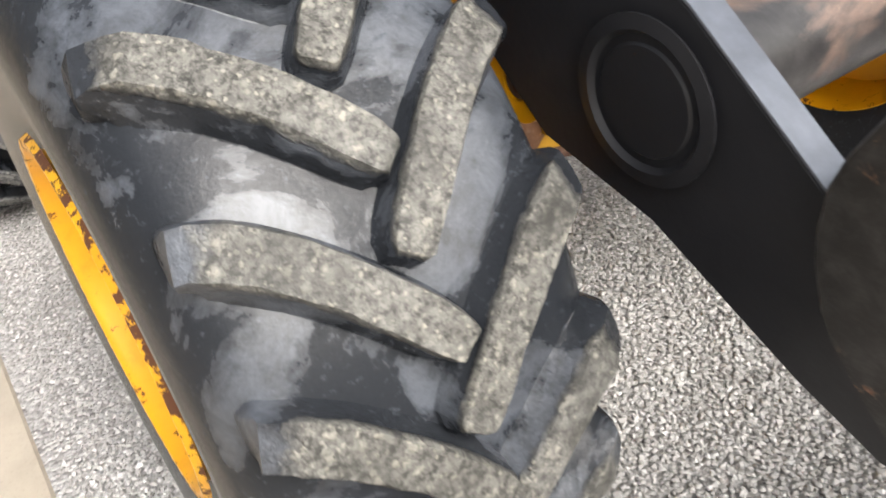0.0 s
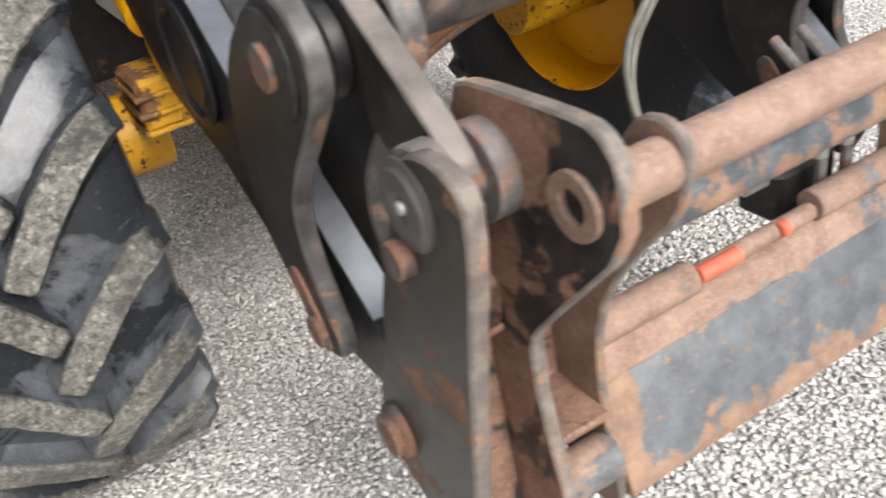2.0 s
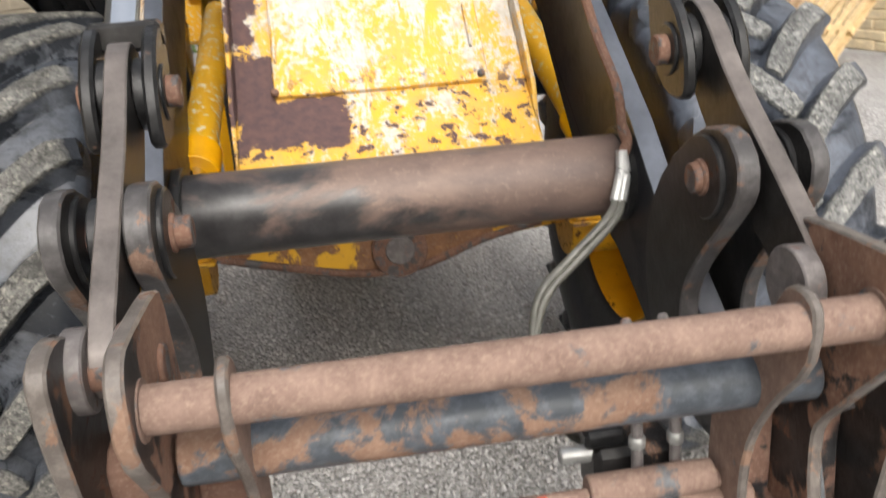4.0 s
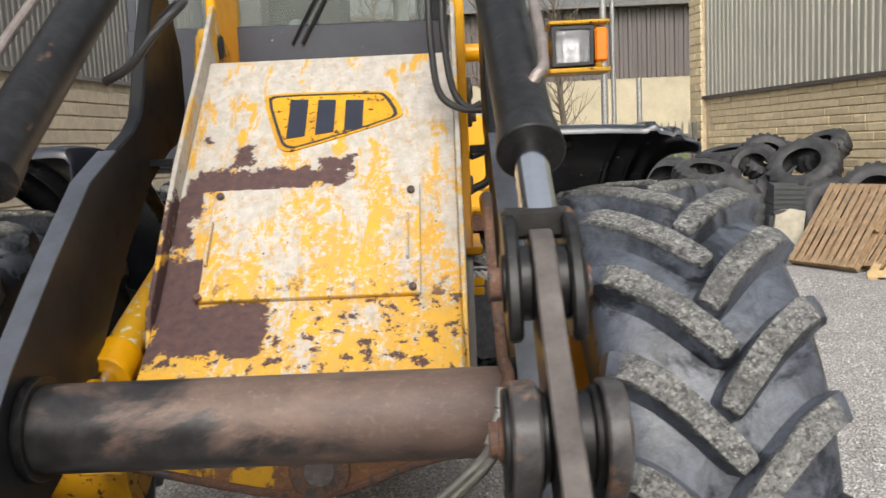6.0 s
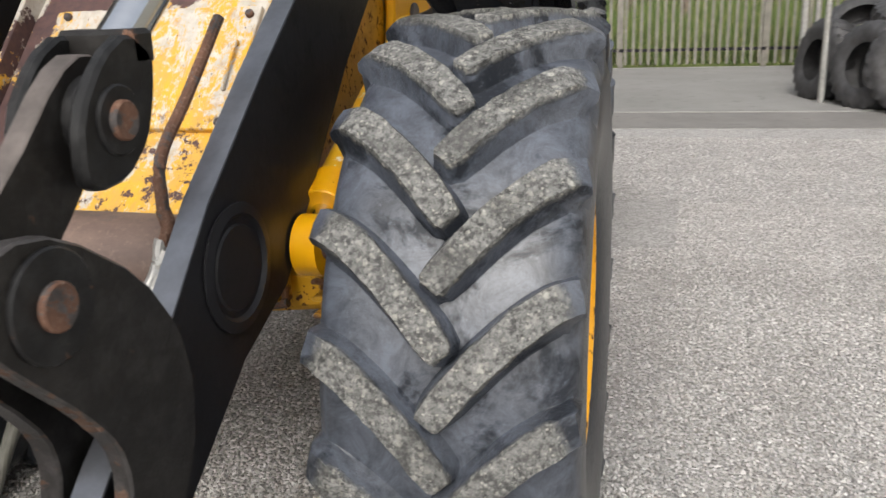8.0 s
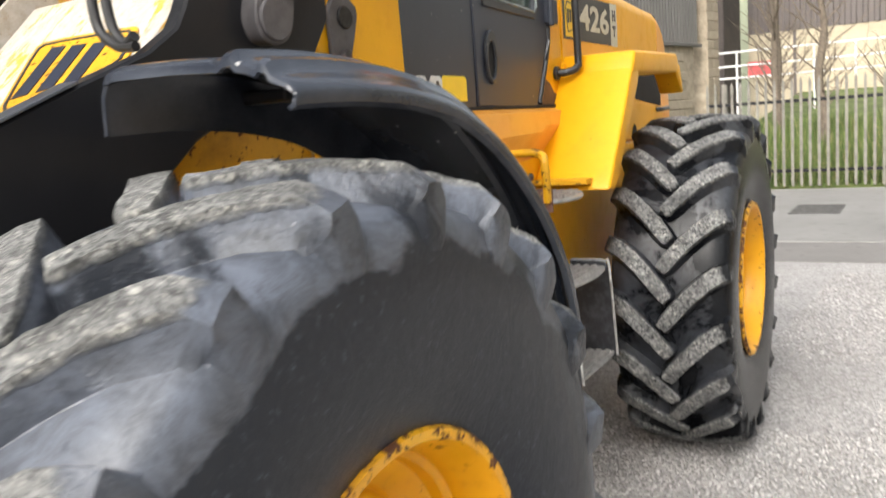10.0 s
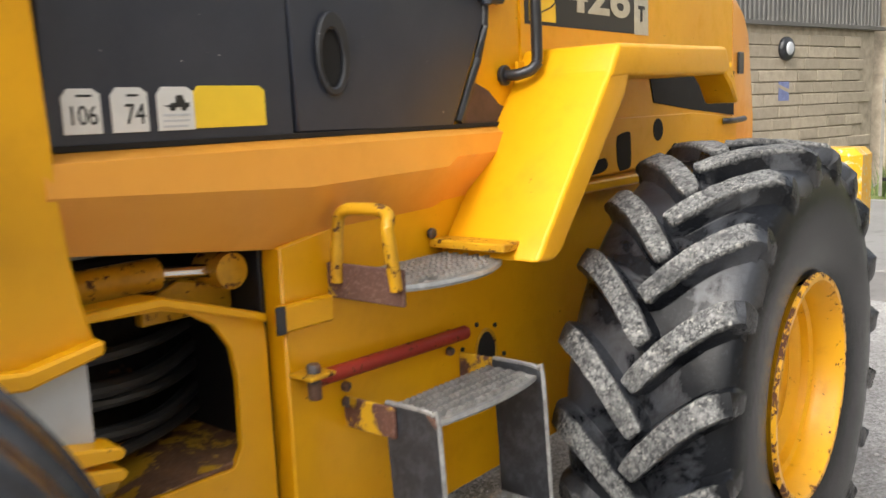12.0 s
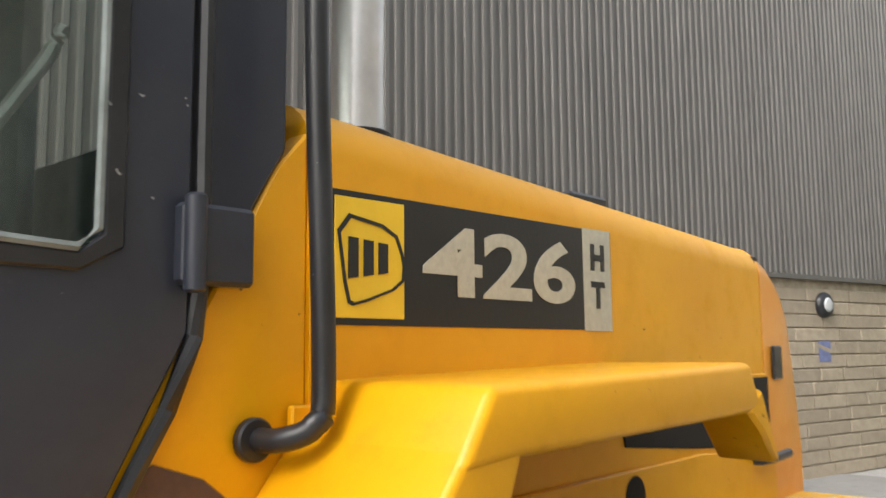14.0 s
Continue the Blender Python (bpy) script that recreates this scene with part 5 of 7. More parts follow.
# articulation end of the rear chassis: upright plate with a big rounded opening
hole_o = [(-2.10, 0.95), (-1.83, 0.945), (-1.778, 0.942), (-1.752, 0.985), (-1.749, 1.14), (-1.761, 1.22), (-1.80, 1.279), (-1.863, 1.318), (-1.925, 1.337), (-2.10, 1.345)]
full_o = [(-2.15, 0.60), (-1.83, 0.60), (-1.66, 0.60), (-1.66, 0.985), (-1.66, 1.14), (-1.66, 1.22), (-1.665, 1.27), (-1.80, 1.318), (-1.925, 1.365), (-2.15, 1.372)]
rpart("joint_plate", ring_plate(full_o, hole_o, S - 0.07, S - 0.05, 0.003), M["yellow"], None, "yellow plate round the dark articulation opening")
rpart("plate_lip", prism([(-2.12, 1.368), (-1.934, 1.368), (-1.80, 1.325), (-1.67, 1.282), (-1.67, 1.262), (-1.80, 1.305), (-1.934, 1.348), (-2.12, 1.35)], S - 0.12, S - 0.03, "x", 0.003), M["yellow"], None)
bush = rpart("ram_anchor", lathe([(-0.10, 0.0), (-0.10, 0.04), (0.0, 0.042), (0.004, 0.03), (0.004, 0.0)], 24), M["yellow_dirty"], None, "steering ram anchor boss")
bush.matrix_basis = REAR @ Matrix.Translation((0.41, -1.712, 1.382))
WORLD[bush] = bush.matrix_basis.copy()
rpart("anchor_plate", prism([(-1.90, 1.33), (-1.80, 1.37), (-1.74, 1.355), (-1.66, 1.33), (-1.66, 1.28), (-1.90, 1.28)], 0.30, 0.33, "x", 0.004), M["yellow_dirty"], None)
for k in range(5):
    z = 1.0 + 0.055 * k
    rpart("joint_hose", pipe([(0.22 + 0.03 * (k % 2), -2.6, z + 0.05), (0.30 - 0.04 * (k % 3), -2.15, z + 0.01), (0.24, -1.85, z - 0.02 * (k % 2)), (0.1, -1.6, z)], 0.016 + 0.004 * (k % 2), 10), M["hose"], None)
rpart("joint_core", boxm((-0.5, -2.05, 0.62), (0.02, -1.62, 1.40), 0.01), M["black_worn"], None)
rpart("joint_wall", boxm((0.02, -1.655, 0.62), (S - 0.07, -1.64, 1.60), 0.003), M["black"], None)
rpart("joint_floor", prism([(-2.1, 0.86), (-1.95, 0.95), (-1.66, 0.96), (-1.66, 0.90), (-2.1, 0.80)], 0.1, S - 0.06, "x", 0.004), M["belly"], None)
rpart("corner_block", boxm((S - 0.012, -1.67, 1.235), (S + 0.012, -1.50, 1.30), 0.006), M["yellow"], None)
rpart("corner_mark", boxm((S + 0.004, -1.678, 1.235), (S + 0.014, -1.65, 1.30), 0.003), M["black_plastic"], None)
sr = rpart("steer_ram", rod((0.30, -2.45, 1.385), (0.345, -1.862, 1.396), 0.036), M["yellow_dirty"], None, "yellow steering ram")
rpart("ram_rod", rod((0.345, -1.87, 1.396), (0.36, -1.74, 1.384), 0.016), M["chrome"], sr)
part("joint_link", boxm((1.7, 2.85, 0.7), (2.2, 3.2, 0.95), 0.02), M["yellow_dirty"], loader)
# red lock bar
lock = rpart("lock_bar", rod((S + 0.03, -1.60, 1.115), (S + 0.03, -1.02, 1.10), 0.020, seg=12), M["red_bar"], None, "dull red articulation lock bar")
rpart("bracket", boxm((S - 0.01, -1.64, 1.125), (S + 0.07, -1.56, 1.135), 0.003), M["yellow_dirty"], lock)
rpart("bolt", rod((S + 0.035, -1.60, 1.07), (S + 0.035, -1.60, 1.155), 0.018, seg=6), M["pin"], lock)
# steps
def grip_tread(y0, y1, z, x0, x1, parent, bow=0.0):
    """Open grating tread: rim, serrated bars along it and cross bars; bow rounds its outer edge."""
    n = 7
    outer = [(x1 - bow * (2 * k / 12 - 1) ** 2, y0 + (y1 - y0) * k / 12) for k in range(13)]
    rim = [(x0, y0)] + outer + [(x0, y1)]
    bm = bmesh.new()
    add_pipe(bm, [(x, y, z - 0.014) for x, y in rim + [rim[0]]], 0.009, 6)
    t = rpart("tread", bm, M["galv"], parent, "serrated galvanised step tread")
    for k in range(n):
        y = y0 + (k + 0.5) * (y1 - y0) / n
        xe = x1 - bow * (2 * (k + 0.5) / n - 1) ** 2
        rpart("cross_bar", boxm((x0, y - 0.006, z - 0.022), (xe, y + 0.006, z - 0.006), 0.002), M["galv"], t)
    m = max(4, int((x1 - x0) / 0.032))
    for k in range(m):
        x = x0 + (k + 0.5) * (x1 - x0) / m
        reach = [y for xo, y in outer if xo >= x]
        a, b = (reach[0], reach[-1]) if reach else (y0, y1)
        bar = add_box(bmesh.new(), (x - 0.007, a + 0.004, z - 0.020), (x + 0.007, b - 0.004, z - 0.002))
        for q in range(int((b - a) / 0.022)):
            add_box(bar, (x - 0.0065, a + 0.008 + q * 0.022, z - 0.003), (x + 0.0065, a + 0.019 + q * 0.022, z + 0.005))
        rpart("grip_bar", bar, M["galv"], t)
    return t


stp = rpart("upper_step", boxm((S - 0.01, -1.50, 1.29), (0.735, -1.488, 1.375), 0.003), M["step_rust"], None, "upper step with chipped yellow hoop and galvanised tread")
grip_tread(-1.47, -1.06, 1.335, S, 0.745, stp, 0.06)
rpart("hoop", pipe([(0.72, -1.505, 1.33), (0.725, -1.53, 1.46), (0.70, -1.505, 1.502), (0.62, -1.50, 1.508), (0.555, -1.50, 1.498), (0.535, -1.50, 1.45), (0.53, -1.505, 1.33)], 0.015, 12), M["yellow_dirty"], stp, "chipped yellow hoop handle")
rpart("bolt", rod((S - 0.004, -1.12, 1.395), (S + 0.012, -1.12, 1.395), 0.016, seg=6), M["pin"], stp)
low = rpart("lower_step", boxm((S - 0.01, -1.470, 0.955), (0.66, -1.459, 1.033), 0.003), M["chipped"], None, "lower step box with two galvanised treads")
rpart("mount", boxm((S - 0.01, -1.007, 0.955), (0.64, -0.996, 1.033), 0.003), M["chipped"], low)
for y, z in ((-1.06, 1.10), (-1.06, 1.05), (-1.47, 1.06), (-1.47, 1.02)):
    rpart("bolt", rod((S - 0.006, y, z), (S + 0.012, y, z), 0.014, seg=6), M["pin"], low)
grip_tread(-1.44, -1.03, 1.02, S + 0.11, 0.785, low, 0.02)
grip_tread(-1.42, -1.03, 0.665, S + 0.14, 0.79, low)
for y in (-1.458, -1.02):
    ck = [(S + 0.115, 1.035), (0.73, 1.035), (0.765, 1.03), (0.78, 1.01), (0.80, 0.655), (0.795, 0.632), (S + 0.16, 0.62), (S + 0.135, 0.645), (S + 0.13, 0.80)]
    c_ = rpart("step_cheek", prism(ck, y, y + 0.012, "y", 0.003), M["step_plate"], low, "slate grey step cheek plate")
    rpart("edge_strip", pipe([(S + 0.12, y + 0.006, 1.037), (0.73, y + 0.006, 1.037), (0.767, y + 0.006, 1.031), (0.782, y + 0.006, 1.01), (0.802, y + 0.006, 0.64)], 0.0062, 6, 3), M["pale_edge"], c_, "worn pale plate edge")
# oval opening, its inner shade a flat black sheet, with its ring of bolts
ov = [(-0.878 + 0.046 * math.cos(a), 0.998 + 0.066 * math.sin(a)) for a in [2 * math.pi * k / 24 for k in range(24)]]
rpart("oval_opening", prism(ov, S - 0.012, S - 0.006, "x", 0.0005), M["hole"], None, "flat black sheet painted as the shade in an oval chassis opening")
ovo = [(-0.876 + 0.056 * math.cos(a), 0.996 + 0.079 * math.sin(a)) for a in [2 * math.pi * k / 24 for k in range(24)]]
rpart("opening_rim", ring_plate(ovo, ov, S - 0.012, S - 0.004, 0.002), M["yellow_dirty"], None)
for y, z in ((-0.991, 1.036), (-0.92, 1.095), (-0.829, 1.075), (-0.786, 0.975), (-0.80, 0.90)):
    rpart("bolt", rod((S - 0.012, y, z), (S - 0.002, y, z), 0.008, seg=8), M["black_worn"], None)
# rear mudguard: sloping stay, flat top, end piece
fd = rpart("rear_mudguard", bevel(add_prism(bmesh.new(), [(-0.70, 1.80), (-1.035, 1.39), (-1.08, 1.33), (-1.0, 1.325), (-0.96, 1.345), (-0.60, 1.745), (-0.56, 1.835), (-0.675, 1.835)], S - 0.01, 0.818, "x"), 0.013, 4), M["yellow"], None, "angular yellow rear mudguard on a sloping stay")
rpart("top", bevel(add_prism(bmesh.new(), [(-0.705, 1.79), (-0.58, 1.80), (0.20, 1.812), (0.15, 1.907), (-0.64, 1.893)], S - 0.01, 0.822, "x"), 0.015, 4), M["yellow"], fd)
rpart("end_lip", prism([(0.13, 1.815), (0.19, 1.775), (0.252, 1.708), (0.272, 1.715), (0.195, 1.86)], 0.70, 0.822, "x", 0.008), M["yellow"], fd)
rpart("ledge", boxm((S - 0.01, -1.12, 1.355), (0.74, -1.03, 1.378), 0.004), M["yellow_dirty"], fd)
rpart("inner_panel", boxm((S + 0.0, -0.70, 1.655), (S + 0.014, 1.02, 1.86), 0.003), M["yellow"], fd)
# no cut here: the shade below the mudguard is a black sheet
rpart("opening", prism([(0.160, 1.85), (0.205, 1.723), (0.55, 1.690), (1.02, 1.655), (1.02, 1.85)], S + 0.014, S + 0.018, "x", 0.001), M["hole"], fd, "flat black sheet painted as the triangular shade under the mudguard")
# bonnet
def bonnet_ring(y, top, r=0.085):
    pts = [(S, y, 1.48), (S, y, top - r)]
    pts += [(S - r + r * math.cos(a), y, top - r + r * math.sin(a)) for a in [radians(15 * k) for k in range(1, 7)]]
    pts += [(-0.62 + r - r * math.sin(a), y, top - r + r * math.cos(a)) for a in [radians(15 * k) for k in range(0, 7)]]
    return pts + [(-0.62, y, 1.48)]


rpart("bonnet", add_loft(bmesh.new(), [bonnet_ring(y, z) for y, z in ((-0.66, 2.316), (-0.55, 2.313), (0.0, 2.283), (0.5, 2.257), (1.033, 2.229))]), M["yellow"], None, "long sloping yellow engine bonnet", smooth=40)
# black filler painted as the shade in the bonnet joint
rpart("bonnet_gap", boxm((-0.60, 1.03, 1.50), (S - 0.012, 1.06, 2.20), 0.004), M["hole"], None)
rpart("bonnet_end", add_loft(bmesh.new(), [bonnet_ring(y, z) for y, z in ((1.042, 2.231), (1.12, 2.205), (1.19, 2.16), (1.24, 2.09), (1.27, 1.95), (1.31, 1.72))]), M["orange"], None, "rear bonnet cowl")
rpart("end_vent", boxm((S + 0.004, 1.088, 1.84), (S + 0.014, 1.152, 1.938), 0.004), M["black_plastic"], None, "small black vent")
sp = rpart("side_panel", prism([(-0.42, 1.672), (0.40, 1.675), (0.55, 1.677), (1.03, 1.646), (1.028, 1.503), (0.47, 1.490), (-0.42, 1.478)], S + 0.014, S + 0.026, "x", 0.003), M["yellow"], None, "yellow lower side panel, the shade of its cut-outs painted on")
# cut-outs are thin black patches that paint the shade behind the panel
for pts in ([(-0.117, 1.606), (-0.08, 1.618), (-0.02, 1.625), (-0.006, 1.615), (0.0, 1.50), (-0.03, 1.486), (-0.105, 1.484)],
            [(0.315, 1.488), (0.325, 1.53), (0.36, 1.56), (0.385, 1.562), (0.41, 1.54), (0.43, 1.49)],
            [(-0.40, 1.482), (-0.33, 1.51), (-0.30, 1.53), (-0.28, 1.52), (-0.25, 1.535), (-0.19, 1.54), (-0.175, 1.515), (-0.19, 1.495), (-0.25, 1.486)]):
    rpart("slot", prism(smooth_poly(pts, 1), S + 0.024, S + 0.028, "x", 0.0005), M["hole"], sp)
rpart("slot", rod((S + 0.024, 0.223, 1.62), (S + 0.028, 0.223, 1.62), 0.043), M["hole"], sp)
rpart("side_ledge", boxm((S - 0.05, -0.5, 1.435), (S + 0.07, 1.10, 1.470), 0.006), M["yellow"], None)
rpart("latch", pipe([(S + 0.03, 0.86, 1.632), (S + 0.05, 0.875, 1.632), (S + 0.055, 0.93, 1.632), (S + 0.055, 1.05, 1.637)], 0.013, 8), M["black_plastic"], None, "black panel latch")
rpart("exhaust", rod((0.376, -0.45, 2.25), (0.376, -0.45, 3.2), 0.047), M["exhaust"], None, "bright vertical exhaust pipe")
rpart("exhaust_collar", rod((0.376, -0.45, 2.27), (0.376, -0.45, 2.315), 0.062), M["black"], None)
rpart("bonnet_catch", boxm((0.25, 0.20, 2.265), (0.40, 0.36, 2.30), 0.008), M["black_plastic"], None)
rpart("counterweight", boxm((-1.07, 1.10, 1.12), (1.04, 1.32, 1.495), 0.03), M["chipped_white"], None, "yellow rear counterweight")
# side decal
dec = rpart("decal", prism([(-0.64, 1.974), (0.19, 1.974), (0.19, 2.188), (-0.64, 2.180)], S, S + 0.002, "x", 0.0003), M["decal_black"], None, "black model decal with silver numbers")
rpart("badge_field", prism([(-0.615, 1.985), (-0.465, 1.985), (-0.465, 2.172), (-0.615, 2.170)], S + 0.002, S + 0.0035, "x", 0.0003), M["yellow_label"], dec)
rpart("silver_field", prism([(0.078, 1.972), (0.188, 1.972), (0.186, 2.19), (0.076, 2.188)], S + 0.002, S + 0.0035, "x", 0.0003), M["decal_silver"], dec)


def writing(name, text, size, m, mat, parent, depth=0.0006, sx=1.0, offset=0.0):
    cu = bpy.data.curves.new(name, "FONT")
    cu.body = text
    cu.size = size
    cu.extrude = depth
    cu.offset = offset
    cu.align_x, cu.align_y = "CENTER", "CENTER"
    tmp = new(name, cu)
    me = bpy.data.meshes.new_from_object(tmp.evaluated_get(bpy.context.evaluated_depsgraph_get()))
    bpy.data.objects.remove(tmp)
    me.materials.append(mat)
    me.transform(Matrix.Diagonal((sx, 1, 1, 1)))
    return part_of(name, me, parent, "", m)


SIDE = Matrix(((0, 0, 1, 0), (1, 0, 0, 0), (0, 1, 0, 0), (0, 0, 0, 1)))   # writing plane: along y, up z, facing +x
writing("number", "426", 0.165, REAR @ Matrix.Translation((S + 0.0032, -0.185, 2.080)) @ SIDE, M["decal_silver"], dec, 0.0008, 1.86, 0.0042)
writing("letter", "H", 0.075, REAR @ Matrix.Translation((S + 0.0045, 0.131, 2.125)) @ SIDE, M["decal_black"], dec, 0.0008, 1.1, 0.003)
writing("letter", "T", 0.075, REAR @ Matrix.Translation((S + 0.0045, 0.131, 2.045)) @ SIDE, M["decal_black"], dec, 0.0008, 1.1, 0.003)
writing("label_text", "74", 0.055, REAR @ Matrix.Translation((S + 0.0036, -1.975, 1.735)) @ SIDE, M["decal_black"], cab, 0.0008, 0.8)
writing("label_text", "106", 0.05, REAR @ Matrix.Translation((S + 0.0036, -2.08, 1.735)) @ SIDE, M["decal_black"], cab, 0.0008, 0.8)
for y0, y1, z in ((-2.09, -2.06, 1.772), (-1.99, -1.965, 1.772), (-1.915, -1.855, 1.733), (-1.915, -1.855, 1.722), (-1.915, -1.86, 1.711)):
    rpart("print_bar", boxm((S + 0.003, y0, z - 0.0022), (S + 0.0036, y1, z + 0.0022), 0.0002), M["panel_pale"] if z < 1.74 else M["decal_black"], cab)
pic = [(-1.915, 1.752), (-1.90, 1.752), (-1.893, 1.757), (-1.885, 1.757), (-1.883, 1.771), (-1.868, 1.772), (-1.862, 1.757), (-1.853, 1.757), (-1.853, 1.748), (-1.90, 1.748)]
rpart("pictogram", prism(pic, S + 0.003, S + 0.0036, "x", 0.0001), M["decal_black"], cab)
for y in (-1.892, -1.866):
    rpart("pictogram", rod((S + 0.003, y, 1.748), (S + 0.004, y, 1.748), 0.0075, seg=16), M["decal_black"], cab)
BM2 = REAR @ Matrix.Translation((S + 0.004, -0.54, 2.078)) @ SIDE @ Matrix.Rotation(radians(0), 4, "Z")
sh2 = smooth_poly([(-0.065, 0.06), (0.045, 0.045), (0.066, 0.0), (0.062, -0.035), (-0.03, -0.065), (-0.045, -0.06)], 1)
part("badge_border", outline([(x * 1.17, y * 1.17) for x, y in sh2], 0.085, 0.0, 0.0015, BM2), M["decal_black"], dec)
for b_ in BARS:
    part("bar", flat_prism([(x * 0.47 - 0.004, y * 0.56 - 0.006) for x, y in b_], 0.0, 0.0015, BM2), M["decal_black"], dec)
# grab rail beside the cab
rpart("hand_rail", pipe([(S, -0.755, 1.818), (S + 0.05, -0.745, 1.82), (S + 0.085, -0.72, 1.84), (S + 0.085, -0.705, 1.90), (S + 0.085, -0.72, 2.3), (S + 0.085, -0.735, 2.7), (S + 0.04, -0.76, 2.9), (S - 0.02, -0.77, 2.93)], 0.017, 12), M["black_plastic"], None, "long black hand rail")
rpart("rail_foot", rod((S - 0.004, -0.757, 1.818), (S + 0.012, -0.757, 1.818), 0.03), M["black_plastic"], None)
# work lamp on a yellow arm
lb = part("work_lamp", prism([(2.80, 1.995), (2.955, 1.998), (2.958, 2.145), (2.80, 2.145)], 2.668, 2.72, "y", 0.006), M["black_plastic"], loader, "square front work lamp with amber side lens")
rf = add_loft(bmesh.new(), [[(a, 2.606, 2.013), (b, 2.606, 2.013), (b, 2.606, 2.127), (a, 2.606, 2.127)] if k == 0 else [(a + 0.03, 2.655, 2.038), (b - 0.03, 2.655, 2.038), (b - 0.03, 2.655, 2.102), (a + 0.03, 2.655, 2.102)] for k, a, b in ((0, 2.817, 2.94), (1, 2.817, 2.94))], caps=False)
rf.faces.new([v for v in rf.verts if v.co.y > 2.65])
part("reflector", rf, M["reflector"], lb)
part("bulb", rod((2.878, 2.625, 2.07), (2.878, 2.655, 2.07), 0.012, seg=12), M["chrome"], lb)
part("bezel", ring_plate([(2.80, 1.995), (2.955, 1.998), (2.958, 2.145), (2.80, 2.145)], [(2.815, 2.01), (2.94, 2.012), (2.942, 2.13), (2.815, 2.13)], 0, 0.071, 0.002), M["black_plastic"], lb, "", Matrix(((0, 1, 0, 0), (1, 0, 0, 2.598), (0, 0, 1, 0), (0, 0, 0, 1))))
part("lens", boxm((2.815, 2.600, 2.01), (2.942, 2.606, 2.13), 0.002), M["lens"], lb).visible_shadow = False
part("amber_lens", boxm((2.962, 2.60, 2.01), (3.01, 2.66, 2.135), 0.008), M["amber"], lb, "orange indicator lens")
part("tray", boxm((2.79, 2.60, 1.972), (3.02, 2.78, 1.99), 0.004), M["yellow_dirty"], lb, "yellow lamp tray")
part("back_block", boxm((2.80, 2.74, 1.99), (3.01, 2.80, 2.10), 0.01), M["yellow"], lb)
part("side_wall", boxm((2.96, 2.67, 1.99), (2.972, 2.74, 2.06), 0.003), M["black_worn"], lb)
part("lamp_hood", boxm((2.79, 2.60, 2.15), (3.02, 2.80, 2.165), 0.005), M["yellow_dirty"], lb)
part("lamp_arm", rod((2.45, 2.76, 2.08), (2.81, 2.77, 2.08), 0.035), M["yellow"], lb)

for k in range(2):
    part("oil_pipe", pipe([(2.36 + 0.04 * k, 2.02, 2.20), (2.362 + 0.04 * k, 2.0, 2.05), (2.38 + 0.045 * k, 1.99, 1.89), (2.44 + 0.03 * k, 1.985, 1.835), (2.51, 1.98, 1.825 + 0.02 * k)], 0.011), M["hose"], loader, "black hydraulic hose")
part("oil_hose", pipe([(1.50, 1.62, 1.93), (1.58, 1.60, 1.97), (1.66, 1.60, 2.06), (1.71, 1.66, 2.13), (1.66, 1.78, 2.15), (1.58, 1.88, 2.13)], 0.012), M["hose"], loader, "looped black hydraulic hose")

# ---------- ground ----------
def gravel_mat():
    m, nt, b = nmat("gravel")
    p = world_co(nt)
    cell = tex_cells(nt, 70.0, vec=p, out="Color")
    c = ramp(nt, cell, [(0.0, (0.192, 0.185, 0.180)), (0.35, (0.309, 0.300, 0.293)), (0.7, (0.422, 0.415, 0.408)), (1.0, (0.552, 0.545, 0.538))])
    c = mix(nt, mathn(nt, "MULTIPLY", mask(nt, tex_noise(nt, 1.2, 6, 0.65, vec=p), 0.45, 0.7), 0.45), c, (0.209, 0.200, 0.191))
    nt.links.new(c, b.inputs["Base Color"])
    b.inputs["Roughness"].default_value = 0.9
    h = mathn(nt, "SUBTRACT", 0.6, tex_cells(nt, 70.0, vec=p))
    bump(nt, b, h, 0.9, 0.012)
    return m


def concrete_mat(name, base, scale=2.0):
    m, nt, b = nmat(name)
    p = world_co(nt)
    c = mix(nt, mask(nt, tex_noise(nt, scale, 8, 0.7, vec=p), 0.3, 0.72), tuple(v * 0.72 for v in base), base)
    c = mix(nt, mathn(nt, "MULTIPLY", mask(nt, tex_noise(nt, 90, 4, vec=p), 0.55, 0.75), 0.35), c, tuple(v * 0.5 for v in base))
    c = mix(nt, mathn(nt, "MULTIPLY", mask(nt, tex_noise(nt, 5.5, 4, 0.5, vec=p), 0.60, 0.68), 0.4), c, tuple(v * 0.45 for v in base))
    nt.links.new(c, b.inputs["Base Color"])
    b.inputs["Roughness"].default_value = 0.88
    bump(nt, b, tex_noise(nt, 60, 6, 0.7, vec=p), 0.25, 0.006)
    return m


M["gravel"] = gravel_mat()
M["concrete"] = concrete_mat("concrete", (0.40, 0.352, 0.29))
M["road"] = concrete_mat("road_concrete", (0.255, 0.25, 0.244), 0.6)
M["kerb"] = concrete_mat("dark_road_edge", (0.209, 0.200, 0.193), 1.5)

bm = bmesh.new()
R_ = 400
vs = [bm.verts.new(p) for p in ((-R_, -R_, 0), (R_, -R_, 0), (R_, R_, 0), (-R_, R_, 0))]
bm.faces.new(vs)
thing("ground", bm, M["gravel"], "pale grey gravel yard", "ground", kind="structure", smooth=None)


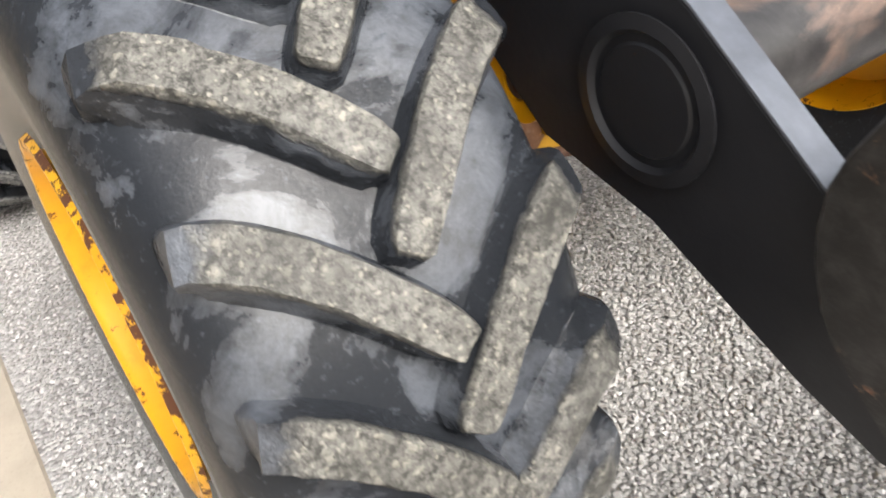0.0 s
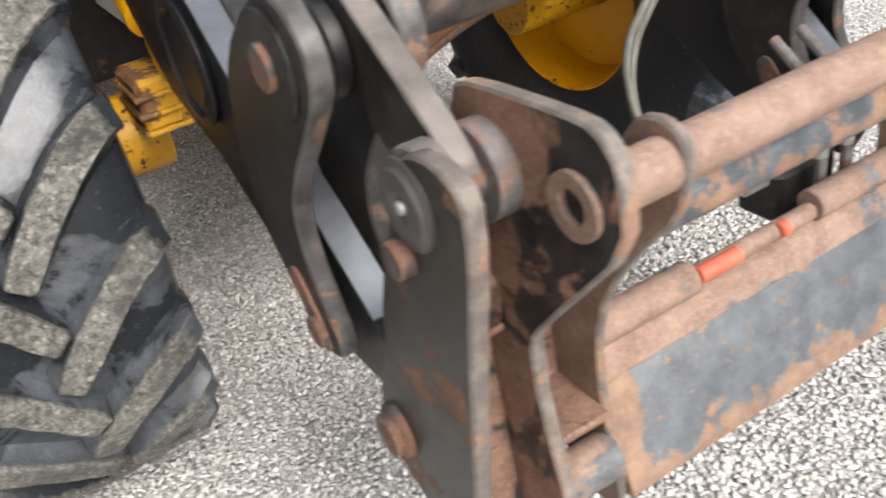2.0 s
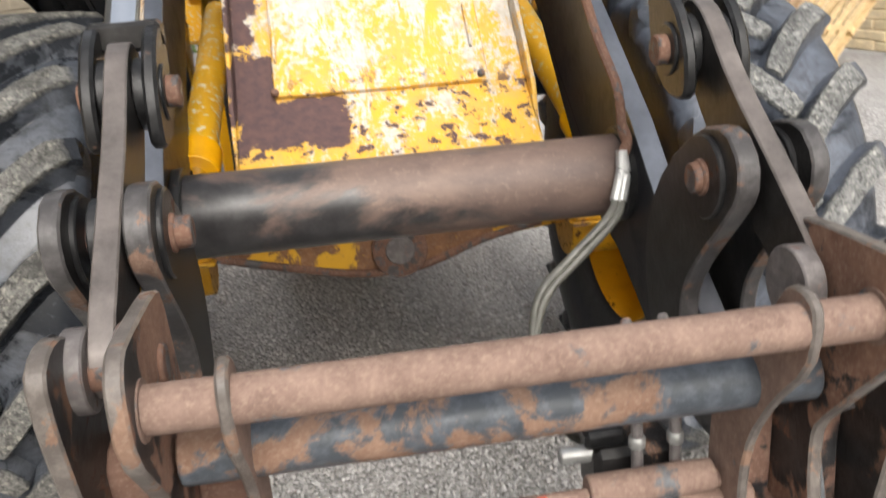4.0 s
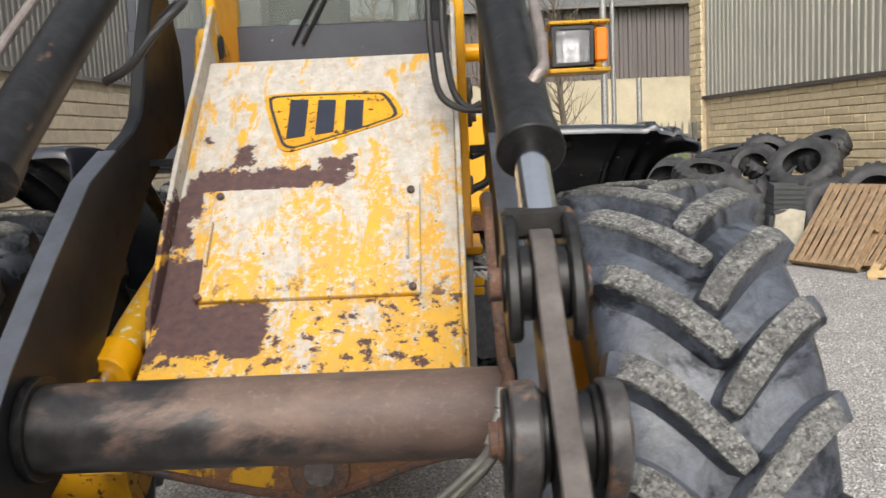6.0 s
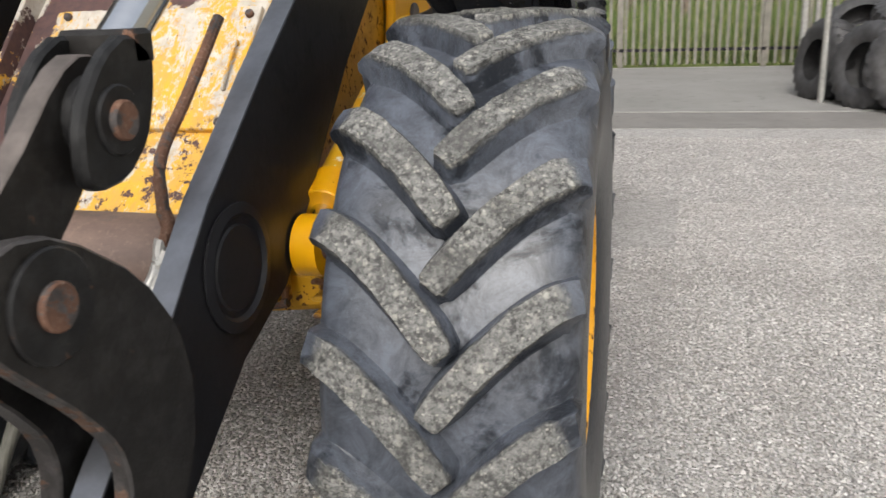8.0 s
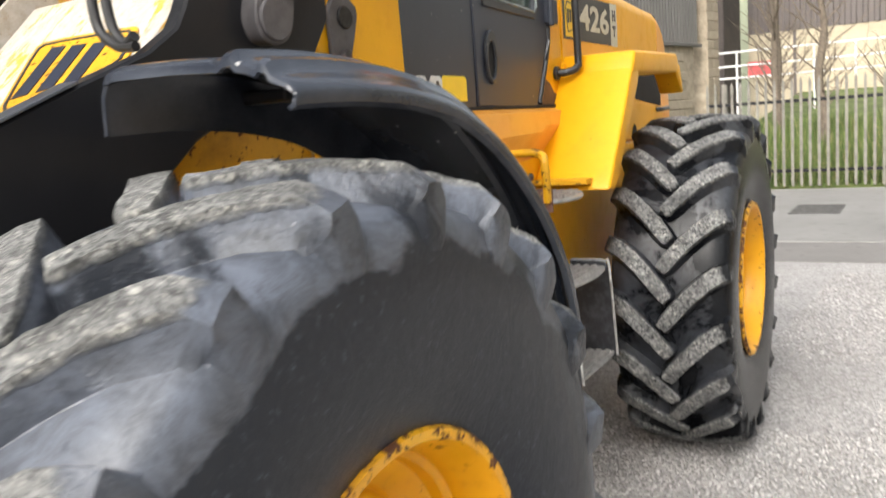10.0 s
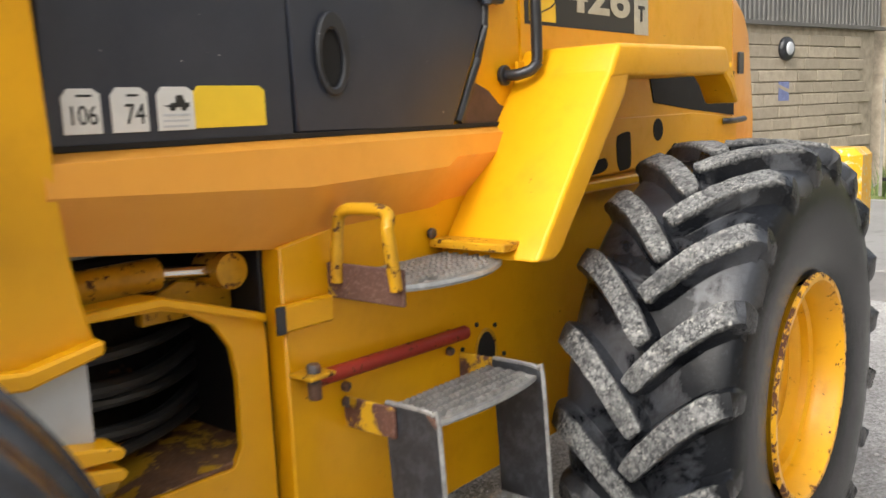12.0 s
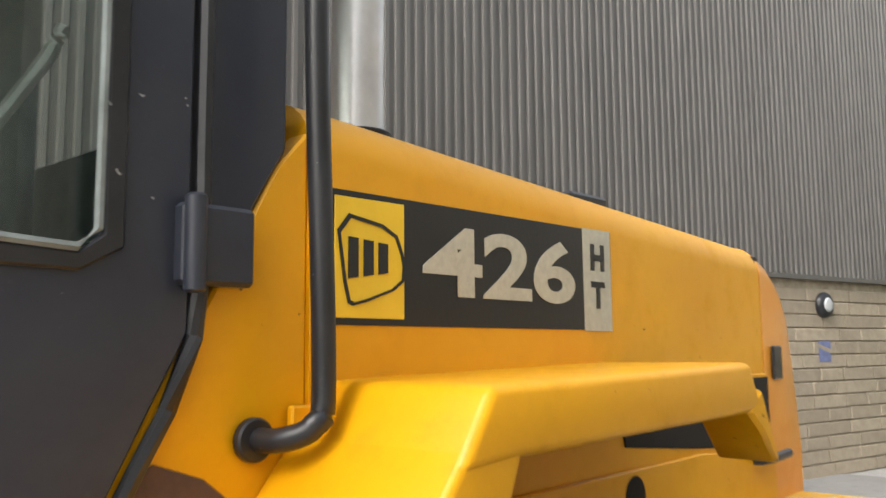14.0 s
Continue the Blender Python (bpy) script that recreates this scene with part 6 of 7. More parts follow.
def stones_mat():
    m, nt, b = nmat("gravel_stones")
    g = nt.nodes.new("ShaderNodeNewGeometry")
    c = ramp(nt, g.outputs["Random Per Island"], [(0.0, (0.259, 0.250, 0.243)), (0.2, (0.359, 0.350, 0.341)), (0.55, (0.439, 0.430, 0.421)), (0.85, (0.522, 0.515, 0.506)), (1.0, (0.635, 0.630, 0.623))])
    c = mix(nt, mathn(nt, "MULTIPLY", mask(nt, tex_noise(nt, 1.2, 6, 0.65, vec=world_co(nt)), 0.45, 0.7), 0.35), c, (0.226, 0.215, 0.206))
    nt.links.new(c, b.inputs["Base Color"])
    b.inputs["Roughness"].default_value = 0.85
    return m


def stones(name, x0, x1, y0, y1, step, lo, hi, seed):
    rng = np.random.default_rng(seed)
    nx, ny = int((x1 - x0) / step), int((y1 - y0) / step)
    gx, gy = np.meshgrid(np.arange(nx), np.arange(ny))
    n = nx * ny
    cx = x0 + (gx.ravel() + rng.random(n)) * step
    cy = y0 + (gy.ravel() + rng.random(n)) * step
    r = rng.uniform(lo, hi, n)
    base = np.array([(1, 0, 0), (0, 1, 0), (-1, 0, 0), (0, -1, 0), (0.1, 0.1, 0.75), (0, 0, -0.6)], float)
    v = base[None] * rng.uniform(0.7, 1.25, (n, 6, 1)) + rng.normal(0, 0.16, (n, 6, 3))
    a = rng.random(n) * 6.283
    tl = rng.normal(0, 0.5, n)
    ca, sa, ct, st = np.cos(a)[:, None], np.sin(a)[:, None], np.cos(tl)[:, None], np.sin(tl)[:, None]
    x, y, z = v[..., 0], v[..., 1] * rng.uniform(0.6, 1, (n, 1)), v[..., 2] * 0.75
    y, z = y * ct - z * st, y * st + z * ct
    x, y = x * ca - y * sa, x * sa + y * ca
    v = np.stack([x, y, z], -1) * r[:, None, None] + np.stack([cx, cy, r * 0.25 + rng.random(n) * 0.004], -1)[:, None]
    tri = np.array([(0, 1, 4), (1, 2, 4), (2, 3, 4), (3, 0, 4), (1, 0, 5), (2, 1, 5), (3, 2, 5), (0, 3, 5)])
    f = (tri[None] + (np.arange(n) * 6)[:, None, None]).reshape(-1)
    me = bpy.data.meshes.new(name)
    me.vertices.add(n * 6)
    me.vertices.foreach_set("co", v.reshape(-1))
    me.loops.add(len(f))
    me.loops.foreach_set("vertex_index", f)
    nf = len(f) // 3
    me.polygons.add(nf)
    me.polygons.foreach_set("loop_start", np.arange(nf) * 3)
    me.polygons.foreach_set("use_smooth", rng.random(nf) < 0.55)
    me.update(calc_edges=True)
    me.materials.append(M["stones"])
    ob = new(name, me)
    return tagged(ob, "loose pale grey gravel stones on the yard", "gravel", kind="stuff")


M["stones"] = stones_mat()
stones("gravel_stones", 0.45, 3.4, 0.0, 2.6, 0.0158, 0.0078, 0.0138, 1)
stones("gravel_stones", 3.4, 5.2, 0.0, 6.5, 0.019, 0.008, 0.013, 2)
stones("gravel_stones", 0.45, 3.4, 2.6, 5.2, 0.022, 0.008, 0.013, 3)
stones("gravel_stones", 2.6, 7.0, 6.5, 9.5, 0.034, 0.009, 0.015, 4)
stones("gravel_stones", 5.2, 8.2, 0.5, 6.5, 0.029, 0.009, 0.015, 6)

thing("pavement", boxm((-4.0, -6, -0.05), (0.40, 11.0, 0.012), 0.01), M["concrete"], "pale buff concrete apron beside the gravel", "pavement", kind="structure")

# ---------- road, fence and buildings behind ----------
ROADM = pose(2.5, 11.35, 0, 0, 0, 4)
thing("road", boxm((-30, 0, -0.05), (40, 6.2, 0.02), 0.01, ROADM), M["road"], "pale concrete road behind the yard", "road", kind="structure")
thing("road_edge", boxm((-30, -1.3, -0.05), (40, 0.0, 0.008), 0.01, ROADM), M["kerb"], "dark dirty edge of the gravel yard", "pavement", kind="structure")


M["cast_iron"] = plain("road_cast_iron", (0.10, 0.098, 0.095), 0.7, 0.3, 0.35, 14)
COVER_M = pose(1.55, 14.4, 0.02, 0, 0, 4)
cover = thing("drain_cover", boxm((-0.34, -0.55, 0.0), (0.34, 0.55, 0.012), 0.004), M["cast_iron"], "dark cast-iron drain cover set in the pale road", "drain cover", m=COVER_M)
WORLD[cover] = COVER_M.copy()
for k in range(7):
    part("rib", boxm((-0.30, -0.48 + 0.15 * k, 0.012), (0.30, -0.42 + 0.15 * k, 0.018), 0.002), M["cast_iron"], cover, "", COVER_M)


def grass_mat():
    m, nt, b = nmat("grass")
    g = nt.nodes.new("ShaderNodeNewGeometry")
    c = ramp(nt, g.outputs["Random Per Island"], [(0.0, (0.05, 0.085, 0.02)), (0.5, (0.12, 0.19, 0.045)), (0.85, (0.19, 0.23, 0.07)), (1.0, (0.32, 0.27, 0.13))])
    nt.links.new(c, b.inputs["Base Color"])
    b.inputs["Roughness"].default_value = 0.7
    return m


M["grass"] = grass_mat()
M["soil"] = plain("soil", (0.12, 0.10, 0.06), 0.95, 0, 0.4, 3)
M["grass_bank"] = plain("grass_bank", (0.10, 0.125, 0.04), 0.95, 0, 0.5, 2.0, 0.6)
bank = add_loft(bmesh.new(), [[(x, 6.5, -0.1), (x, 6.6, 0.05), (x, 8.5, 0.35), (x, 14, 1.2), (x, 22, 1.9), (x, 22, -0.2)] for x in (-3.3, 0, 10, 22)])
bmesh.ops.transform(bank, matrix=ROADM, verts=bank.verts[:])
thing("grass_bank", bank, M["grass_bank"], "grassy bank behind the fence", "bank", kind="structure")


def blades(name, n, x0, x1, y0, y1, h0, h1, seed):
    rng = np.random.default_rng(seed)
    x = rng.uniform(x0, x1, n)
    y = rng.uniform(y0, y1, n)
    z = np.interp(y, [6.6, 8.5, 14, 22], [0.05, 0.35, 1.2, 1.9])
    h = rng.uniform(h0, h1, n)
    a = rng.random(n) * 6.283
    lean = rng.normal(0, 0.25, (n, 2)) * h[:, None]
    w = 0.012
    v = np.zeros((n, 3, 3))
    v[:, 0] = np.stack([x - w * np.cos(a), y - w * np.sin(a), z - 0.02], -1)
    v[:, 1] = np.stack([x + w * np.cos(a), y + w * np.sin(a), z - 0.02], -1)
    v[:, 2] = np.stack([x + lean[:, 0], y + lean[:, 1], z + h], -1)
    me = bpy.data.meshes.new(name)
    me.from_pydata(v.reshape(-1, 3).tolist(), [], np.arange(n * 3).reshape(-1, 3).tolist())
    me.materials.append(M["grass"])
    ob = new(name, me)
    ob.matrix_basis = ROADM
    return tagged(ob, "rough green grass growing on the bank", "grass", kind="stuff")


blades("grass", 30000, -3.2, 6, 6.55, 12, 0.12, 0.6, 5)

# palisade fence
M["fence"] = plain("weathered_fence_steel", (0.21, 0.20, 0.175), 0.6, 0.2, 0.3, 6)
fence = empty("palisade_fence", ROADM @ Vector((0, 6.4, 0)), "weathered grey steel palisade fence along the road", "fence")
pale_bm = add_prism(bmesh.new(), [(-0.024, 0.05), (0.024, 0.05), (0.024, 1.93), (0.0, 2.02), (-0.024, 1.93)], -0.006, 0.006, "y")
pale_me = to_mesh("pale", pale_bm, M["fence"])
for k in range(64):
    part_of("pale", pale_me, fence, "", ROADM @ pose(-3.0 + k * 0.15, 6.4, 0.02))
for z in (0.35, 1.62):
    part("rail", boxm((-3.0, 6.41, z - 0.03), (6.5, 6.45, z + 0.03), 0.004), M["black"], fence, "", ROADM)
post_me = to_mesh("post", boxm((-0.05, -0.05, 0), (0.05, 0.05, 2.0), 0.006), M["fence"])
for k in range(4):
    part_of("post", post_me, fence, "", ROADM @ pose(-2.7 + k * 2.75, 6.5, 0))


# corrugated cladding with real profile
def cladding_mat(name, base):
    m, nt, b = nmat(name)
    p = world_co(nt)
    st = nd(nt, "ShaderNodeMapping")
    st.inputs["Scale"].default_value = (1, 1, 0.12)
    nt.links.new(p, st.inputs["Vector"])
    c = mix(nt, mask(nt, tex_noise(nt, 3.5, 7, 0.7, vec=st.outputs[0]), 0.3, 0.72), tuple(v * 0.75 for v in base), base)
    nt.links.new(c, b.inputs["Base Color"])
    b.inputs["Roughness"].default_value = 0.5
    b.inputs["Metallic"].default_value = 0.15
    return m


M["clad_dark"] = cladding_mat("dark_cladding", (0.155, 0.150, 0.142))
M["clad_green"] = cladding_mat("olive_cladding", (0.56, 0.54, 0.46))
M["clad_brown"] = cladding_mat("brown_cladding", (0.14, 0.12, 0.115))


def cladding(length, z0, z1, pitch=0.2, depth=0.035):
    """Corrugated sheet along x, facing -y."""
    n = int(length / pitch)
    lo, hi = [], []
    for k in range(n):
        for u, d in ((0.0, 0), (0.45, 0), (0.55, 1), (0.90, 1)):
            lo.append(((k + u) * pitch, -depth * d, z0))
    hi = [(x, y, z1) for x, y, _ in lo]
    return sheet([lo, hi], 0.004)


def stone_mat(name, base):
    m, nt, b = nmat(name)
    inf = nt.nodes.new("ShaderNodeObjectInfo")
    p = world_co(nt)
    c = mix(nt, inf.outputs["Random"], tuple(v * 0.86 for v in base), tuple(min(1, v * 1.08) for v in base))
    c = mix(nt, mathn(nt, "MULTIPLY", mask(nt, tex_noise(nt, 8, 7, 0.7, vec=p), 0.4, 0.75), 0.5), c, tuple(v * 0.5 for v in base))
    nt.links.new(c, b.inputs["Base Color"])
    b.inputs["Roughness"].default_value = 0.9
    bump(nt, b, tex_noise(nt, 20, 7, 0.7, vec=p), 0.5, 0.02)
    return m


M["stone"] = stone_mat("sandstone_block", (0.84, 0.69, 0.45))
M["stone_grey"] = stone_mat("grey_stone_block", (0.40, 0.34, 0.255))
M["mortar"] = plain("mortar", (0.66, 0.54, 0.36), 0.95, 0, 0.3, 6)
M["mortar_grey"] = plain("grey_mortar", (0.33, 0.28, 0.21), 0.95, 0, 0.3, 6)


def block_mesh(name, w, h, d, mat, seed):
    rnd = random.Random(seed)
    bm = boxm((-w / 2, -d, -h / 2), (w / 2, d, h / 2), 0.012)
    for v in bm.verts:
        v.co += Vector((rnd.uniform(-0.004, 0.004), rnd.uniform(-0.008, 0.003), rnd.uniform(-0.004, 0.004)))
    return to_mesh(name, bm, mat)


def stone_wall(name, m, length, height, rise, widths, mat, mortar, label, seed, start=0.0, name_piece="stone_block"):
    """A backing wall with its courses of separate blocks proud of the joints; faces -y."""
    wall = thing(name, boxm((0, 0.0, 0), (length, 0.3, height), 0.004, m), mortar, label, "wall", kind="structure")
    wall["label"] = label
    WORLD[wall] = Matrix()
    meshes = [block_mesh(name_piece, w, rise - 0.014, 0.02, mat, seed + i) for i, w in enumerate(widths)]
    rnd = random.Random(seed)
    count, extra = 0, []
    for c in range(int(height / rise)):
        x = start - rnd.random() * 0.3
        while x < length - 0.1:
            i = rnd.randrange(len(widths))
            w = widths[i]
            if x > 0 and x + w < length:
                mm = m @ pose(x + w / 2, -0.004, (c + 0.5) * rise)
                if count < 290:
                    part_of(name_piece, meshes[i], wall, "", mm)
                    count += 1
                else:
                    extra.append((meshes[i], mm))
            x += w + 0.012
    if extra:
        bm = bmesh.new()
        for me, mm in extra:
            first = len(bm.verts)
            bm.from_mesh(me)
            bm.verts.ensure_lookup_table()
            bmesh.ops.transform(bm, matrix=mm, verts=bm.verts[first:])
        ob = part("stone_courses", bm, mat, wall)
        ob["kind"] = "stuff"
    return wall


# building beyond the loader's far side: dark cladding over grey stone
shed = empty("dark_shed", (-5.5, 10, 0), "long shed with dark corrugated cladding over grey stone", "building")
# facing: -y of the wall frame must look towards +x
FLIP = Matrix.Translation((-1.9, 20.2, 0)) @ Matrix.Rotation(radians(82), 4, "Z") @ Matrix.Translation((-24, 0, 0))
M["trim_green"] = plain("yellow_green_trim", (0.42, 0.46, 0.05), 0.5, 0, 0.1)
part("cladding", cladding(24, 3.0, 8.0, 0.13, 0.03), M["clad_dark"], shed, "dark grey-brown corrugated cladding", FLIP, smooth=None)
part("cladding_back", boxm((0, 0.02, 2.98), (24, 0.3, 8.0), 0.004), M["mortar_grey"], shed, "", FLIP)
part("drip_edge", boxm((0, -0.09, 2.92), (24, 0.0, 2.99), 0.004), M["clad_dark"], shed, "", FLIP)
pilA = part("corner_pillar", boxm((24.2, -0.10, 0), (24.8, 0.5, 5.95), 0.01), M["mortar_grey"], shed, "grey stone corner pillar", FLIP)
pa_me = [block_mesh("stone_block", w, 0.19, 0.02, M["stone_grey"], 80 + i) for i, w in enumerate((0.58, 0.28))]
for c in range(28):
    if c % 2:
        part_of("stone_block", pa_me[0], pilA, "", FLIP @ pose(24.5, -0.105, 0.11 + c * 0.205))
    else:
        for dx in (-0.145, 0.155):
            part_of("stone_block", pa_me[1], pilA, "", FLIP @ pose(24.5 + dx, -0.105, 0.11 + c * 0.205))
part("corner_trim", boxm((24.62, -0.10, 6.35), (24.74, 0.10, 8.2), 0.006), M["trim_green"], shed, "yellow-green corner trim strip", FLIP)
part("trim_foot", boxm((24.55, -0.16, 6.28), (24.85, 0.10, 6.38), 0.01), M["trim_green"], shed, "", FLIP)
part("gutter", boxm((23.95, -0.30, 6.02), (26.2, 0.0, 6.24), 0.02), M["clad_brown"], shed, "dark gutter box", FLIP)
stone_wall("wall_west", FLIP @ Matrix.Translation((12.5, 0, 0)), 11.25, 2.95, 0.20, (0.6, 0.85, 1.15), M["stone_grey"], M["mortar_grey"], "grey coursed stone wall below the cladding", 11)
thing("wall_west_end", boxm((0, 0.0, 0), (12.5, 0.3, 2.95), 0.004, FLIP), M["mortar_grey"], "plain grey stone wall end", "wall", kind="structure")
wl = FLIP @ Matrix.Translation((20.7, -0.02, 2.55))
lightob = thing("wall_lamp", bevel(lathe([(0, 0), (0, 0.19), (0.05, 0.20), (0.10, 0.17), (0.12, 0.0)], 28), 0.01), M["black_plastic"], "round black bulkhead lamp on the stone wall", "lamp", m=wl @ Matrix.Rotation(radians(-90), 4, "Z"))
WORLD[lightob] = lightob.matrix_basis.copy()
part("lamp_glass", lathe([(0.10, 0.0), (0.10, 0.115), (0.13, 0.09), (0.145, 0.0)], 28), M["panel_pale"], lightob, "pale round lamp glass", lightob.matrix_basis.copy())
thing("wall_sign", boxm((-0.16, -0.03, -0.16), (0.16, -0.022, 0.16), 0.003, FLIP @ Matrix.Translation((20.7, 0, 1.85))), plain("blue_sign", (0.16, 0.19, 0.36), 0.5), "small faded blue sign on the wall", "sign")

# building on the other side: olive cladding over sandstone blocks
dB = Vector((9.0 - 7.8, 11.8 - 18.1, 0)).normalized()
angB = math.atan2(dB.y, dB.x)
BM_ = Matrix.Translation((7.8, 18.1, 0)) @ Matrix.Rotation(angB, 4, "Z")
shed2 = empty("sandstone_shed", (10, 10, 0), "large shed with olive cladding over pale sandstone", "building")
part("cladding", cladding(22, 2.55, 8.0, 0.17, 0.03), M["clad_green"], shed2, "olive-grey corrugated cladding", BM_, smooth=None)
part("cladding_back", boxm((0, 0.02, 2.5), (22, 0.3, 8.0), 0.004), M["mortar"], shed2, "", BM_)
part("drip_edge", boxm((-0.1, -0.09, 2.47), (22, 0.0, 2.54), 0.004), M["clad_brown"], shed2, "", BM_)
stone_wall("wall_east", BM_, 10.0, 2.5, 0.138, (0.30, 0.46, 0.62), M["stone"], M["mortar"], "pale sandstone wall of long coursed blocks", 23)
thing("wall_east_end", boxm((10.0, 0, 0), (22, 0.3, 2.5), 0.004, BM_), M["mortar"], "plain sandstone wall end", "wall", kind="structure")
pil = part("corner_pillar", boxm((-0.55, -0.08, 0), (0.0, 0.5, 8.0), 0.01), M["mortar"], shed2, "sandstone corner pillar", BM_)
pm = [block_mesh("stone_block", w, 0.15, 0.02, M["stone"], 60 + i) for i, w in enumerate((0.53, 0.25))]
for c in range(40):
    if c % 2:
        part_of("stone_block", pm[0], pil, "", BM_ @ pose(-0.275, -0.085, 0.09 + c * 0.165))
    else:
        for dx in (-0.41, -0.14):
            part_of("stone_block", pm[1], pil, "", BM_ @ pose(dx, -0.085, 0.09 + c * 0.165))

# far building behind the fence
far = empty("far_shed", (3, 34, 0), "distant long shed, brown cladding over cream wall", "building")
FB = Matrix.Translation((-4, 33, 0))
part("wall", boxm((0, 0, 0), (24, 0.3, 4.0), 0.01), plain("cream_render", (0.46, 0.40, 0.29), 0.9, 0, 0.15, 1.5), far, "cream rendered lower wall", FB)
part("cladding", cladding(24, 4.0, 6.6, 0.35, 0.05), M["clad_brown"], far, "brown corrugated band", FB, smooth=None)
part("roof", prism([(-0.6, 6.6), (-0.6, 6.75), (8, 9.0), (8, 8.8)], -0.5, 24.5, "x", 0.02), M["clad_dark"], far, "grey sloping roof", FB)
part("back", boxm((0, 7.5, 0), (24, 8, 8.8), 0.01), M["mortar"], far, "", FB)
for k in range(8):
    part("joint", boxm((1.5 + 3 * k, -0.03, 0), (1.6 + 3 * k, 0.0, 4.0), 0.004), M["clad_brown"], far, "", FB)

ph = empty("pale_house", (-6, 38, 0), "distant pale green rendered building with a pitched gable", "building")
part("wall", prism([(-9.0, 0), (-1.4, 0), (-1.4, 6.2), (-2.9, 6.9), (-9.0, 6.6)], 36.0, 42.0, "y", 0.03), plain("pale_render", (0.42, 0.46, 0.33), 0.9, 0, 0.15, 0.7), ph, "pale green rendered wall")
part("roof", prism([(-9.3, 6.6), (-2.9, 6.95), (-1.1, 6.15), (-1.1, 6.35), (-2.9, 7.15), (-9.3, 6.8)], 35.7, 42.2, "y", 0.03), M["clad_brown"], ph)
dk = empty("dark_shelter", (-4.6, 30, 0), "dark brown timber shelter behind the fence", "building")
part("wall", boxm((-6.3, 29, 0), (-3.75, 31, 7.5), 0.03), plain("dark_timber", (0.045, 0.036, 0.032), 0.8, 0, 0.3, 3), dk)
rl = empty("white_railing", (-2.5, 27, 0), "white painted steel railing on a raised path", "railing")
M["white_rail"] = plain("white_rail_paint", (0.75, 0.75, 0.73), 0.5, 0, 0.1)
for z in (3.12, 2.72, 2.38):
    part("rail", rod((-3.9, 27, z), (1.4, 27, z), 0.028, seg=8), M["white_rail"], rl)
for k in range(6):
    part("post", rod((-3.9 + 1.05 * k, 27, 0.5), (-3.9 + 1.05 * k, 27, 3.14), 0.03, seg=8), M["white_rail"], rl)
thing("red_sign", boxm((-2.55, 27.03, 2.36), (-1.65, 27.06, 2.80), 0.01), plain("faded_red", (0.50, 0.09, 0.09), 0.6), "faded red board behind the railing", "sign")

# ---------- scrap tyres, pallets and crates by the sandstone shed ----------
M["scrap_tyre"] = plain("scrap_tyre_rubber", (0.040, 0.040, 0.043), 0.6, 0, 0.55, 7, 0.4)
M["pallet_old"] = plain("weathered_pallet_wood", (0.34, 0.235, 0.14), 0.85, 0, 0.35, 9, 0.4)
M["pallet_new"] = plain("fresh_pallet_wood", (0.58, 0.42, 0.22), 0.8, 0, 0.25, 9, 0.4)
M["crate"] = plain("dark_plastic_crate", (0.06, 0.065, 0.068), 0.55, 0, 0.2)
M["board"] = plain("pale_painted_board", (0.40, 0.37, 0.29), 0.7, 0, 0.3, 5)


def scrap_tyre(m, R, w, rim, seed):
    rnd = random.Random(seed)
    h = w / 2
    prof = [(-h * 0.8, rim), (-h * 0.95, rim + 0.06), (-h, (R + rim) / 2), (-h * 0.92, R - 0.08), (-h * 0.75, R - 0.02), (-h * 0.4, R - 0.006), (-h * 0.06, R), (h * 0.06, R), (h * 0.4, R - 0.006), (h * 0.75, R - 0.02), (h * 0.92, R - 0.08), (h, (R + rim) / 2),
            (h * 0.95, rim + 0.06), (h * 0.8, rim), (h * 0.72, rim + 0.03), (h * 0.85, (R + rim) / 2), (h * 0.6, R - 0.06), (0, R - 0.045), (-h * 0.6, R - 0.06), (-h * 0.85, (R + rim) / 2), (-h * 0.72, rim + 0.03), (-h * 0.8, rim)]
    seg = 88
    bm = lathe(prof, seg)
    for v in bm.verts:
        rr = math.hypot(v.co.y, v.co.z)
        if rr > R - 0.03:
            k = round(math.atan2(v.co.z, v.co.y) / (2 * math.pi) * seg + abs(v.co.x) / h * 3)
            if k % 4 < 2:
                v.co.y *= 1 + 0.032 / rr
                v.co.z *= 1 + 0.032 / rr
    bmesh.ops.transform(bm, matrix=Matrix.Rotation(rnd.random() * 6, 4, "X"), verts=bm.verts[:])
    bmesh.ops.remove_doubles(bm, verts=bm.verts[:], dist=1e-5)
    return thing("scrap_tyre", bm, M["scrap_tyre"], "worn black scrap tyre lying in the pile", "tyre", "scrap tyre pile", m=m, smooth=45)


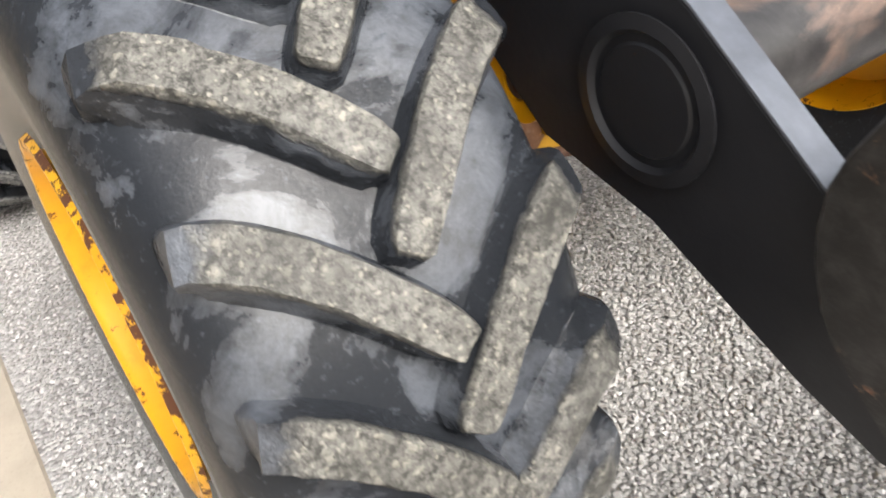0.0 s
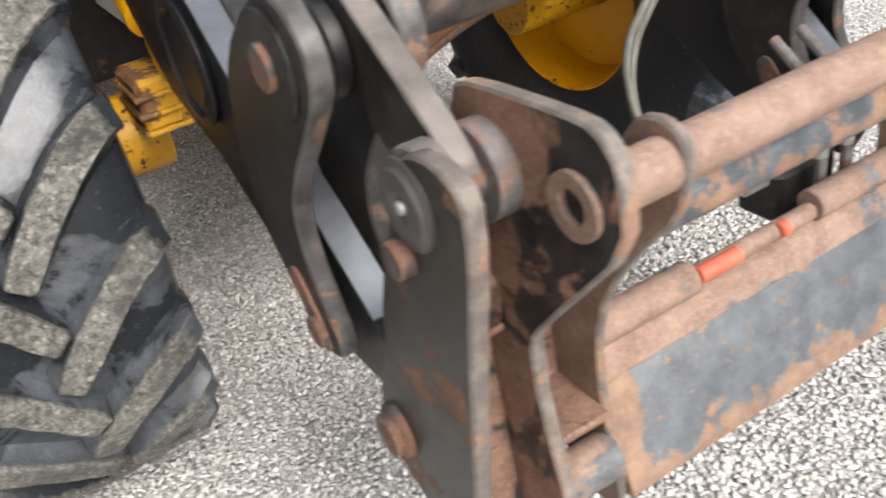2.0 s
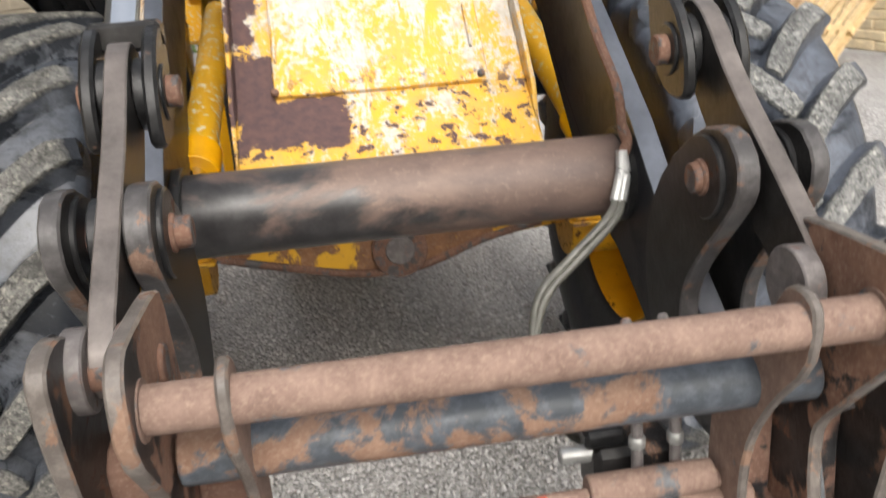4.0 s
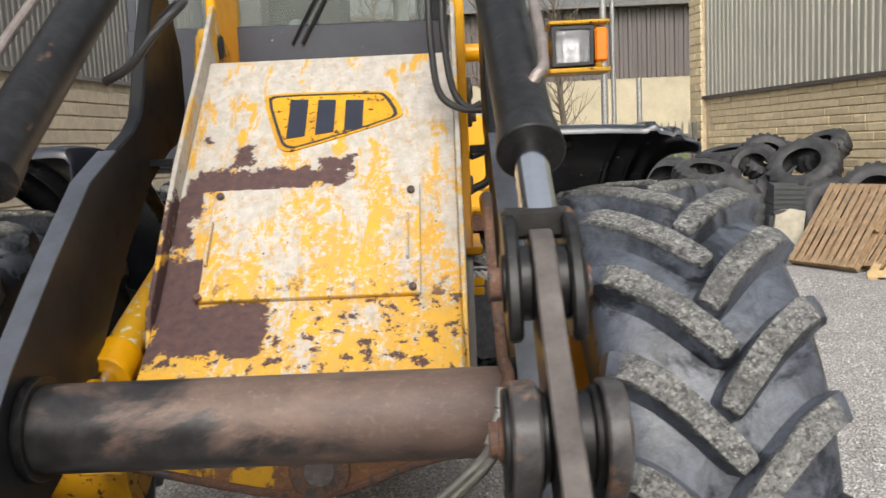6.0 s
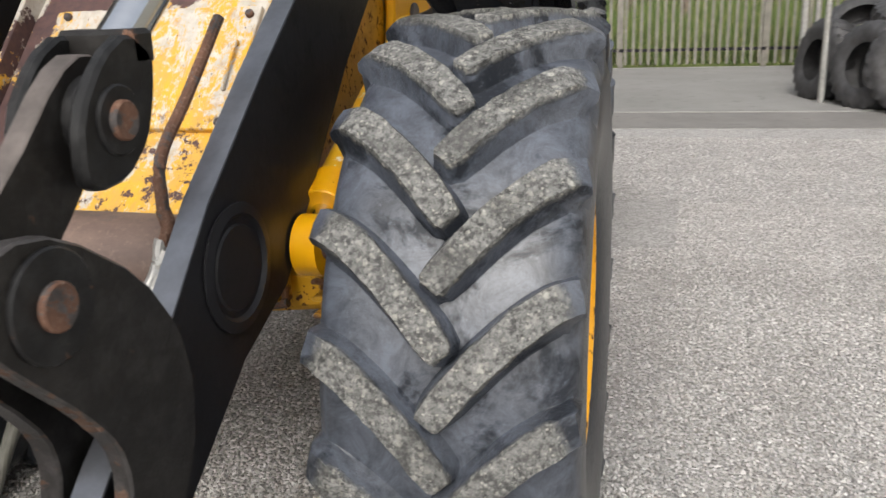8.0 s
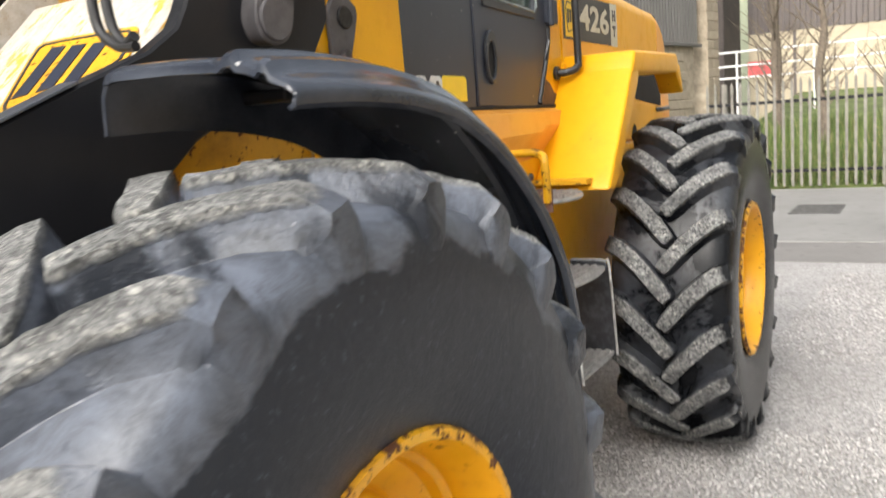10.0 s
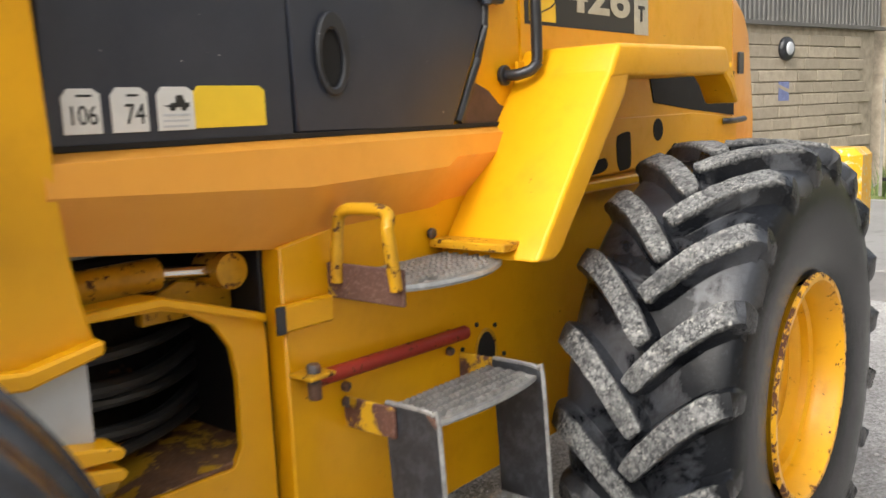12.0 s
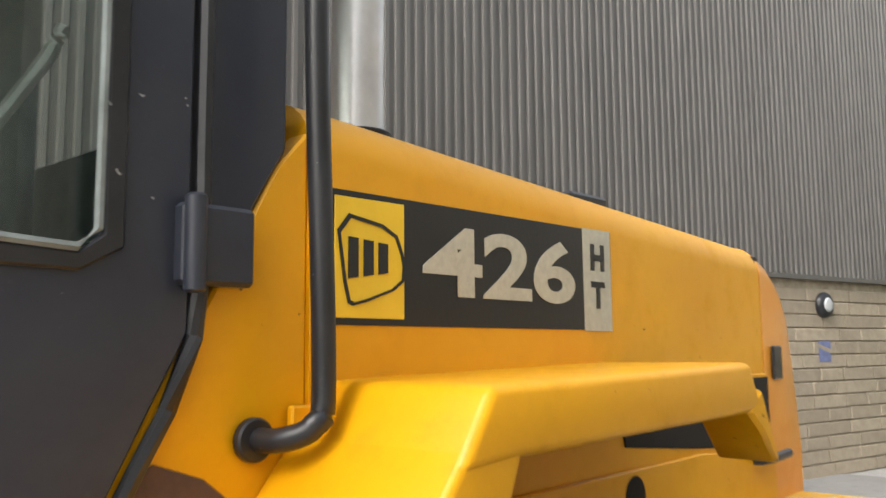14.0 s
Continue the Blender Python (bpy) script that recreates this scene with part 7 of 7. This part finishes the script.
PILE = [  # x, y, z, yaw of the axle, lean, radius, width, rim radius
    (6.12, 11.45, 0.575, 70, 8, 0.58, 0.46, 0.31), (5.70, 11.95, 0.52, 35, 12, 0.55, 0.45, 0.29), (5.25, 12.9, 0.52, 20, 10, 0.55, 0.42, 0.28), (5.75, 13.3, 0.95, 55, 50, 0.52, 0.40, 0.28),
    (6.55, 12.6, 0.50, 80, 20, 0.52, 0.4, 0.27), (6.30, 12.9, 1.05, 100, 70, 0.5, 0.38, 0.26), (7.05, 12.9, 1.15, 60, 25, 0.40, 0.3, 0.22), (6.85, 13.5, 1.30, 30, 80, 0.5, 0.4, 0.25),
    (7.30, 12.4, 0.55, 95, 30, 0.55, 0.42, 0.28), (7.55, 12.2, 1.15, 50, 45, 0.50, 0.42, 0.27), (7.75, 11.6, 0.52, 80, 25, 0.52, 0.42, 0.28), (7.95, 12.6, 1.40, 20, 60, 0.42, 0.36, 0.22),
    (8.15, 11.2, 0.75, 70, 35, 0.50, 0.4, 0.27), (7.35, 13.2, 1.30, 85, 40, 0.42, 0.34, 0.22), (6.5, 11.9, 0.45, 20, 15, 0.46, 0.36, 0.25)]
for i, (x, y, z, yaw, lean, R, w, rim) in enumerate(PILE):
    scrap_tyre(pose(x, y, z) @ Matrix.Rotation(radians(yaw), 4, "Z") @ Matrix.Rotation(radians(lean), 4, "Y"), R, w, rim, i)


def pallet(m, mat, label, n=9, ln=1.2, wd=1.0):
    root = new("pallet")
    root.matrix_basis = m
    WORLD[root] = m.copy()
    tagged(root, label, "pallet", "wooden pallets")
    for k in range(n):
        y = (k + 0.5) * wd / n
        part("board", boxm((0, y - wd / n * 0.33, 0.10), (ln, y + wd / n * 0.33, 0.12), 0.003), mat, root, "", m)
    for k in range(3):
        x = 0.05 + k * (ln - 0.1) / 2
        part("bearer", boxm((x - 0.045, 0, 0.022), (x + 0.045, wd, 0.10), 0.004), mat, root, "", m)
    for k in range(3):
        y = 0.06 + k * (wd - 0.12) / 2
        part("base_board", boxm((0, y - 0.05, 0), (ln, y + 0.05, 0.02), 0.003), mat, root, "", m)
    return root


def leaning(x, y, yaw, lean):
    """Stands on an edge and leans over by so many degrees, boards to the open yard."""
    a, l = radians(yaw), radians(lean)
    v = Vector((math.cos(a), math.sin(a), 0))
    u = Vector((math.sin(a) * math.sin(l), -math.cos(a) * math.sin(l), math.cos(l)))
    n = u.cross(v)
    m = Matrix((u, v, n)).transposed().to_4x4()
    return Matrix.Translation((x, y, 0.0)) @ m


pallet(leaning(7.15, 9.55, 116, 38), M["pallet_old"], "weathered brown wooden pallet leaning on the tyres")
pallet(leaning(7.42, 9.45, 112, 40), M["pallet_old"], "weathered brown wooden pallet leaning on the tyres")
pallet(leaning(7.85, 8.75, 112, 48), M["pallet_new"], "fresh yellow wooden pallet leaning on the stack", 7)
pallet(pose(7.9, 8.6, 0.0, 0, 0, 60), M["pallet_new"], "fresh yellow wooden pallet lying on gravel", 7)
thing("board", boxm((-0.20, -0.02, 0), (0.20, 0.02, 0.72), 0.006), M["board"], "pale board leaning on the scrap tyres", "board", m=pose(6.72, 10.75, 0, -14, 12, 0))


def crate(m):
    root = new("crate")
    root.matrix_basis = m
    WORLD[root] = m.copy()
    tagged(root, "dark plastic crate stacked on the others", "crate", "crate stack")
    part("base", boxm((-0.21, -0.15, 0), (0.21, 0.15, 0.012), 0.003), M["crate"], root, "", m)
    for a, b in (((-0.21, -0.15, 0.012), (0.21, -0.135, 0.06)), ((-0.21, 0.135, 0.012), (0.21, 0.15, 0.06)), ((-0.21, -0.135, 0.012), (-0.195, 0.135, 0.06)), ((0.195, -0.135, 0.012), (0.21, 0.135, 0.06))):
        part("side", boxm(a, b, 0.003), M["crate"], root, "", m)
    return root


for k in range(6):
    crate(pose(6.80 + 0.012 * k, 11.05, 0.62 + 0.066 * k, 4, 3, 10 - 3 * k))
thing("plastic_box", boxm((6.58, 10.92, 0.0), (7.02, 11.25, 0.62), 0.02), M["crate"], "dark plastic box under the crates", "box")

# lamp poles
for x, y, r, h in ((5.16, 12.3, 0.045, 2.6), (5.35, 16.4, 0.07, 9.0), (5.62, 16.9, 0.05, 9.0)):
    thing("pole", rod((0, 0, 0), (0, 0, h), r, r * 0.8, seg=14), M["galv"], "tall grey steel pole", "pole", "steel poles", m=pose(x, y, 0))


# bare trees behind the fence
M["bark"] = plain("bare_bark", (0.16, 0.13, 0.10), 0.9, 0, 0.35, 14, 0.4)
M["ivy"] = plain("ivy_leaf", (0.05, 0.075, 0.03), 0.6, 0, 0.5, 20)


def bare_tree(m, h, seed):
    rnd = random.Random(seed)
    root = new("bare_tree")
    root.matrix_basis = m
    WORLD[root] = m.copy()
    tagged(root, "leafless tree with many thin grey twigs", "tree", "bare trees")
    trunk = [Vector((0, 0, 0))]
    for k in range(6):
        trunk.append(trunk[-1] + Vector((rnd.uniform(-0.12, 0.12), rnd.uniform(-0.12, 0.12), h / 6)))
    part("trunk", add_pipe(bmesh.new(), curve_pts(trunk, 3), 0.11, 9, 0.25), M["bark"], root, "", m)
    for k in range(46):
        bm = bmesh.new()
        i = rnd.randrange(1, 6)
        p = trunk[i].lerp(trunk[i + 1], rnd.random()) if i < 6 else trunk[i]
        a = rnd.random() * 6.283
        ln = rnd.uniform(0.6, 1.7)
        pts = [p]
        d = Vector((math.cos(a), math.sin(a), rnd.uniform(0.5, 1.3))).normalized()
        for s in range(4):
            pts.append(pts[-1] + d * ln / 4)
            d = (d + Vector((rnd.uniform(-0.3, 0.3), rnd.uniform(-0.3, 0.3), rnd.uniform(-0.05, 0.3)))).normalized()
        add_pipe(bm, pts, 0.022, 5, 0.25)
        for s in range(3):
            q = pts[rnd.randrange(1, 5)]
            e = (d + Vector((rnd.uniform(-0.9, 0.9), rnd.uniform(-0.9, 0.9), rnd.uniform(-0.2, 0.6)))).normalized()
            add_pipe(bm, [q, q + e * ln * 0.25, q + e * ln * 0.45 + Vector((0, 0, 0.05))], 0.009, 4, 0.3)
        part("branch", bm, M["bark"], root, "", m)
    return root


for i, (x, y, h) in enumerate(((0.6, 20.6, 5.5), (-0.6, 22.0, 6.5), (1.9, 22.5, 5.0), (3.4, 21.5, 6.0), (-1.2, 24.5, 7.0), (5.5, 23.0, 6.0))):
    bare_tree(pose(x, y, 0.3), h, 40 + i)
